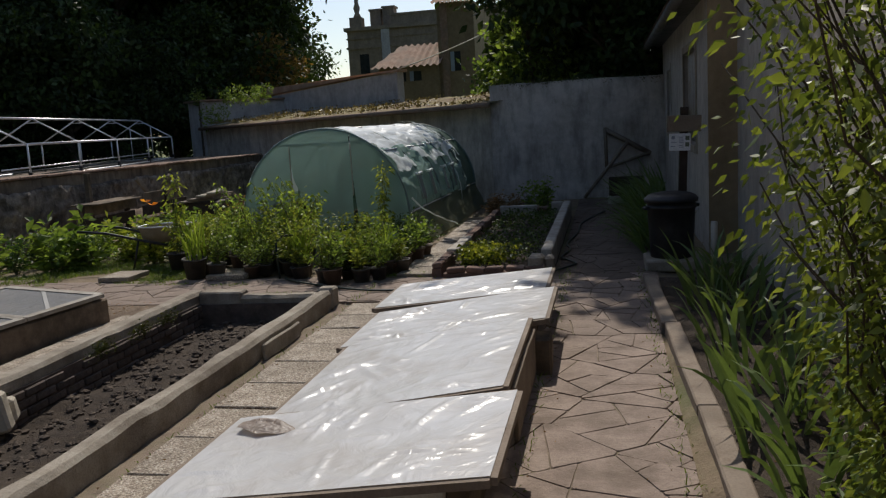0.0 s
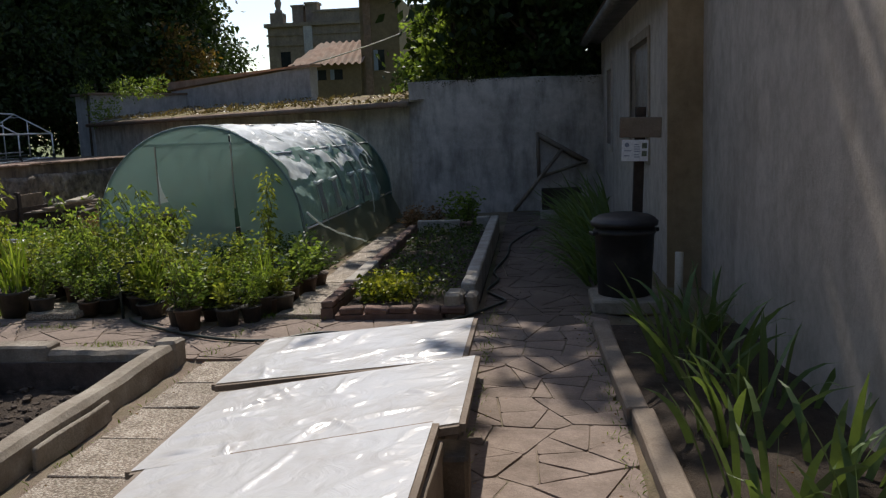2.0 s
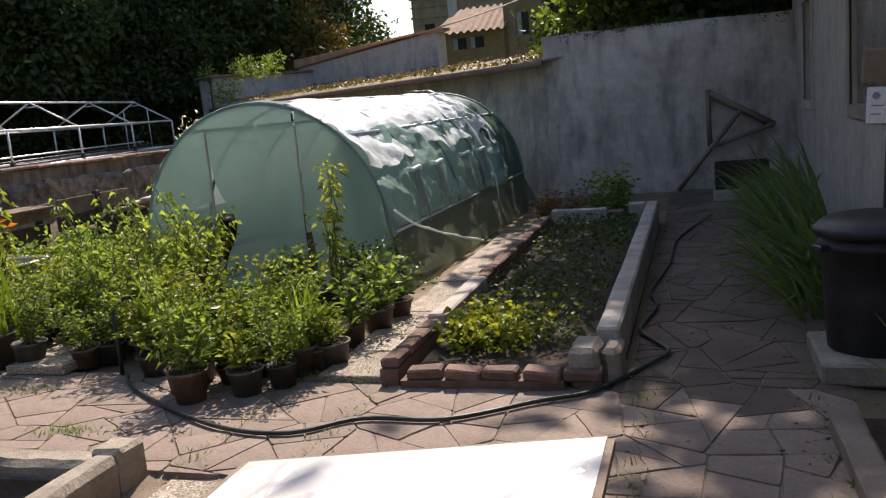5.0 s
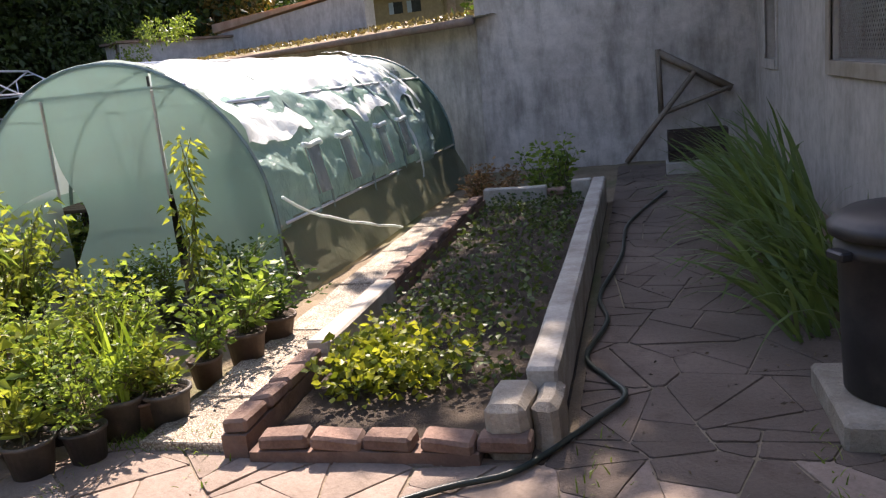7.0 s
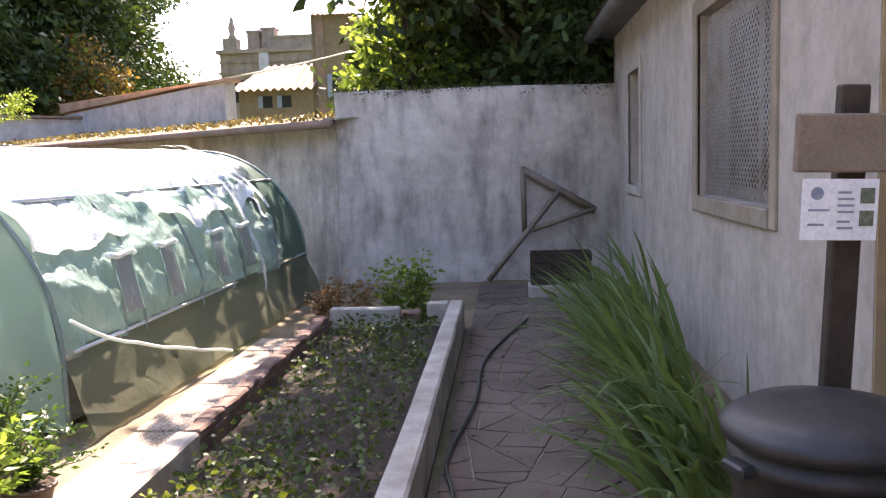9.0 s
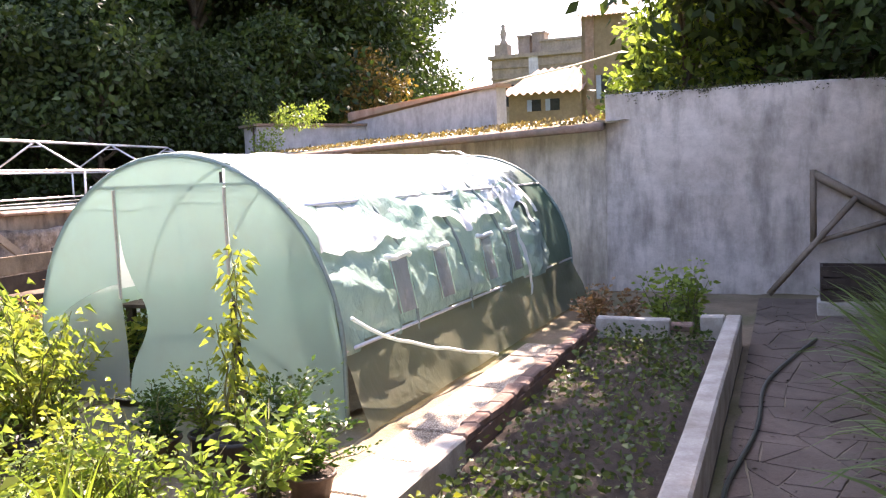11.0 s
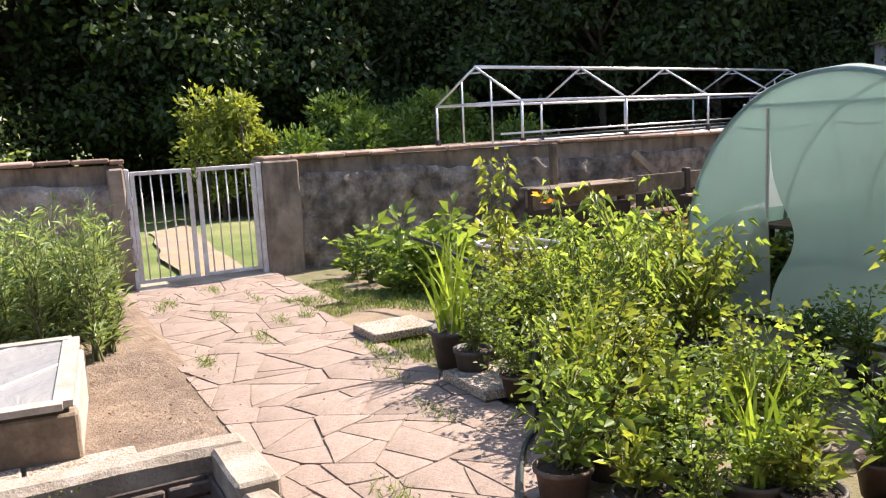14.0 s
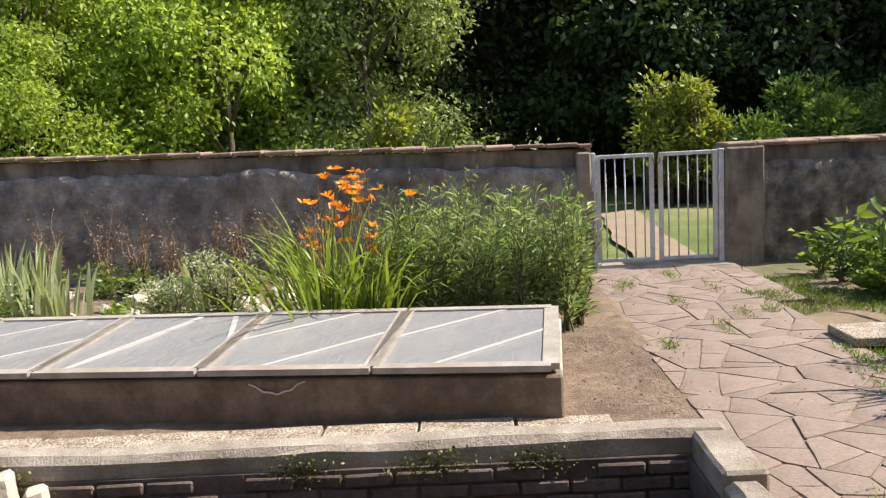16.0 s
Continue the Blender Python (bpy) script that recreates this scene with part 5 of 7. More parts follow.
for i, (x, y) in enumerate(((-19, 14), (-18.5, 17), (-17, 20), (-16, 23), (-15.5, 26), (-19.5, 11.5), (-21, 9), (-14.5, 28.5), (-20, -3), (-22, 0), (-24, 4), (-18.5, 28))):
    also(low_tree, x, y, 47 * i, 0.9 + 0.05 * (i % 4))
for i in range(34):
    a = math.radians(100 + 5.2 * i)
    also((dark1, dark2)[i % 2], 46 * math.cos(a) - 3, 46 * math.sin(a) + 10, 77 * i, 1.25 + 0.1 * (i % 3)) if i > 2 else None
L_HEDGE = leaf_material("hedge_leaves", (0.08, 0.15, 0.03), (0.22, 0.32, 0.07), 0.4)
rh = random.Random(14)
for i, (x, y) in enumerate(((-17, 22.2), (-18.8, 24), (-21.5, 25.5), (-24, 27.5), (-16.2, 24.8), (-20, 13), (-21.5, 11))):
    also(low_tree, x, y, 97 * i, 0.8, -1.2)
for i in range(1, 9):
    also(low_tree, -20.5 - 1.2 * (i % 2), 7.5 + 1.9 * i, 61 * i, 0.8, -0.8)
hedge("shrub", [(-16.6 + rh.uniform(-0.7, 0.9), 11.5 + 0.145 * i, 0.5 + rh.random() * (1.5 - 0.0022 * (i - 18) ** 2), rh.uniform(0.3, 0.65)) for i in range(44)], L_HEDGE, 0.13, 30000, 41, "wide rounded dark green shrub beyond the wall")
hedge("shrub", [(-16.4 + rh.uniform(-0.5, 0.5), 10.5 + rh.gauss(0, 0.32), 0.5 + 1.55 * rh.random(), rh.uniform(0.16, 0.4)) for i in range(26)], L_LIME, 0.13, 6500, 42, "yellow-green shrub in sunlight beyond the gate")
hedge("shrub", [(-10.0, 5.45, 1.42, 0.24), (-10.0, 5.6, 1.62, 0.2)], L_LIME, 0.1, 700, 43, "small lime shrub topping the wall")
rv = random.Random(6)
hedge("climber", [(-12.5 + 0.19 * i + rv.uniform(-0.1, 0.1), 24.3 - 0.12 * i + rv.uniform(-0.1, 0.1), 2.85 + 0.12 * math.sin(i * 1.9) - (0.35 if i in (2, 5, 6) else 0) - (0.7 if i in (3, 4) else 0), rv.uniform(0.1, 0.24)) for i in range(18)], L_GREEN, 0.085, 1500, 44, "leafy climber over the corner of the shed", False)



rngr = np.random.default_rng(71)
rp_, rw_ = [], []
for i in range(2600):
    ss, vv = rngr.uniform(0.2, shed_len - 1.2), rngr.random() ** 1.5
    if n3(ss, vv * 3, 4, 1.2) < -0.05:
        continue
    q = shed_at(ss, -0.22 + 3.0 * vv, 2.08 + 0.33 * vv)
    rp_.append((q.x, q.y, q.z))
    rw_.append(rngr.normal(size=3) * np.array([1, 1, 0.4]) + np.array([0, 0, 0.7]))
tagged(leaves("roof_moss", np.array(rp_), np.array(rw_), 0.09, 0.5, leaf_material("dry_roof_moss", (0.1, 0.075, 0.035), (0.24, 0.19, 0.085), 0.2), None, rng=rngr), "tufts of dry moss and grass on the shed roof", "moss", "", "stuff")


rp_, rw_ = [], []
for i in range(1500):
    x = rngr.uniform(-2.25, 1.25)
    if n3(x, 0, 3, 2.3) < rngr.uniform(-0.6, 0.5):
        continue
    hang = abs(rngr.normal(0, 0.05))
    rp_.append((x, NW - 0.02 + rngr.uniform(0, 0.3) * (hang < 0.03), 2.42 + rngr.uniform(-0.01, 0.05) - hang * (1.2 if n3(x, 4, 1, 3) > 0.1 else 0.3)))
    rw_.append(rngr.normal(size=3) * np.array([1, 0.5, 0.7]) + np.array([0, -0.3, 0.2]))
tagged(leaves("wall_top_moss", np.array(rp_), np.array(rw_), 0.035, 0.5, leaf_material("dark_wall_moss", (0.03, 0.028, 0.018), (0.1, 0.1, 0.04), 0.15), None, rng=rngr), "dark moss and weeds along the top of the wall", "moss", "", "stuff")


# ---- far buildings ----
def far_buildings():
    c = thing("chateau", (-13.5, 60, 0), "old stone manor with chimneys along its parapet", "building")
    boxes("wall", [(-4.8, 9, 0, 12, -0.3, 8.7)], M_FARSTONE, c)
    boxes("cornice", [(-5.0, 9.2, -0.2, 12, 8.7, 8.95), (-4.9, 9.1, -0.1, 12, 7.4, 7.55), (-4.88, 9.1, -0.08, 12, 8.1, 8.2)], M_FARSTONE, c)
    boxes("parapet", [(-1.4, 9.1, 0, 0.5, 8.95, 9.6), (-1.5, 9.2, -0.08, 0.58, 9.6, 9.75)], M_FARSTONE, c)
    for x, w, z in ((-2.85, 0.4, 10.15), (-1.85, 0.42, 10.3), (3.4, 0.4, 10.2)):
        boxes("chimney", [(x - w, x + w, 1, 2, 8.95, z), (x - w - 0.08, x + w + 0.08, 0.92, 2.08, z, z + 0.14)], M_FARSTONE, c)
    boxes("pedestal", [(-4.6, -3.7, 0.1, 1.0, 8.95, 9.7)], M_FARSTONE, c)
    bm = bmesh.new()
    lathe(bm, [(0.3, 9.7), (0.25, 9.9), (0.16, 10.0), (0.26, 10.4), (0.14, 10.75), (0.16, 10.95), (0.03, 11.1)], 10, (-4.1, 0.55, 0))
    part("finial", bm, M_FARSTONE, c, "", True)
    boxes("pilaster", [(-2.2, -1.6, -0.15, 0, -0.3, 8.7)], M_SHED, c)
    for x in (-3.6, 0.6, 2.6):
        boxes("window", [(x - 0.35, x + 0.35, -0.03, 0.1, 5.6, 7.0)], M_FARGLASS, c)
    hs = thing("tiled_house", (-9.0, 39, 0), "small yellow house with a terracotta tile roof", "house")
    boxes("wall", [(-1.45, 1.45, 0, 5, -0.3, 4.5)], M_FARRENDER, hs)
    boxes("tower", [(1.45, 3.2, 0.35, 6, -0.3, 7.3)], M_FARRENDER, hs, "taller yellow wing")
    boxes("corner_strip", [(1.62, 1.95, 0.27, 0.35, -0.3, 7.3)], M_COPING, hs)
    grid_sheet("roof", lambda u, v: (-1.75 + 0.95 * v + (3.4 - 0.95 * v) * u, -0.4 + 2.6 * v, 4.42 + 1.2 * v + 0.05 * math.sin((-1.75 + 0.95 * v + (3.4 - 0.95 * v) * u) * 20)), 90, 8, M_TILE, hs, "weathered terracotta tiles")
    grid_sheet("tower_roof", lambda u, v: (1.2 + 2.3 * u, 0.0 + 3 * v, 7.25 + 0.9 * v + 0.05 * math.sin(u * 75)), 90, 6, M_TILE, hs)
    for x0, x1, z0, z1, y in ((-0.5, -0.12, 3.75, 4.2, 0), (0.25, 0.63, 3.75, 4.2, 0), (2.2, 2.5, 4.1, 5.0, 0.35)):
        w = boxes("window", [(x0, x1, y - 0.02, y + 0.06, z0, z1)], M_FARGLASS, hs)
        boxes("shutter", [(x0 - 0.18, x0, y - 0.05, y - 0.005, z0, z1)], M_FARSHUTTER, w)


far_buildings()
cable = bmesh.new()
tube(cable, [(-5.7 + 2.85 * k, 23.4 + 21.5 * k, 3.3 + 4.6 * k - 1.0 * k * (1 - k)) for k in [i / 14 for i in range(15)]], 0.02, 5)
tagged(part("overhead_cable", cable, M_BATTEN, None, "", True), "pale overhead cable strung from the shed to the house", "cable")


# ---- plants ----
L_ASTER = leaf_material("aster_leaves", (0.12, 0.19, 0.075), (0.3, 0.38, 0.17), 0.4)
def bush(t, h, rad, mat, stems, per, leaf, width, seed, z0=0.0, droop=0.25, spread=1.0, stem_mat=None, rise=0.0):
    """Stems that rise and spread from one root, with leaves along each of them."""
    rng = np.random.default_rng(seed)
    pos, way = [], []
    for i in range(stems):
        a = rng.uniform(0, 2 * math.pi)
        L = h * rng.uniform(0.55, 1.05)
        out = rad * rng.uniform(0.2, 1.0) * spread
        if i % 4 == 3:
            L, out = L * 0.42, out * 1.25
        pts = []
        for j in range(6):
            k = j / 5
            pts.append(np.array([math.cos(a) * out * k ** 1.4 + 0.02 * rng.normal(), math.sin(a) * out * k ** 1.4 + 0.02 * rng.normal(), z0 + L * k * (1 - 0.12 * k)]))
        bm = bmesh.new()
        tube(bm, pts, 0.006 + 0.003 * h, 5, 0.002, False)
        part("stem", bm, stem_mat or M_STEM, t, "", True)
        ks = rng.uniform(0.04, 1.0, per) ** 0.8
        idx = np.minimum((ks * 5).astype(int), 4)
        fr = (ks * 5 - idx)[:, None]
        P = np.array(pts)
        p = P[idx] * (1 - fr) + P[idx + 1] * fr
        d = rng.normal(size=(per, 3))
        d[:, 2] = np.abs(d[:, 2]) * 0.5 + 0.1 + rise
        d /= np.linalg.norm(d, axis=1, keepdims=True)
        pos.append(p + d * rng.uniform(0.0, 0.06 + 0.09 * rad, per)[:, None])
        way.append(d)
    leaves("foliage", np.concatenate(pos), np.concatenate(way), leaf, width, mat, t, droop=droop, rng=rng)


def pot(t, r, h, mat):
    bm = bmesh.new()
    lathe(bm, [(r * 0.74, 0.0), (r * 0.95, h * 0.9), (r * 1.04, h * 0.9), (r * 1.04, h), (r * 0.93, h), (r * 0.9, h * 0.9)], 20)
    part("pot", bm, mat, t, "", True)
    bm = bmesh.new()
    lathe(bm, [(r * 0.5, h * 0.86), (r * 0.9, h * 0.9), (r * 0.5, h * 0.93)], 16)
    part("potting_soil", bm, M_SOIL, t)


def potted(label, kind, seed, r=0.135, h=0.2, mat=None):
    t = thing("potted_plant", label=label, category="potted plant", group="pots before the polytunnel")
    pot(t, r, h, mat or M_POT)
    if kind == "lime":
        bush(t, 0.66, 0.36, L_LIME, 11, 50, 0.058, 0.45, seed, h * 0.9, 0.35)
    elif kind == "green":
        bush(t, 0.58, 0.34, L_GREEN, 11, 48, 0.05, 0.5, seed, h * 0.9)
    elif kind == "deep":
        bush(t, 0.42, 0.28, L_DEEP, 12, 70, 0.042, 0.5, seed, h * 0.9, 0.1)
    elif kind == "laurel":
        bush(t, 0.5, 0.26, L_GREEN, 11, 24, 0.085, 0.4, seed, h * 0.9, 0.15)
    elif kind == "lemon":
        bush(t, 0.34, 0.2, L_LIME, 8, 13, 0.12, 0.34, seed, h * 0.9, 0.3, rise=0.5)
    elif kind == "sapling":
        bush(t, 1.15, 0.1, L_LIME, 4, 66, 0.066, 0.48, seed, h * 0.9, 0.75)
    elif kind == "whip":
        bush(t, 0.95, 0.32, L_WHIP, 8, 42, 0.066, 0.38, seed, h * 0.9, 0.85)
    elif kind == "iris":
        rng = np.random.default_rng(seed)
        n = 26
        roots = np.stack([rng.normal(0, r * 0.4, n), rng.normal(0, r * 0.4, n), np.full(n, h * 0.88)], 1)
        blades("foliage", roots, rng.uniform(0, 6.28, n), 0.5, 0.026, L_LILY, t, "", 0.5, 0.86, rng)
    return t


KINDS = {}
rp = random.Random(12)
for k, lab, seed, mat in (("lime", "bushy lime-leaved shrub in a black plastic pot", 1, M_POT), ("green", "leafy green shrub in a black plastic pot", 2, M_POT),
                          ("deep", "dense dark green shrub in a brown plastic pot", 3, M_BROWNPOT), ("laurel", "broad-leaved young laurel in a brown pot", 4, M_BROWNPOT),
                          ("sapling", "tall thin sapling with drooping lime leaves in a pot", 5, M_POT), ("iris", "upright sword-leaved plant in a black pot", 6, M_POT),
                          ("whip", "young tree with long drooping pale leaves in a pot", 7, M_POT), ("lime2", "bushy lime-leaved shrub in a black plastic pot", 8, M_POT), ("lemon", "low plant with long glossy yellow-green leaves in a pot", 10, M_POT),
                          ("green2", "leafy green shrub in a brown plastic pot", 9, M_BROWNPOT)):
    KINDS[k] = [potted(lab, k.rstrip("2"), seed, mat=mat), False]


def put(kind, x, y, turn, sc=1.0):
    ob, used = KINDS[kind]
    m = pose(x + rp.uniform(-0.05, 0.05), y + rp.uniform(-0.05, 0.07), 0.0, rp.uniform(-3, 3), rp.uniform(-3, 3), turn)
    if not used:
        ob.matrix_basis = m
        KINDS[kind][1] = True
    else:
        ob = copy_thing(ob, m)
    ob.scale = (sc, sc, sc * (1.0 if kind == "sapling" else rp.uniform(0.8, 1.25)))


POTS = [("deep", -2.62, 10.45, 1.0), ("laurel", -2.52, 10.05, 1.0), ("laurel", -2.55, 9.8, 0.8), ("sapling", -2.85, 10.35, 1.05), ("green", -2.7, 9.5, 0.95), ("iris", -2.62, 9.18, 1.0),
        ("green2", -2.62, 9.3, 0.85), ("green", -2.95, 9.12, 0.9), ("lime", -2.95, 9.45, 0.95), ("lime", -3.25, 9.05, 1.0), ("green2", -3.3, 9.4, 1.0), ("laurel", -3.05, 8.98, 0.75),
        ("lime2", -3.6, 9.1, 1.05), ("iris", -3.45, 9.0, 1.0), ("whip", -3.7, 9.45, 1.0), ("lime", -3.95, 9.6, 1.1), ("whip", -4.1, 9.8, 1.05), ("green", -3.35, 9.8, 0.9), ("lime2", -3.8, 9.95, 1.0),
        ("green2", -4.45, 9.35, 1.0), ("green", -4.6, 8.98, 0.85), ("lime", -4.85, 9.2, 0.8), ("iris", -4.9, 8.98, 1.1), ("sapling", -5.5, 9.65, 1.1), ("green2", -4.3, 10.2, 0.95),
        ("whip", -4.6, 9.75, 0.95), ("lime2", -4.95, 9.8, 0.9), ("green", -3.0, 9.9, 0.8), ("iris", -3.0, 9.65, 1.0), ("deep", -3.35, 10.3, 0.85), ("whip", -4.2, 9.35, 0.9), ("lime", -4.75, 10.4, 0.9), ("green2", -5.2, 10.5, 0.9)]
POTS += [("lime2", -3.6, 9.3, 0.85), ("green2", -3.7, 9.5, 0.9), ("lime", -3.85, 9.25, 0.85), ("green", -4.0, 9.1, 0.8), ("lime2", -4.35, 9.6, 0.9), ("green2", -4.15, 9.0, 0.75),
         ("green", -3.15, 10.45, 0.8), ("lime", -4.0, 10.3, 0.9), ("whip", -4.9, 10.0, 0.8), ("green2", -5.5, 10.15, 0.8), ("lime2", -5.0, 9.45, 0.75), ("whip", -3.8, 10.1, 1.0)]
for k, x, y, s in POTS:
    near = x > -3.45 and y < 10.1
    put(k, x + 0.22 * near, y - 0.3 * near, rp.uniform(0, 360), s * (0.84 if near and k != "sapling" else 1.0))
for k, x, y, s in (("laurel", -2.88, 8.42, 0.85), ("whip", -3.08, 8.52, 0.7), ("lemon", -2.62, 8.5, 0.8), ("green", -2.45, 8.62, 0.7), ("lemon", -2.3, 8.95, 0.85), ("deep", -2.3, 10.1, 0.95), ("lemon", -2.75, 8.9, 1.0), ("lemon", -3.5, 8.78, 0.9)):
    put(k, x, y, rp.uniform(0, 360), s)


def ground_plant(label, x, y, h, rad, mat, stems, per, leaf, width, seed, name="garden_plant", droop=0.2, stem_mat=None, rise=0.0):
    t = thing(name, (x, y, ground_height(x, y) - 0.01), label, "plant")
    bush(t, h, rad, mat, stems, per, leaf, width, seed, 0.0, droop, 1.0, stem_mat, rise)
    return t


rg = random.Random(5)
for i, (x, y, h, rad, mat, lf, w) in enumerate(((-7.5, 9.85, 0.95, 0.32, L_GREEN, 0.22, 0.42), (-7.1, 10.15, 0.9, 0.32, L_GREEN, 0.22, 0.42), (-6.7, 10.6, 0.75, 0.35, L_LIME, 0.12, 0.45), (-6.2, 10.3, 0.65, 0.35, L_LIME, 0.1, 0.5),
                                               (-6.0, 11.0, 0.7, 0.4, L_GREEN, 0.09, 0.5), (-6.9, 11.3, 0.7, 0.4, L_GREEN, 0.08, 0.5), (-5.6, 11.5, 0.8, 0.4, L_LIME, 0.1, 0.5), (-6.4, 11.8, 0.7, 0.45, L_GREEN, 0.09, 0.5),
                                               (-5.3, 11.0, 0.7, 0.4, L_LIME, 0.08, 0.5), (-7.6, 11.2, 0.6, 0.4, L_GREEN, 0.1, 0.5), (-7.9, 10.6, 0.5, 0.3, L_DEEP, 0.08, 0.5), (-5.9, 12.3, 0.8, 0.4, L_GREEN, 0.1, 0.5),
                                               (-7.0, 12.2, 0.6, 0.4, L_DEEP, 0.08, 0.5), (-5.1, 12.0, 0.7, 0.4, L_GREEN, 0.09, 0.5))):
    ground_plant("leafy vegetable plant in the open ground", x, y, h, rad, mat, 9, 46 if lf < 0.15 else 15, lf, w, 60 + i)
ground_plant("dead brown bush with curled leaves", -5.35, 11.6, 0.95, 0.3, L_DRY, 10, 40, 0.07, 0.35, 90, "dead_shrub", stem_mat=M_DRYSTEM)
ground_plant("broad-leaved plant against the wall", -8.4, 9.75, 0.6, 0.3, L_GREEN, 7, 16, 0.16, 0.4, 91)

for i in range(44):
    x, y = rg.uniform(-8.6, -5.0), rg.uniform(9.6, 13.0)
    if abs(x + 6.2) < 0.6 and abs(y - 10.0) < 0.5 or (x < -7.9 and y > 11.6):
        continue
    ground_plant("leafy vegetable plant in the open ground", x, y, rg.uniform(0.35, 0.6), 0.34, rg.choice((L_GREEN, L_GREEN, L_LIME, L_DEEP)), 9, 36, rg.uniform(0.06, 0.1), 0.5, 600 + i)
# border of irises along the house wall
def sword_leaves(t, roots, heading, length, w, mat, bend, up, rng, seg):
    """The sword leaves of one clump, each a part of its own."""
    for k in range(len(roots)):
        blades("blade", roots[k:k + 1], heading[k:k + 1], length, w, mat, t, "", bend, up, rng, seg)


def iris_clump(x, y, n, length, seed, spread=0.2, mat=None, label="clump of sword-leaved irises in the border", w=0.034, bend=0.55, up=0.75, name="iris_clump"):
    rng = np.random.default_rng(seed)
    t = thing(name, (x, y, ground_height(x, y) - 0.01), label, "plant", "iris clumps")
    roots = np.stack([rng.normal(0, spread * 0.5, n), rng.normal(0, spread * 0.5, n), np.zeros(n)], 1)
    sword_leaves(t, roots, np.arctan2(roots[:, 1], roots[:, 0]), length, w, mat or L_IRIS, bend, up, rng, 5)
    return t


for i, (x, y, n, L) in enumerate(((0.98, 3.4, 15, 0.6), (1.25, 3.7, 14, 0.58), (0.92, 4.1, 15, 0.6), (1.2, 4.5, 14, 0.6), (0.95, 5.0, 14, 0.58), (1.28, 5.4, 12, 0.6), (0.98, 5.9, 14, 0.58), (1.25, 6.4, 12, 0.6),
                                  (0.98, 6.9, 16, 0.62), (1.2, 7.3, 16, 0.62), (1.0, 7.7, 15, 0.6), (1.3, 8.1, 12, 0.58), (0.95, 2.9, 15, 0.6), (1.25, 3.1, 14, 0.6), (1.0, 2.5, 14, 0.6))):
    iris_clump(x, y, n, L, 200 + i, 0.22, None, "clump of sword-leaved irises in the border", 0.048, 0.8, 0.68)
def fan_irises(x, y, n, L, seed):
    rng = np.random.default_rng(seed)
    t = thing("iris_clump", (x, y, 0), "arching clump of long irises leaning over the path", "plant", "iris clumps")
    roots = np.stack([rng.uniform(-0.15, 0.25, n), rng.uniform(-0.3, 0.3, n), np.zeros(n)], 1)
    sword_leaves(t, roots, math.pi + rng.normal(0, 0.75, n), L, 0.038, L_IRIS, 0.95, 0.45, rng, 6)


for i, (x, y, n, L) in enumerate(((0.68, 10.2, 60, 0.8), (0.72, 10.7, 70, 0.95), (0.74, 11.3, 80, 1.0), (0.78, 11.9, 80, 1.0), (0.8, 12.5, 70, 1.0), (0.85, 13.1, 60, 1.0), (0.85, 13.8, 50, 0.95))):
    fan_irises(x, y, n, L, 230 + i)



def climbing_shrub():
    rng = np.random.default_rng(77)
    t = thing("climbing_shrub", (1.02, 1.95, 0), "tall dense climbing shrub with small yellow-green leaves on the house wall", "shrub")
    bm = bmesh.new()
    pos, way = [], []
    for i in range(120):
        x0, y0 = rng.uniform(-0.3, 0.4), rng.normal(0, 0.26)
        L = rng.uniform(1.2, 2.7)
        lean = rng.uniform(0.1, 0.52) if L > 1.75 and i % 4 else rng.uniform(0.0, 0.12)
        if i < 4:
            x0, L, lean = -0.3, 1.4 + 0.12 * i, 0.2
        pts = [np.array([0.1 + 0.5 * x0, y0 * 0.4, 0.0])]
        for j in range(1, 9):
            k = j / 8
            pts.append(np.array([x0 * (0.5 + 0.5 * k) + 0.1 * (1 - k) - lean * k ** 3.5 + 0.03 * rng.normal(), y0 * (0.4 + 0.9 * k) + 0.06 * rng.normal(), L * k]))
        tube(bm, pts, 0.008, 5, 0.002, False)
        per = 210
        ks = rng.uniform(0.12, 1.0, per)
        idx = np.minimum((ks * 8).astype(int), 7)
        fr = (ks * 8 - idx)[:, None]
        P = np.array(pts)
        d = rng.normal(size=(per, 3))
        d /= np.linalg.norm(d, axis=1, keepdims=True)
        pos.append(P[idx] * (1 - fr) + P[idx + 1] * fr + d * rng.uniform(0.02, 0.2, per)[:, None])
        way.append(d + np.array([-0.2, 0, -0.3]))
    part("stem", bm, M_BARK, t, "", True)
    leaves("foliage", np.concatenate(pos), np.concatenate(way), 0.036, 0.5, leaf_material("climber_leaves", (0.06, 0.09, 0.018), (0.17, 0.205, 0.045), 0.45), t, droop=0.2, rng=rng)


climbing_shrub()


# strawberry bed planting
def bed_leaves(name, label, n, y0, y1, hmax, size, mat, seed, fn):
    rng = np.random.default_rng(seed)
    t = thing(name, label=label, category="plant", kind="stuff")
    y = y0 + (y1 - y0) * rng.random(n)
    x = BED_B[0] + 0.2 + (BED_B[1] - BED_B[0] - 0.42) * rng.random(n)
    keep = np.array([fn(a, b) for a, b in zip(x, y)]) > rng.random(n)
    x, y = x[keep], y[keep]
    pos = np.stack([x, y, 0.04 + hmax * rng.random(len(x))], 1)
    d = rng.normal(size=(len(x), 3))
    d[:, 2] *= 0.4
    leaves("foliage", pos, d, size, 0.75, mat, t, droop=0.15, rng=rng)


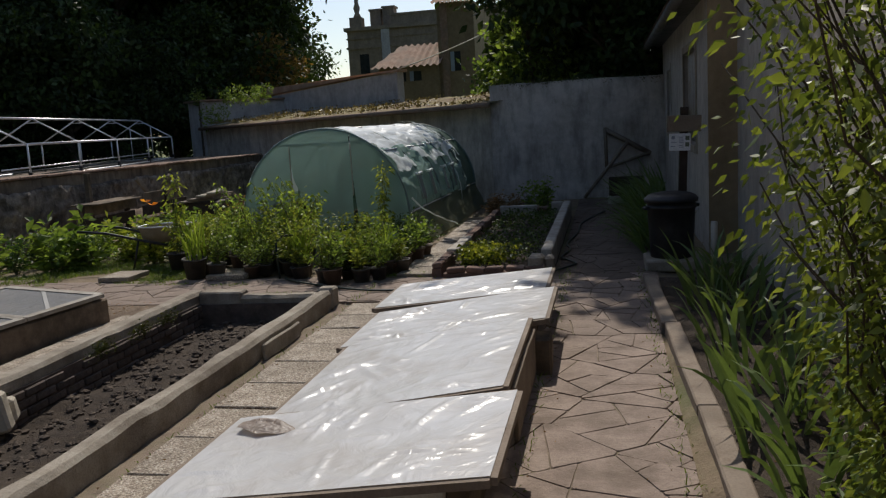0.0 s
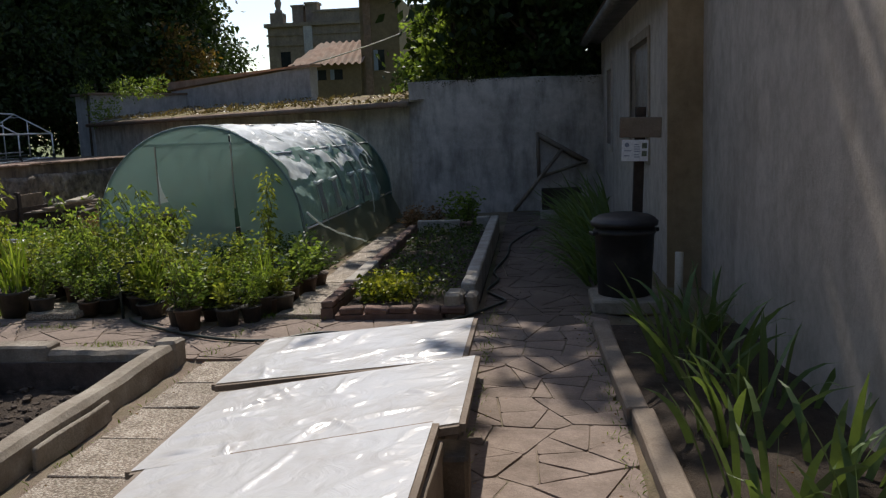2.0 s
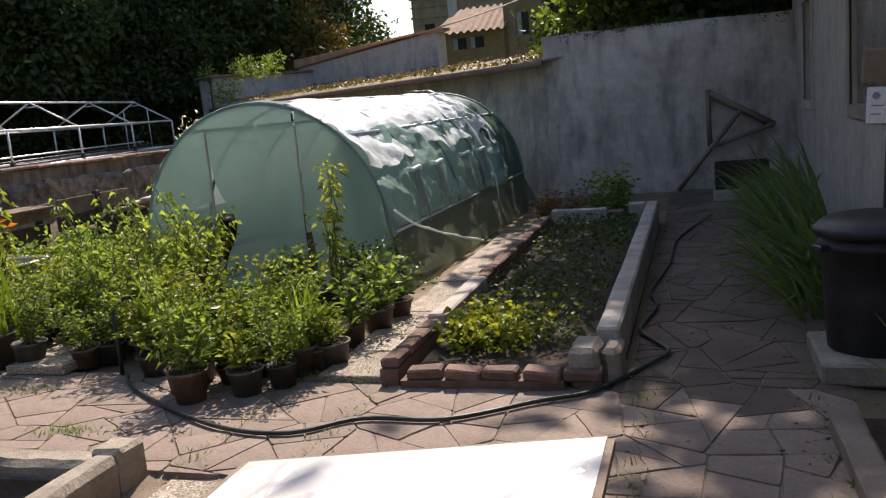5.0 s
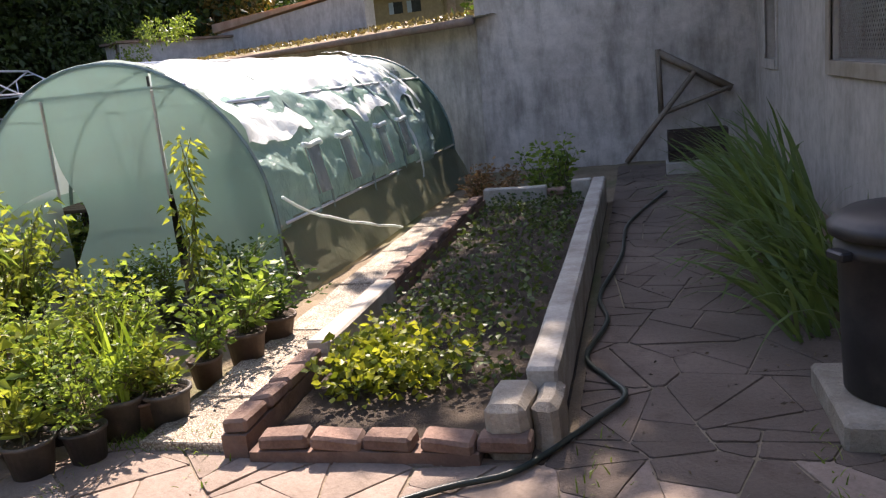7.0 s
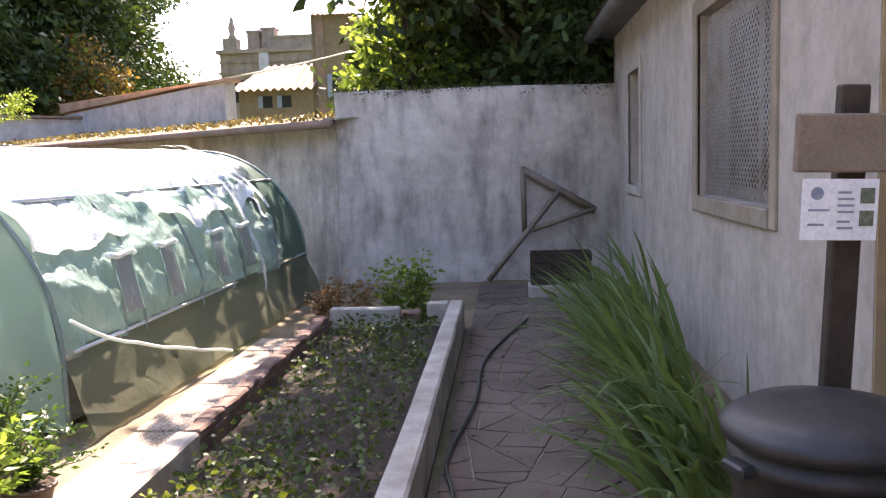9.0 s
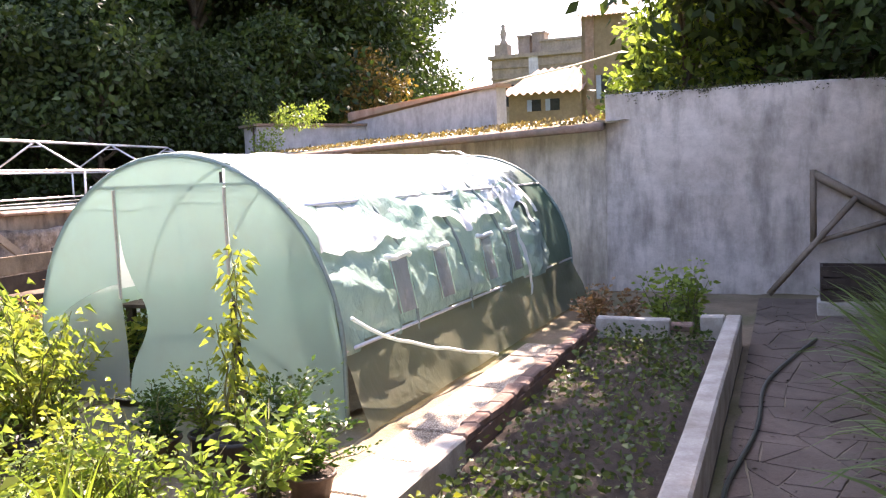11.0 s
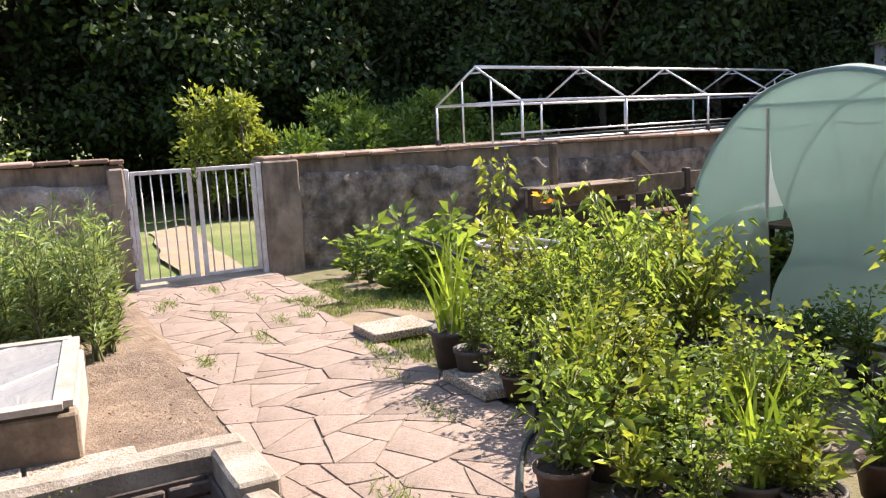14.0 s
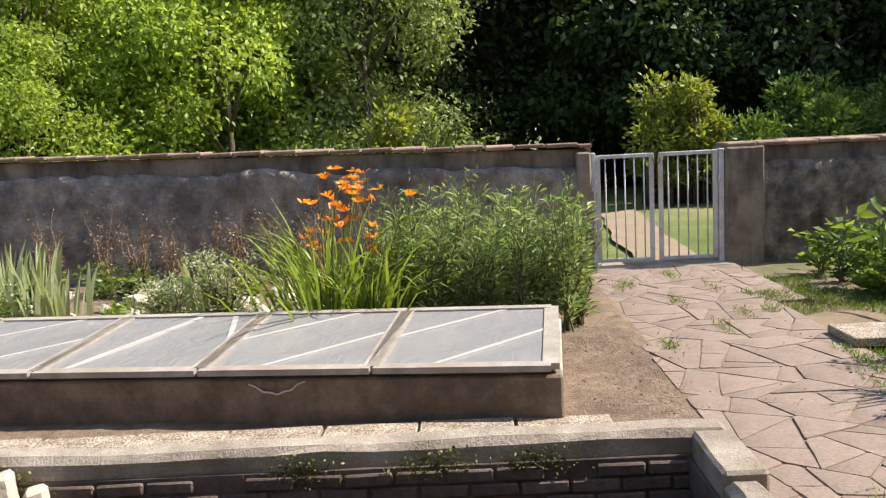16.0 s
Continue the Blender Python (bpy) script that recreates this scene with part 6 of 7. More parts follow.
bed_leaves("strawberry_plants", "yellow-green strawberry plants at the sunny end of the bed", 3600, 9.1, 9.95, 0.2, 0.05, L_STRAW, 14,
           lambda x, y: 1.1 * math.exp(-((y - 9.42) / 0.3) ** 2 - ((x + 1.42) / 0.28) ** 2))
bed_leaves("low_weeds", "sparse low weeds on the shaded soil of the bed", 9000, 9.2, 14.3, 0.13, 0.042, L_WEED, 15,
           lambda x, y: 0.25 + 0.55 * max(0, n3(x, y, 2, 1.7) + 0.15))
for i, (x, y) in enumerate(((-1.25, 14.75), (-0.95, 14.7), (-1.05, 14.95))):
    ground_plant("green flowering plant behind the raised bed", x, y, 0.75, 0.2, L_GREEN, 7, 34, 0.08, 0.5, 110 + i)
for i, (x, y) in enumerate(((-1.9, 14.8), (-2.0, 15.2), (-1.6, 14.9))):
    ground_plant("reddish-leaved low shrub by the tunnel end", x, y, 0.42, 0.3, L_DRY, 9, 40, 0.06, 0.5, 115 + i)

# flower bed beyond the long cold frame
for i, (x, y, h) in enumerate([(-6.45 - 0.42 * (k % 3) + 0.1 * math.sin(k), 5.84 + 0.165 * (k // 3) + 0.06 * (k % 2), 0.72) for k in range(27)]):
    ground_plant("tall dense leafy asters, not yet in flower", x, y, h + 0.24 + 0.2 * math.sin(i * 1.3), 0.2, L_ASTER, 14, 44, 0.1, 0.13, 300 + i, "aster_clump", 0.25, None, 0.7)


def daylily(x, y, seed):
    t = iris_clump(x, y, 80, 0.98, seed, 0.34, L_LILY, "daylily clump with arching leaves and orange flowers", 0.026, 1.15, 0.82, "daylily")
    rng = np.random.default_rng(seed)
    for i in range(9):
        a, L = rng.uniform(0, 6.28), rng.uniform(0.72, 1.2)
        o = rng.uniform(0.1, 0.35)
        top = np.array([math.cos(a) * o, math.sin(a) * o, L])
        bm = bmesh.new()
        tube(bm, [(0.05 * math.cos(a), 0.05 * math.sin(a), 0), tuple(top * np.array([0.5, 0.5, 0.6])), tuple(top)], 0.006, 5, 0.004, False)
        part("stalk", bm, M_STEM, t, "", True)
        for f in range(rng.integers(1, 3)):
            c = top + rng.normal(0, 0.04, 3)
            tilt = rng.normal(0, 0.5, 3)
            w = np.array([[math.cos(k / 6 * 6.28), math.sin(k / 6 * 6.28), 0.7] for k in range(6)]) + tilt
            leaves("flower", np.repeat(c[None], 6, 0), w, 0.075, 0.42, L_ORANGE, t, "orange flower", droop=0.25, rng=rng)


daylily(-6.5, 5.62, 401)
daylily(-6.75, 5.38, 402)
daylily(-6.45, 5.3, 403)
lily = ground_plant("single orange lily in flower among the vegetables", -6.6, 10.9, 0.8, 0.15, L_GREEN, 5, 20, 0.1, 0.3, 405)
for i in range(2):
    fan = np.array([[math.cos(k / 6 * 6.28), math.sin(k / 6 * 6.28), 0.6] for k in range(6)])
    leaves("flower", np.repeat(np.array([[0.03 + 0.1 * i, -0.05, 0.86 - 0.05 * i]]), 6, 0), fan + np.array([0.5, -0.4, 0]), 0.09, 0.45, L_ORANGE, lily, "orange flower", droop=0.25, rng=np.random.default_rng(9 + i))
for i, (x, y, h, rad) in enumerate(((-6.75, 3.95, 0.4, 0.26), (-7.15, 2.1, 0.42, 0.28), (-7.35, 1.75, 0.45, 0.28), (-7.0, 1.7, 0.45, 0.3), (-7.2, 1.2, 0.5, 0.3))):
    ground_plant("low grey-green herb bush", x, y, h, rad, L_GREYHERB, 14, 60, 0.045, 0.4, 420 + i, "herb_bush", 0.05)
for i, (x, y) in enumerate(((-7.25, 2.7), (-7.1, 4.2), (-7.2, 2.95))):
    iris_clump(x, y, 20, 0.5, 440 + i, 0.2, L_GREYHERB, "grey-green iris clump among stones", 0.05, 0.25, 0.9)
for i, (x, y, h) in enumerate(((-8.6, 3.1, 0.95), (-8.4, 3.5, 0.8), (-8.5, 4.1, 0.95), (-8.6, 4.4, 1.0), (-8.3, 4.8, 0.95), (-8.7, 2.7, 0.8))):
    ground_plant("dried brown flower stalks against the wall", x, y, h, 0.16, L_DRYSTALK, 9, 22, 0.035, 0.5, 450 + i, "dry_stalks", 0.3, M_DRYSTEM)
for i, (x, y) in enumerate(((-8.3, 3.2), (-8.0, 4.3), (-8.6, 2.2))):
    ground_plant("leafy yellow-green weed in the border", x, y, 0.22, 0.2, L_LIME, 6, 14, 0.11, 0.4, 460 + i)
for i, (x, y, h, rad) in enumerate(((-6.9, 4.42, 1.0, 0.42), (-6.8, 4.0, 0.62, 0.34), (-7.5, 1.4, 0.6, 0.35), (-7.4, 2.2, 0.5, 0.32))):
    ground_plant("rounded grey-green herb bush among stones", x, y, 0.72 * h, 0.9 * rad, L_GREYHERB, 30, 62, 0.045, 0.38, 480 + i, "herb_bush", 0.05, None, 0.3)
for i, (x, y) in enumerate(((-7.7, 2.15), (-7.85, 2.4), (-7.95, 2.1), (-7.8, 1.8))):
    iris_clump(x, y, 24, 0.62, 490 + i, 0.26, L_GREYHERB, "tall grey-green iris clump among stones", 0.055, 0.3, 0.88)
for i in range(16):
    x, y = -8.9 + 0.5 * math.sin(i * 2.3), 2.0 + 0.24 * i
    ground_plant("dried brown flower stalks against the wall", x, y, 0.75 + 0.3 * math.sin(i * 1.7) ** 2, 0.22, L_DRYSTALK, 9, 34, 0.03, 0.45, 510 + i, "dry_stalks", 0.3, M_DRYSTEM)
for i in range(5):
    x, y = -7.9 + 0.7 * math.sin(i * 1.9), 2.2 + 0.3 * i
    ground_plant("low dark green border plant", x, y, 0.28 + 0.1 * math.sin(i), 0.28, L_GREEN if i % 3 else L_DEEP, 10, 30, 0.06, 0.45, 530 + i)
rs = random.Random(8)
sm = bmesh.new()
bmesh.ops.create_icosphere(sm, subdivisions=2, radius=0.09)
for v in sm.verts:
    v.co += 0.03 * noise.noise_vector(v.co * 14)
    v.co.z *= 0.6
stone0 = part("border_stone", sm, M_STONE, None)
for i in range(90):
    x, y = rs.uniform(-9.0, -6.75), rs.uniform(0.8, 5.4)
    ob = stone0 if i == 0 else new("border_stone", stone0.data)
    s = rs.uniform(0.55, 1.6)
    ob.matrix_basis = pose(x, y, ground_height(x, y) + 0.02 * s, rs.uniform(-20, 20), rs.uniform(-20, 20), rs.uniform(0, 360)) @ Matrix.Diagonal((s, s * rs.uniform(0.6, 1), s, 1))
    tagged(ob, "pale rubble stone lying in the flower border", "stone", "border stones")


# grass patch and weeds
def grass(name, label, fn, n, length, seed, mat=L_GRASS):
    rng = np.random.default_rng(seed)
    pts = [p for p in (fn(rng) for _ in range(n)) if p is not None]
    ob = blades(name, [(x, y, ground_height(x, y) - 0.01) for x, y in pts], rng.uniform(0, 6.28, len(pts)), length, 0.007, mat, None, "", 0.9, 0.6, rng, 3)
    return tagged(ob, label, "grass", "", "stuff")


def patch(rng):
    x, y = rng.uniform(-8.3, -5.1), rng.uniform(8.6, 10.6)
    edge = 8.7 + 0.18 * n3(x, 0, 2, 2) + (0.5 if x < -7.6 else 0)
    return (x, y) if y > edge and n3(x, y, 4, 1.1) > -0.25 else None


grass("grass_patch", "uneven patch of short green grass beside the path", patch, 17000, 0.085, 501)
grass("edge_weeds", "thin weeds along the edges of the beds", lambda rng: (rng.choice([-2.4, -1.85, -0.35, 0.45]) + rng.normal(0, 0.035), rng.uniform(1.5, 9.0)), 1500, 0.07, 502)
TUFTS = [(-8.6, 8.35), (-8.2, 7.85), (-7.9, 8.55), (-8.05, 7.75), (-6.9, 8.5), (-6.4, 8.2), (-5.6, 8.75), (-5.0, 8.6), (-4.2, 8.5), (-3.4, 7.9), (-7.4, 8.1), (-6.0, 7.7)]
grass("joint_weeds", "tufts of grass in the paving joints", lambda rng: (lambda c: (c[0] + 0.13 * rng.normal(), c[1] + 0.035 * rng.normal()))(TUFTS[rng.integers(0, len(TUFTS))]), 1500, 0.06, 503)
grass("bed_weeds", "weeds at the foot of the raised bed", lambda rng: (-2.5 + 0.7 * rng.random(), 8.85 + 0.06 * rng.normal()), 700, 0.08, 504)


def wheelbarrow():
    w = thing("wheelbarrow", (-6.0, 10.15, 0), "grey metal wheelbarrow with black handles among the plants", "wheelbarrow", turn=8)
    bm = bmesh.new()
    rims = []
    for z, sx, sy in ((0.32, 0.2, 0.14), (0.54, 0.34, 0.24)):
        rims.append([bm.verts.new((sx * math.copysign(abs(math.cos(a)) ** 0.6, math.cos(a)) + 0.1 * (z > 0.4), sy * math.copysign(abs(math.sin(a)) ** 0.6, math.sin(a)), z)) for a in [2 * math.pi * k / 24 for k in range(24)]])
    for k in range(24):
        bm.faces.new((rims[0][k], rims[0][(k + 1) % 24], rims[1][(k + 1) % 24], rims[1][k]))
    bm.faces.new(rims[0])
    tray = part("tray", bm, M_CONCRETE, w, "grey metal tray", True)
    tubes("rim", [[(0.1 + 0.345 * math.copysign(abs(math.cos(a)) ** 0.6, math.cos(a)), 0.245 * math.copysign(abs(math.sin(a)) ** 0.6, math.sin(a)), 0.54) for a in [2 * math.pi * k / 24 for k in range(25)]]], 0.012, M_ALU, tray, "", 6)
    for s in (-1, 1):
        tubes("handle", [[(0.45, 0.1 * s, 0.2), (-0.1, 0.24 * s, 0.36), (-0.62, 0.29 * s, 0.5), (-1.0, 0.3 * s, 0.54)]], 0.018, M_BLACKPL, w, "black handle")
        tubes("leg", [[(-0.2, 0.22 * s, 0.38), (-0.3, 0.24 * s, -0.02)]], 0.015, M_BLACKPL, w)
    bm = bmesh.new()
    tube(bm, [(0.55 + 0.17 * math.cos(a), 0, 0.17 + 0.17 * math.sin(a)) for a in [2 * math.pi * k / 20 for k in range(21)]], 0.035, 8, None, False)
    part("wheel", bm, M_BLACKPL, w, "", True)


wheelbarrow()
for i, (x, y) in enumerate(((-3.4, 12.2), (-4.3, 12.1), (-4.7, 13.0), (-3.5, 13.3), (-4.1, 13.8), (-4.9, 11.9))):
    ground_plant("tomato plant growing inside the polytunnel", x, y, 0.8, 0.3, L_DEEP, 6, 26, 0.09, 0.45, 700 + i)


def compost_bay():
    c = thing("compost_bay", label="compost bay of dark old boards and posts against the wall", category="compost")
    for k, (x, y, z0, z1) in enumerate(((-8.55, 12.42, -0.05, 1.22), (-8.45, 13.35, -0.05, 0.7), (-8.1, 14.1, -0.05, 0.82), (-8.4, 11.95, -0.05, 0.72))):
        boxes("post", [(x - 0.04, x + 0.04, y - 0.04, y + 0.04, z0, z1)], M_DARKWOOD if k else M_DARKCONC, c, "", 0.008, 0.004, 2)
    for k, (x, y0, y1, z) in enumerate(((-8.38, 11.9, 13.45, 0.5), (-8.36, 11.9, 13.4, 0.26), (-8.1, 13.3, 14.9, 0.36), (-8.08, 13.3, 14.8, 0.58), (-8.1, 13.3, 14.8, 0.12), (-8.38, 11.9, 13.4, 0.04))):
        ob = boxes("board", [(-0.015, 0.015, 0, y1 - y0, 0, 0.2)], M_DARKWOOD if k % 3 else M_DARKCONC, c, "", 0.004, 0.004, 3)
        ob.matrix_basis = pose(x, y0, z, 1.5 - k * 0.6, 0, 1.2 * k - 2)
    ob = boxes("loose_plank", [(-0.02, 0.02, 0, 0.8, -0.04, 0.04)], M_WOOD, c, "grey plank leaning on the bay")
    ob.matrix_basis = pose(-8.2, 13.35, 1.05, -38, 0, 3)
    boxes("top_plank", [(-8.6, -8.1, 11.95, 13.3, 0.7, 0.725)], M_DARKCONC, c, "", 0.005, 0.006, 3)
    ob = grid_sheet("compost_heap", lambda u, v: (-9.2 + 1.1 * u, 13.4 + 2.0 * v, 0.45 * math.sin(math.pi * u) ** 0.6 * math.sin(math.pi * v) ** 0.6 + 0.06 * n3(u * 5, v * 8, 3, 1)), 20, 30, M_DRYSOIL)
    tagged(ob, "brown heap of rotting compost behind the boards", "compost", "", "stuff")
    for k in range(5):
        ob = boxes("stacked_board", [(-0.5, 0.5, -0.08, 0.08, 0, 0.03)], M_STONE if k > 2 else M_WOOD, None, "", 0.004, 0.004, 2)
        ob.matrix_basis = pose(-7.2 + 0.05 * k, 13.9 + 0.12 * (k % 3), 0.55 + 0.035 * k, 0, 0, 60 + 11 * k)
        tagged(ob, "grey weathered board lying on the timber stack", "board", "stacked boards")
    ob = boxes("timber_block", [(-7.7, -6.8, 13.6, 14.3, -0.05, 0.545)], M_DARKWOOD, None, "", 0.01, 0.02, 4)
    tagged(ob, "dark stack of old garden timber", "timber")


compost_bay()


def leaning_trellis():
    t = thing("timber_brace", (0, 17.2, 0), "old timber brace leaning against the stained wall", "timber")
    for p, q, w in (((0.11, -0.05, 1.42), (0.12, -0.05, 0.6), 0.035), ((0.12, -0.04, 1.37), (1.0, -0.04, 0.85), 0.05), ((0.55, -0.09, 1.1), (-0.35, -0.12, 0.0), 0.035), ((0.13, -0.08, 0.6), (0.98, -0.08, 0.87), 0.03)):
        tubes("bar", [[p, q]], w, M_WOOD, t, "", 4)


leaning_trellis()


def crate():
    c = thing("crate", (0.48, 15.9, 0), "dark slatted crate on a pale block by the wall", "crate")
    boxes("block", [(-0.36, 0.36, -0.16, 0.16, -0.02, 0.14)], M_PALECONC, c, "pale concrete block", 0.01, 0.006, 2)
    for z in (0.15, 0.27, 0.39):
        boxes("slat", [(-0.33, 0.33, -0.15, -0.13, z, z + 0.1)], M_DARKWOOD, c)
        boxes("slat", [(-0.33, 0.33, 0.13, 0.15, z, z + 0.1)], M_DARKWOOD, c)
        for x in (-0.33, 0.31):
            boxes("slat", [(x, x + 0.02, -0.13, 0.13, z, z + 0.1)], M_DARKWOOD, c)


crate()
tagged(tubes("drain_pipe", [[(1.2, 8.75, -0.05), (1.21, 8.76, 0.52)]], 0.035, M_BATTEN), "short pale plastic pipe standing in the border", "pipe")
# short stake and yellow-capped bar by the pots
tagged(tubes("bent_bar", [[(-3.72, 8.82, 0.0), (-3.74, 8.84, 0.42), (-3.68, 8.9, 0.5), (-3.55, 8.95, 0.5)]], 0.013, M_HOSE), "bent dark pipe standing among the pots", "pipe")

# ---- hose ----
hose = bmesh.new()
hp = [(-3.62, 8.75), (-3.46, 8.57), (-2.99, 8.25), (-2.46, 7.98), (-2.05, 7.94), (-1.74, 8.15), (-1.3, 8.17), (-0.87, 8.45), (-0.62, 8.6), (-0.36, 9.05), (-0.26, 9.27), (-0.34, 9.47), (-0.45, 9.75), (-0.37, 10.3), (-0.43, 10.81), (-0.32, 11.82), (-0.3, 12.8), (-0.15, 13.6), (0.1, 14.6)]
fine = []
for i in range(len(hp) - 1):
    p0, p1, p2, p3 = [Vector(hp[min(max(k, 0), len(hp) - 1)]) for k in (i - 1, i, i + 1, i + 2)]
    for j in range(6):
        s = j / 6
        q = 0.5 * ((2 * p1) + (p2 - p0) * s + (2 * p0 - 5 * p1 + 4 * p2 - p3) * s * s + (3 * p1 - p0 - 3 * p2 + p3) * s ** 3)
        fine.append((q.x, q.y, 0.02))
tube(hose, fine, 0.0125, 7)
tagged(part("garden_hose", hose, M_HOSE, None, "", True), "dark green garden hose lying across the paving", "hose")


# dry litter on soil and paving
rl = np.random.default_rng(91)
lp, lw = [], []
for k in range(1500):
    z_ = rl.integers(0, 5)
    x, y = ((rl.uniform(-6.0, -4.6), rl.uniform(6.95, 7.6)), (rl.uniform(-9.2, -4.6), rl.uniform(7.5, 9.0)), (rl.choice([-0.3, 0.42, -1.82, -2.38]) + rl.normal(0, 0.07), rl.uniform(2, 8.5)), (rl.uniform(0.65, 1.5), rl.uniform(3, 12)), (rl.uniform(-8.6, -6.1), rl.uniform(1.5, 6)))[z_]
    lp.append((x, y, max(0.006, ground_height(x, y)) + 0.006))
    lw.append(rl.normal(size=3) * np.array([1, 1, 0.12]))
tagged(leaves("leaf_litter", np.array(lp), np.array(lw), 0.02, 0.4, L_DRY, None, rng=rl), "scattered dry brown leaf litter and crumbs", "litter", "", "stuff")


lp, lw = [], []
for k in range(900):
    x, y = rl.uniform(-0.4, 1.2), rl.uniform(7.6, 16.5)
    if x < 0.3 and rl.random() < 0.6:
        continue
    lp.append((x, y, 0.008 if paved(x, y) else max(0.0, ground_height(x, y)) + 0.006))
    lw.append(rl.normal(size=3) * np.array([1, 1, 0.15]))
tagged(leaves("leaf_litter", np.array(lp), np.array(lw), 0.028, 0.4, leaf_material("old_leaf_litter", (0.06, 0.042, 0.028), (0.16, 0.115, 0.075), 0.1), None, rng=rl), "dark fallen leaves and crumbs on the shaded path", "litter", "", "stuff")


# Added boards that give the dark shape behind the tunnel's clear film.
def potting_bench():
    b = thing("potting_bench", (-4.6, 12.2, 0), "added stand of dark boards that darkens the polytunnel's inside", "bench", turn=6)
    for x in (-0.42, 0.42):
        for y in (-0.2, 0.2):
            boxes("leg", [(x - 0.03, x + 0.03, y - 0.03, y + 0.03, -0.03, 0.56)], M_DARKWOOD, b, "", 0.004)
    for k in range(4):
        boxes("board", [(-0.5, 0.5, -0.26 + 0.13 * k, -0.14 + 0.13 * k, 0.56, 0.59)], M_DARKWOOD, b, "", 0.004)
    boxes("shelf", [(-0.45, 0.45, -0.22, 0.22, 0.18, 0.2)], M_DARKWOOD, b, "", 0.003)
    boxes("back_board", [(-0.5, 0.5, 0.235, 0.26, 0.2, 0.55)], M_DARKWOOD, b, "", 0.003)


potting_bench()


# ---- paving pieces ----
def slabs():
    bm = bmesh.new()
    box(bm, -0.245, 0.245, -0.245, 0.245, -0.06, 0, bevel=0.006)
    par = thing("pebble_slab_path", label="washed pebble concrete slabs laid beside the beds", category="path", kind="structure")
    first = part("slab", bm, M_PEBBLE, par)
    rr = random.Random(3)
    spots = [(-2.1, 7.2 - 0.505 * i, 0.0, 1.22) for i in range(19)]
    spots += [(-2.06, 8.98 + 0.5 * i, 0.035, 0.83) for i in range(10)]
    spots += [(-4.4, 6.8 - 0.505 * i, 0.0, 1.2) for i in range(14)]
    spots += [(-5.9, 9.05, 0.06, 0.85), (-4.4, 9.03, 0.06, 1.0), (-4.3, 9.46, 0.05, 1.0)]
    for i, (x, y, z, s) in enumerate(spots):
        ob = first if i == 0 else new("slab", first.data)
        ob.parent = par
        ob.matrix_basis = pose(x, y, z + rr.uniform(-0.006, 0.006), rr.uniform(-0.8, 0.8), rr.uniform(-0.8, 0.8), rr.uniform(-1.2, 1.2)) @ Matrix.Diagonal((s, 1, 1, 1))


slabs()


def clip(poly, n, d):
    out = []
    for i in range(len(poly)):
        a, b = poly[i], poly[(i + 1) % len(poly)]
        da, db = a[0] * n[0] + a[1] * n[1] - d, b[0] * n[0] + b[1] * n[1] - d
        if da <= 0:
            out.append(a)
        if da * db < 0:
            k = da / (da - db)
            out.append((a[0] + (b[0] - a[0]) * k, a[1] + (b[1] - a[1]) * k))
    return out


def shrink(poly, g):
    """The convex piece with every side moved in by g."""
    out = poly
    for k in range(len(poly)):
        a, b = poly[k], poly[(k + 1) % len(poly)]
        L = math.hypot(b[0] - a[0], b[1] - a[1])
        if L > 1e-4:
            nx, ny = (b[1] - a[1]) / L, -(b[0] - a[0]) / L
            out = clip(out, (nx, ny), nx * a[0] + ny * a[1] - g)
    return out


def area(poly):
    return 0.5 * sum(a[0] * b[1] - b[0] * a[1] for a, b in zip(poly, poly[1:] + poly[:1]))


def break_up(poly, limit, rr):
    """Break a slab along straight cracks until the pieces are small enough."""
    if len(poly) < 3 or area(poly) < limit * rr.uniform(0.7, 1.7):
        return [poly] if len(poly) > 2 else []
    far = max(((a, b) for a in poly for b in poly), key=lambda q: math.hypot(q[0][0] - q[1][0], q[0][1] - q[1][1]))
    ang = math.atan2(far[1][1] - far[0][1], far[1][0] - far[0][0]) + rr.gauss(0, 0.42)
    n = (math.cos(ang), math.sin(ang))
    cx, cy = sum(p[0] for p in poly) / len(poly), sum(p[1] for p in poly) / len(poly)
    d = n[0] * cx + n[1] * cy + rr.uniform(-0.07, 0.07)
    return break_up(clip(poly, n, d), limit, rr) + break_up(clip(poly, (-n[0], -n[1]), -d), limit, rr)


def trimmed(poly):
    """The parts of a piece that lie within the paved strips."""
    out = []
    for x0, x1, y0, y1 in ((-0.5, 0.5, -3.0, 7.5), (-9.3, 0.62, 7.5, 8.87), (-9.3, -7.2, 8.87, 9.15), (-0.45, 0.78, 8.87, 16.8)):
        q = poly
        for n, d in (((-1, 0), -x0), ((1, 0), x1), ((0, -1), -y0), ((0, 1), y1)):
            q = clip(q, n, d) if len(q) > 2 else q
        if len(q) > 2:
            out.append(q)
    return out


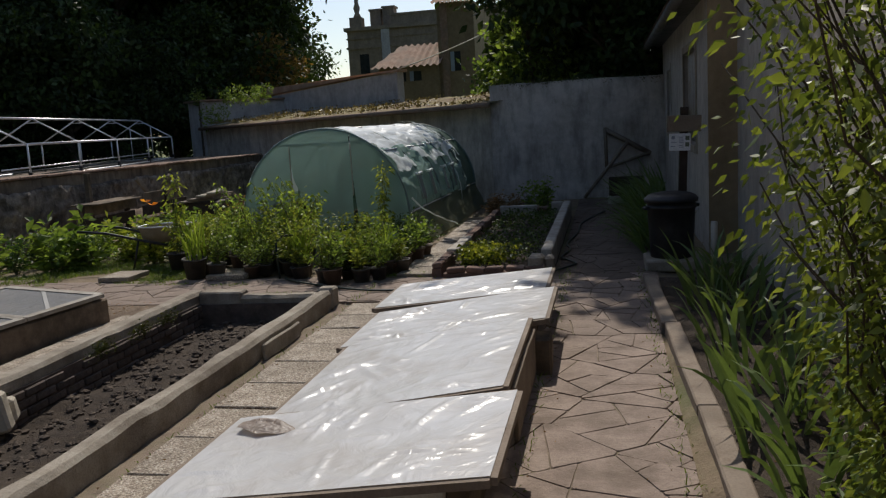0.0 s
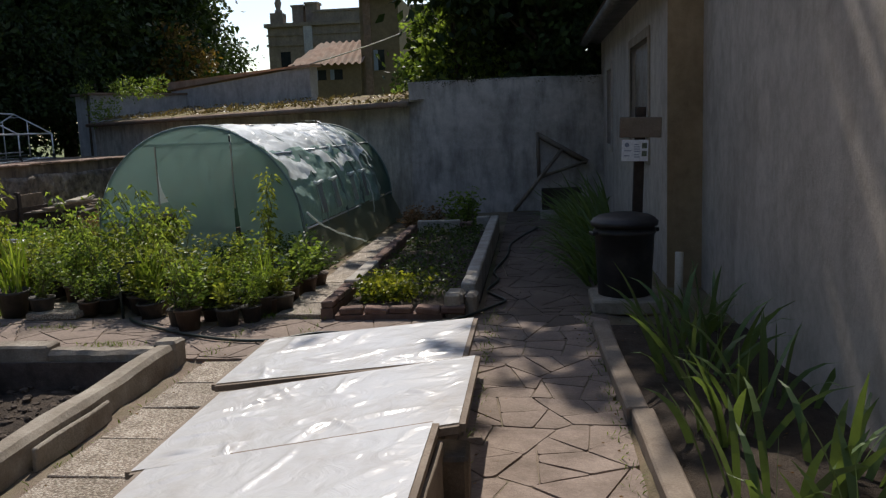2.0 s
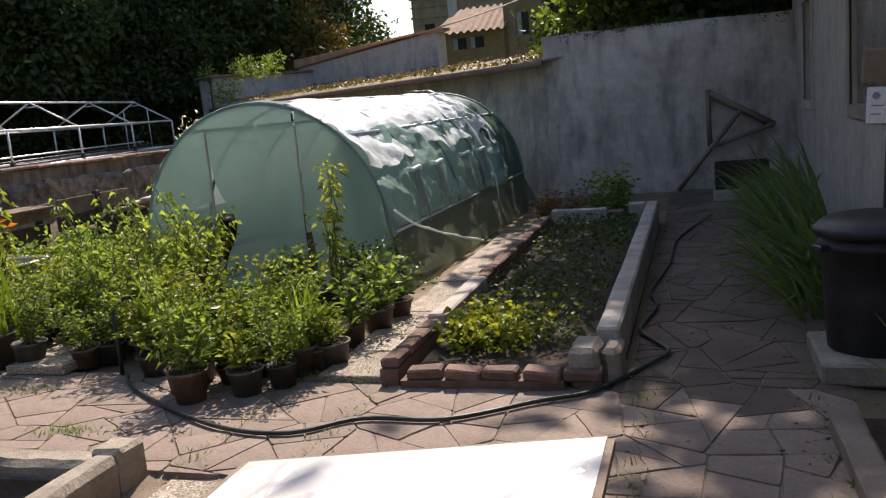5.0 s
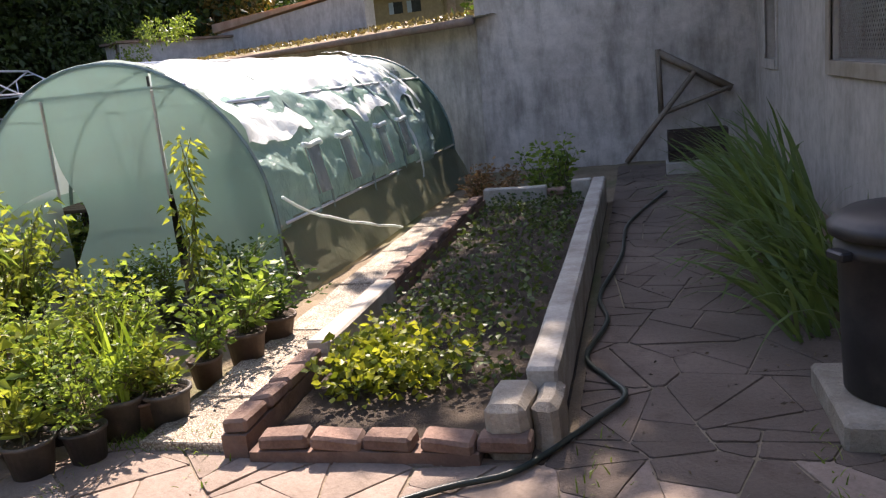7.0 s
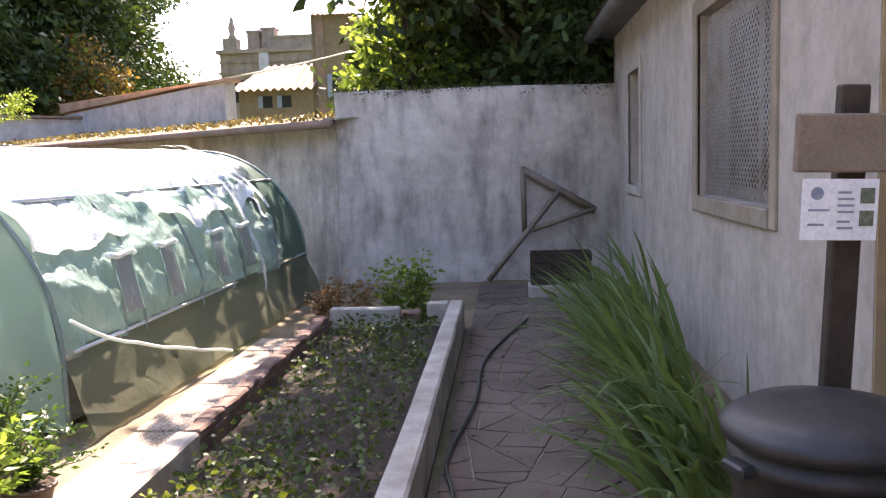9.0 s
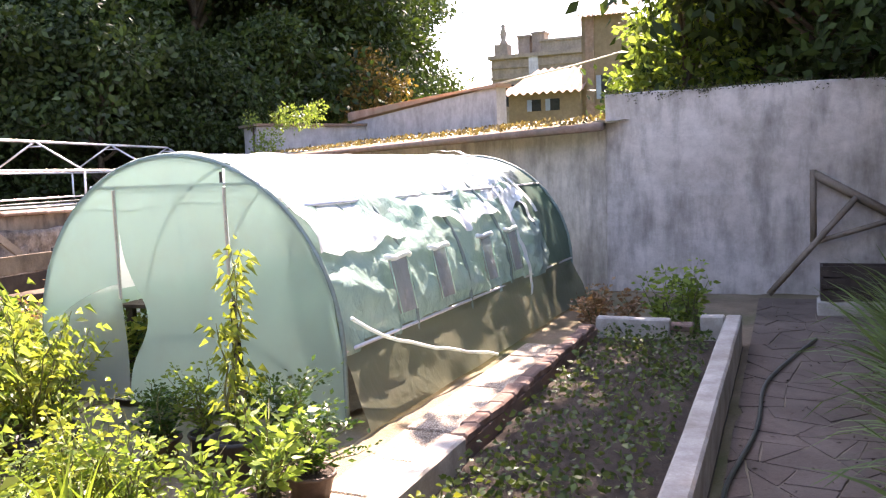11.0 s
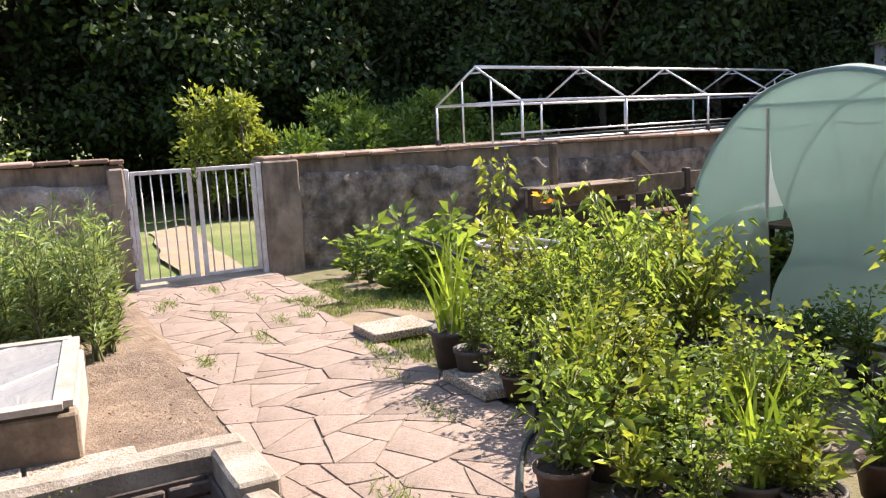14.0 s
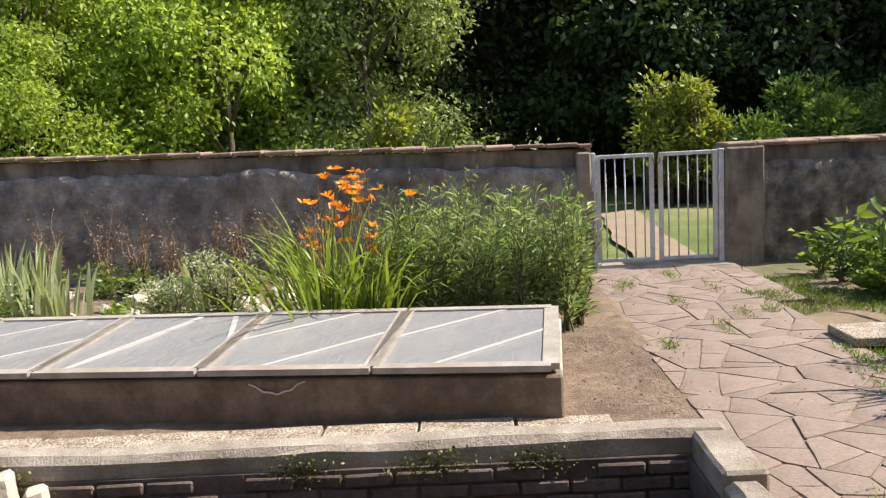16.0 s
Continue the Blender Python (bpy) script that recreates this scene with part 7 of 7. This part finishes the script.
def crazy_paving():
    rr = random.Random(21)
    par = thing("crazy_paving", label="irregular pinkish-brown flagstones with dirty joints", category="paving", kind="structure")
    step = 0.62
    seeds = {(i, j): ((i + rr.uniform(0.0, 1.0)) * step, (j + rr.uniform(0.0, 1.0)) * step) for i in range(-17, 5) for j in range(-6, 31)}
    stones = []
    for (i, j), (x, y) in seeds.items():
        poly = [(x - 1.2, y - 1.2), (x + 1.2, y - 1.2), (x + 1.2, y + 1.2), (x - 1.2, y + 1.2)]
        for di, dj in [(a, b) for a in range(-3, 4) for b in range(-3, 4) if (a, b) != (0, 0)]:
            q = seeds.get((i + di, j + dj))
            if q is not None:
                dx, dy = q[0] - x, q[1] - y
                L = max(0.02, math.hypot(dx, dy))
                poly = clip(poly, (dx / L, dy / L), (dx * (x + q[0]) + dy * (y + q[1])) / (2 * L))
        for piece in [q for p in break_up(poly, 0.085, rr) for q in trimmed(p)]:
            piece = shrink(piece, rr.uniform(0.002, 0.005))
            if len(piece) > 2 and area(piece) > 0.004:
                cx, cy = sum(p[0] for p in piece) / len(piece), sum(p[1] for p in piece) / len(piece)
                stones.append((cx, cy, piece))
    # The last list holds 1 for faces that take the darker flagstone.
    spare_v, spare_f, damp = [], [], []
    for count, (cx, cy, poly) in enumerate(sorted(stones, key=lambda s: abs(s[1] - 7.5))):
        tilt = (rr.uniform(-0.008, 0.008), rr.uniform(-0.008, 0.008))
        pts = []
        for a, b in zip(poly, poly[1:] + poly[:1]):
            L = math.hypot(b[0] - a[0], b[1] - a[1])
            cut = min(0.012, 0.2 * L)
            e = ((b[0] - a[0]) / max(L, 1e-4), (b[1] - a[1]) / max(L, 1e-4))
            pts.append((a[0] + e[0] * cut, a[1] + e[1] * cut))
            if L > 0.12:
                s = rr.uniform(0.3, 0.7)
                off = rr.uniform(-0.006, 0.004)
                pts.append((a[0] + (b[0] - a[0]) * s + e[1] * off, a[1] + (b[1] - a[1]) * s - e[0] * off))
            pts.append((b[0] - e[0] * cut, b[1] - e[1] * cut))
        n = len(pts)
        z = lambda p, o: o + tilt[0] * (p[0] - cx) + tilt[1] * (p[1] - cy)
        h = rr.uniform(-0.002, 0.004)
        top = [((p[0] - cx) * 0.985, (p[1] - cy) * 0.985, z(p, h)) for p in pts]
        rim = [(p[0] - cx, p[1] - cy, z(p, h - 0.005)) for p in pts]
        low = [(p[0] - cx, p[1] - cy, -0.06) for p in pts]
        vs = top + rim + low
        fs = [tuple(range(n))] + [(k, n + k, n + (k + 1) % n, (k + 1) % n) for k in range(n)] + [(n + k, 2 * n + k, 2 * n + (k + 1) % n, n + (k + 1) % n) for k in range(n)]
        if count < 300:
            ob = from_lists("flagstone", vs, fs, M_DARKFLAG if cx > -0.6 and cy > 8.5 else M_FLAG, par)
            ob.location = (cx, cy, 0)
        else:
            b0 = len(spare_v)
            spare_v += [(v[0] + cx, v[1] + cy, v[2]) for v in vs]
            spare_f += [tuple(b0 + k for k in f) for f in fs]
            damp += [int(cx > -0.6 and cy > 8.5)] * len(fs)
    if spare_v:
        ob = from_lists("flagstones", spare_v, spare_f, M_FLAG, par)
        ob.data.materials.append(M_DARKFLAG)
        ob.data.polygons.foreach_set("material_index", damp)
        ob["kind"] = "stuff"


crazy_paving()
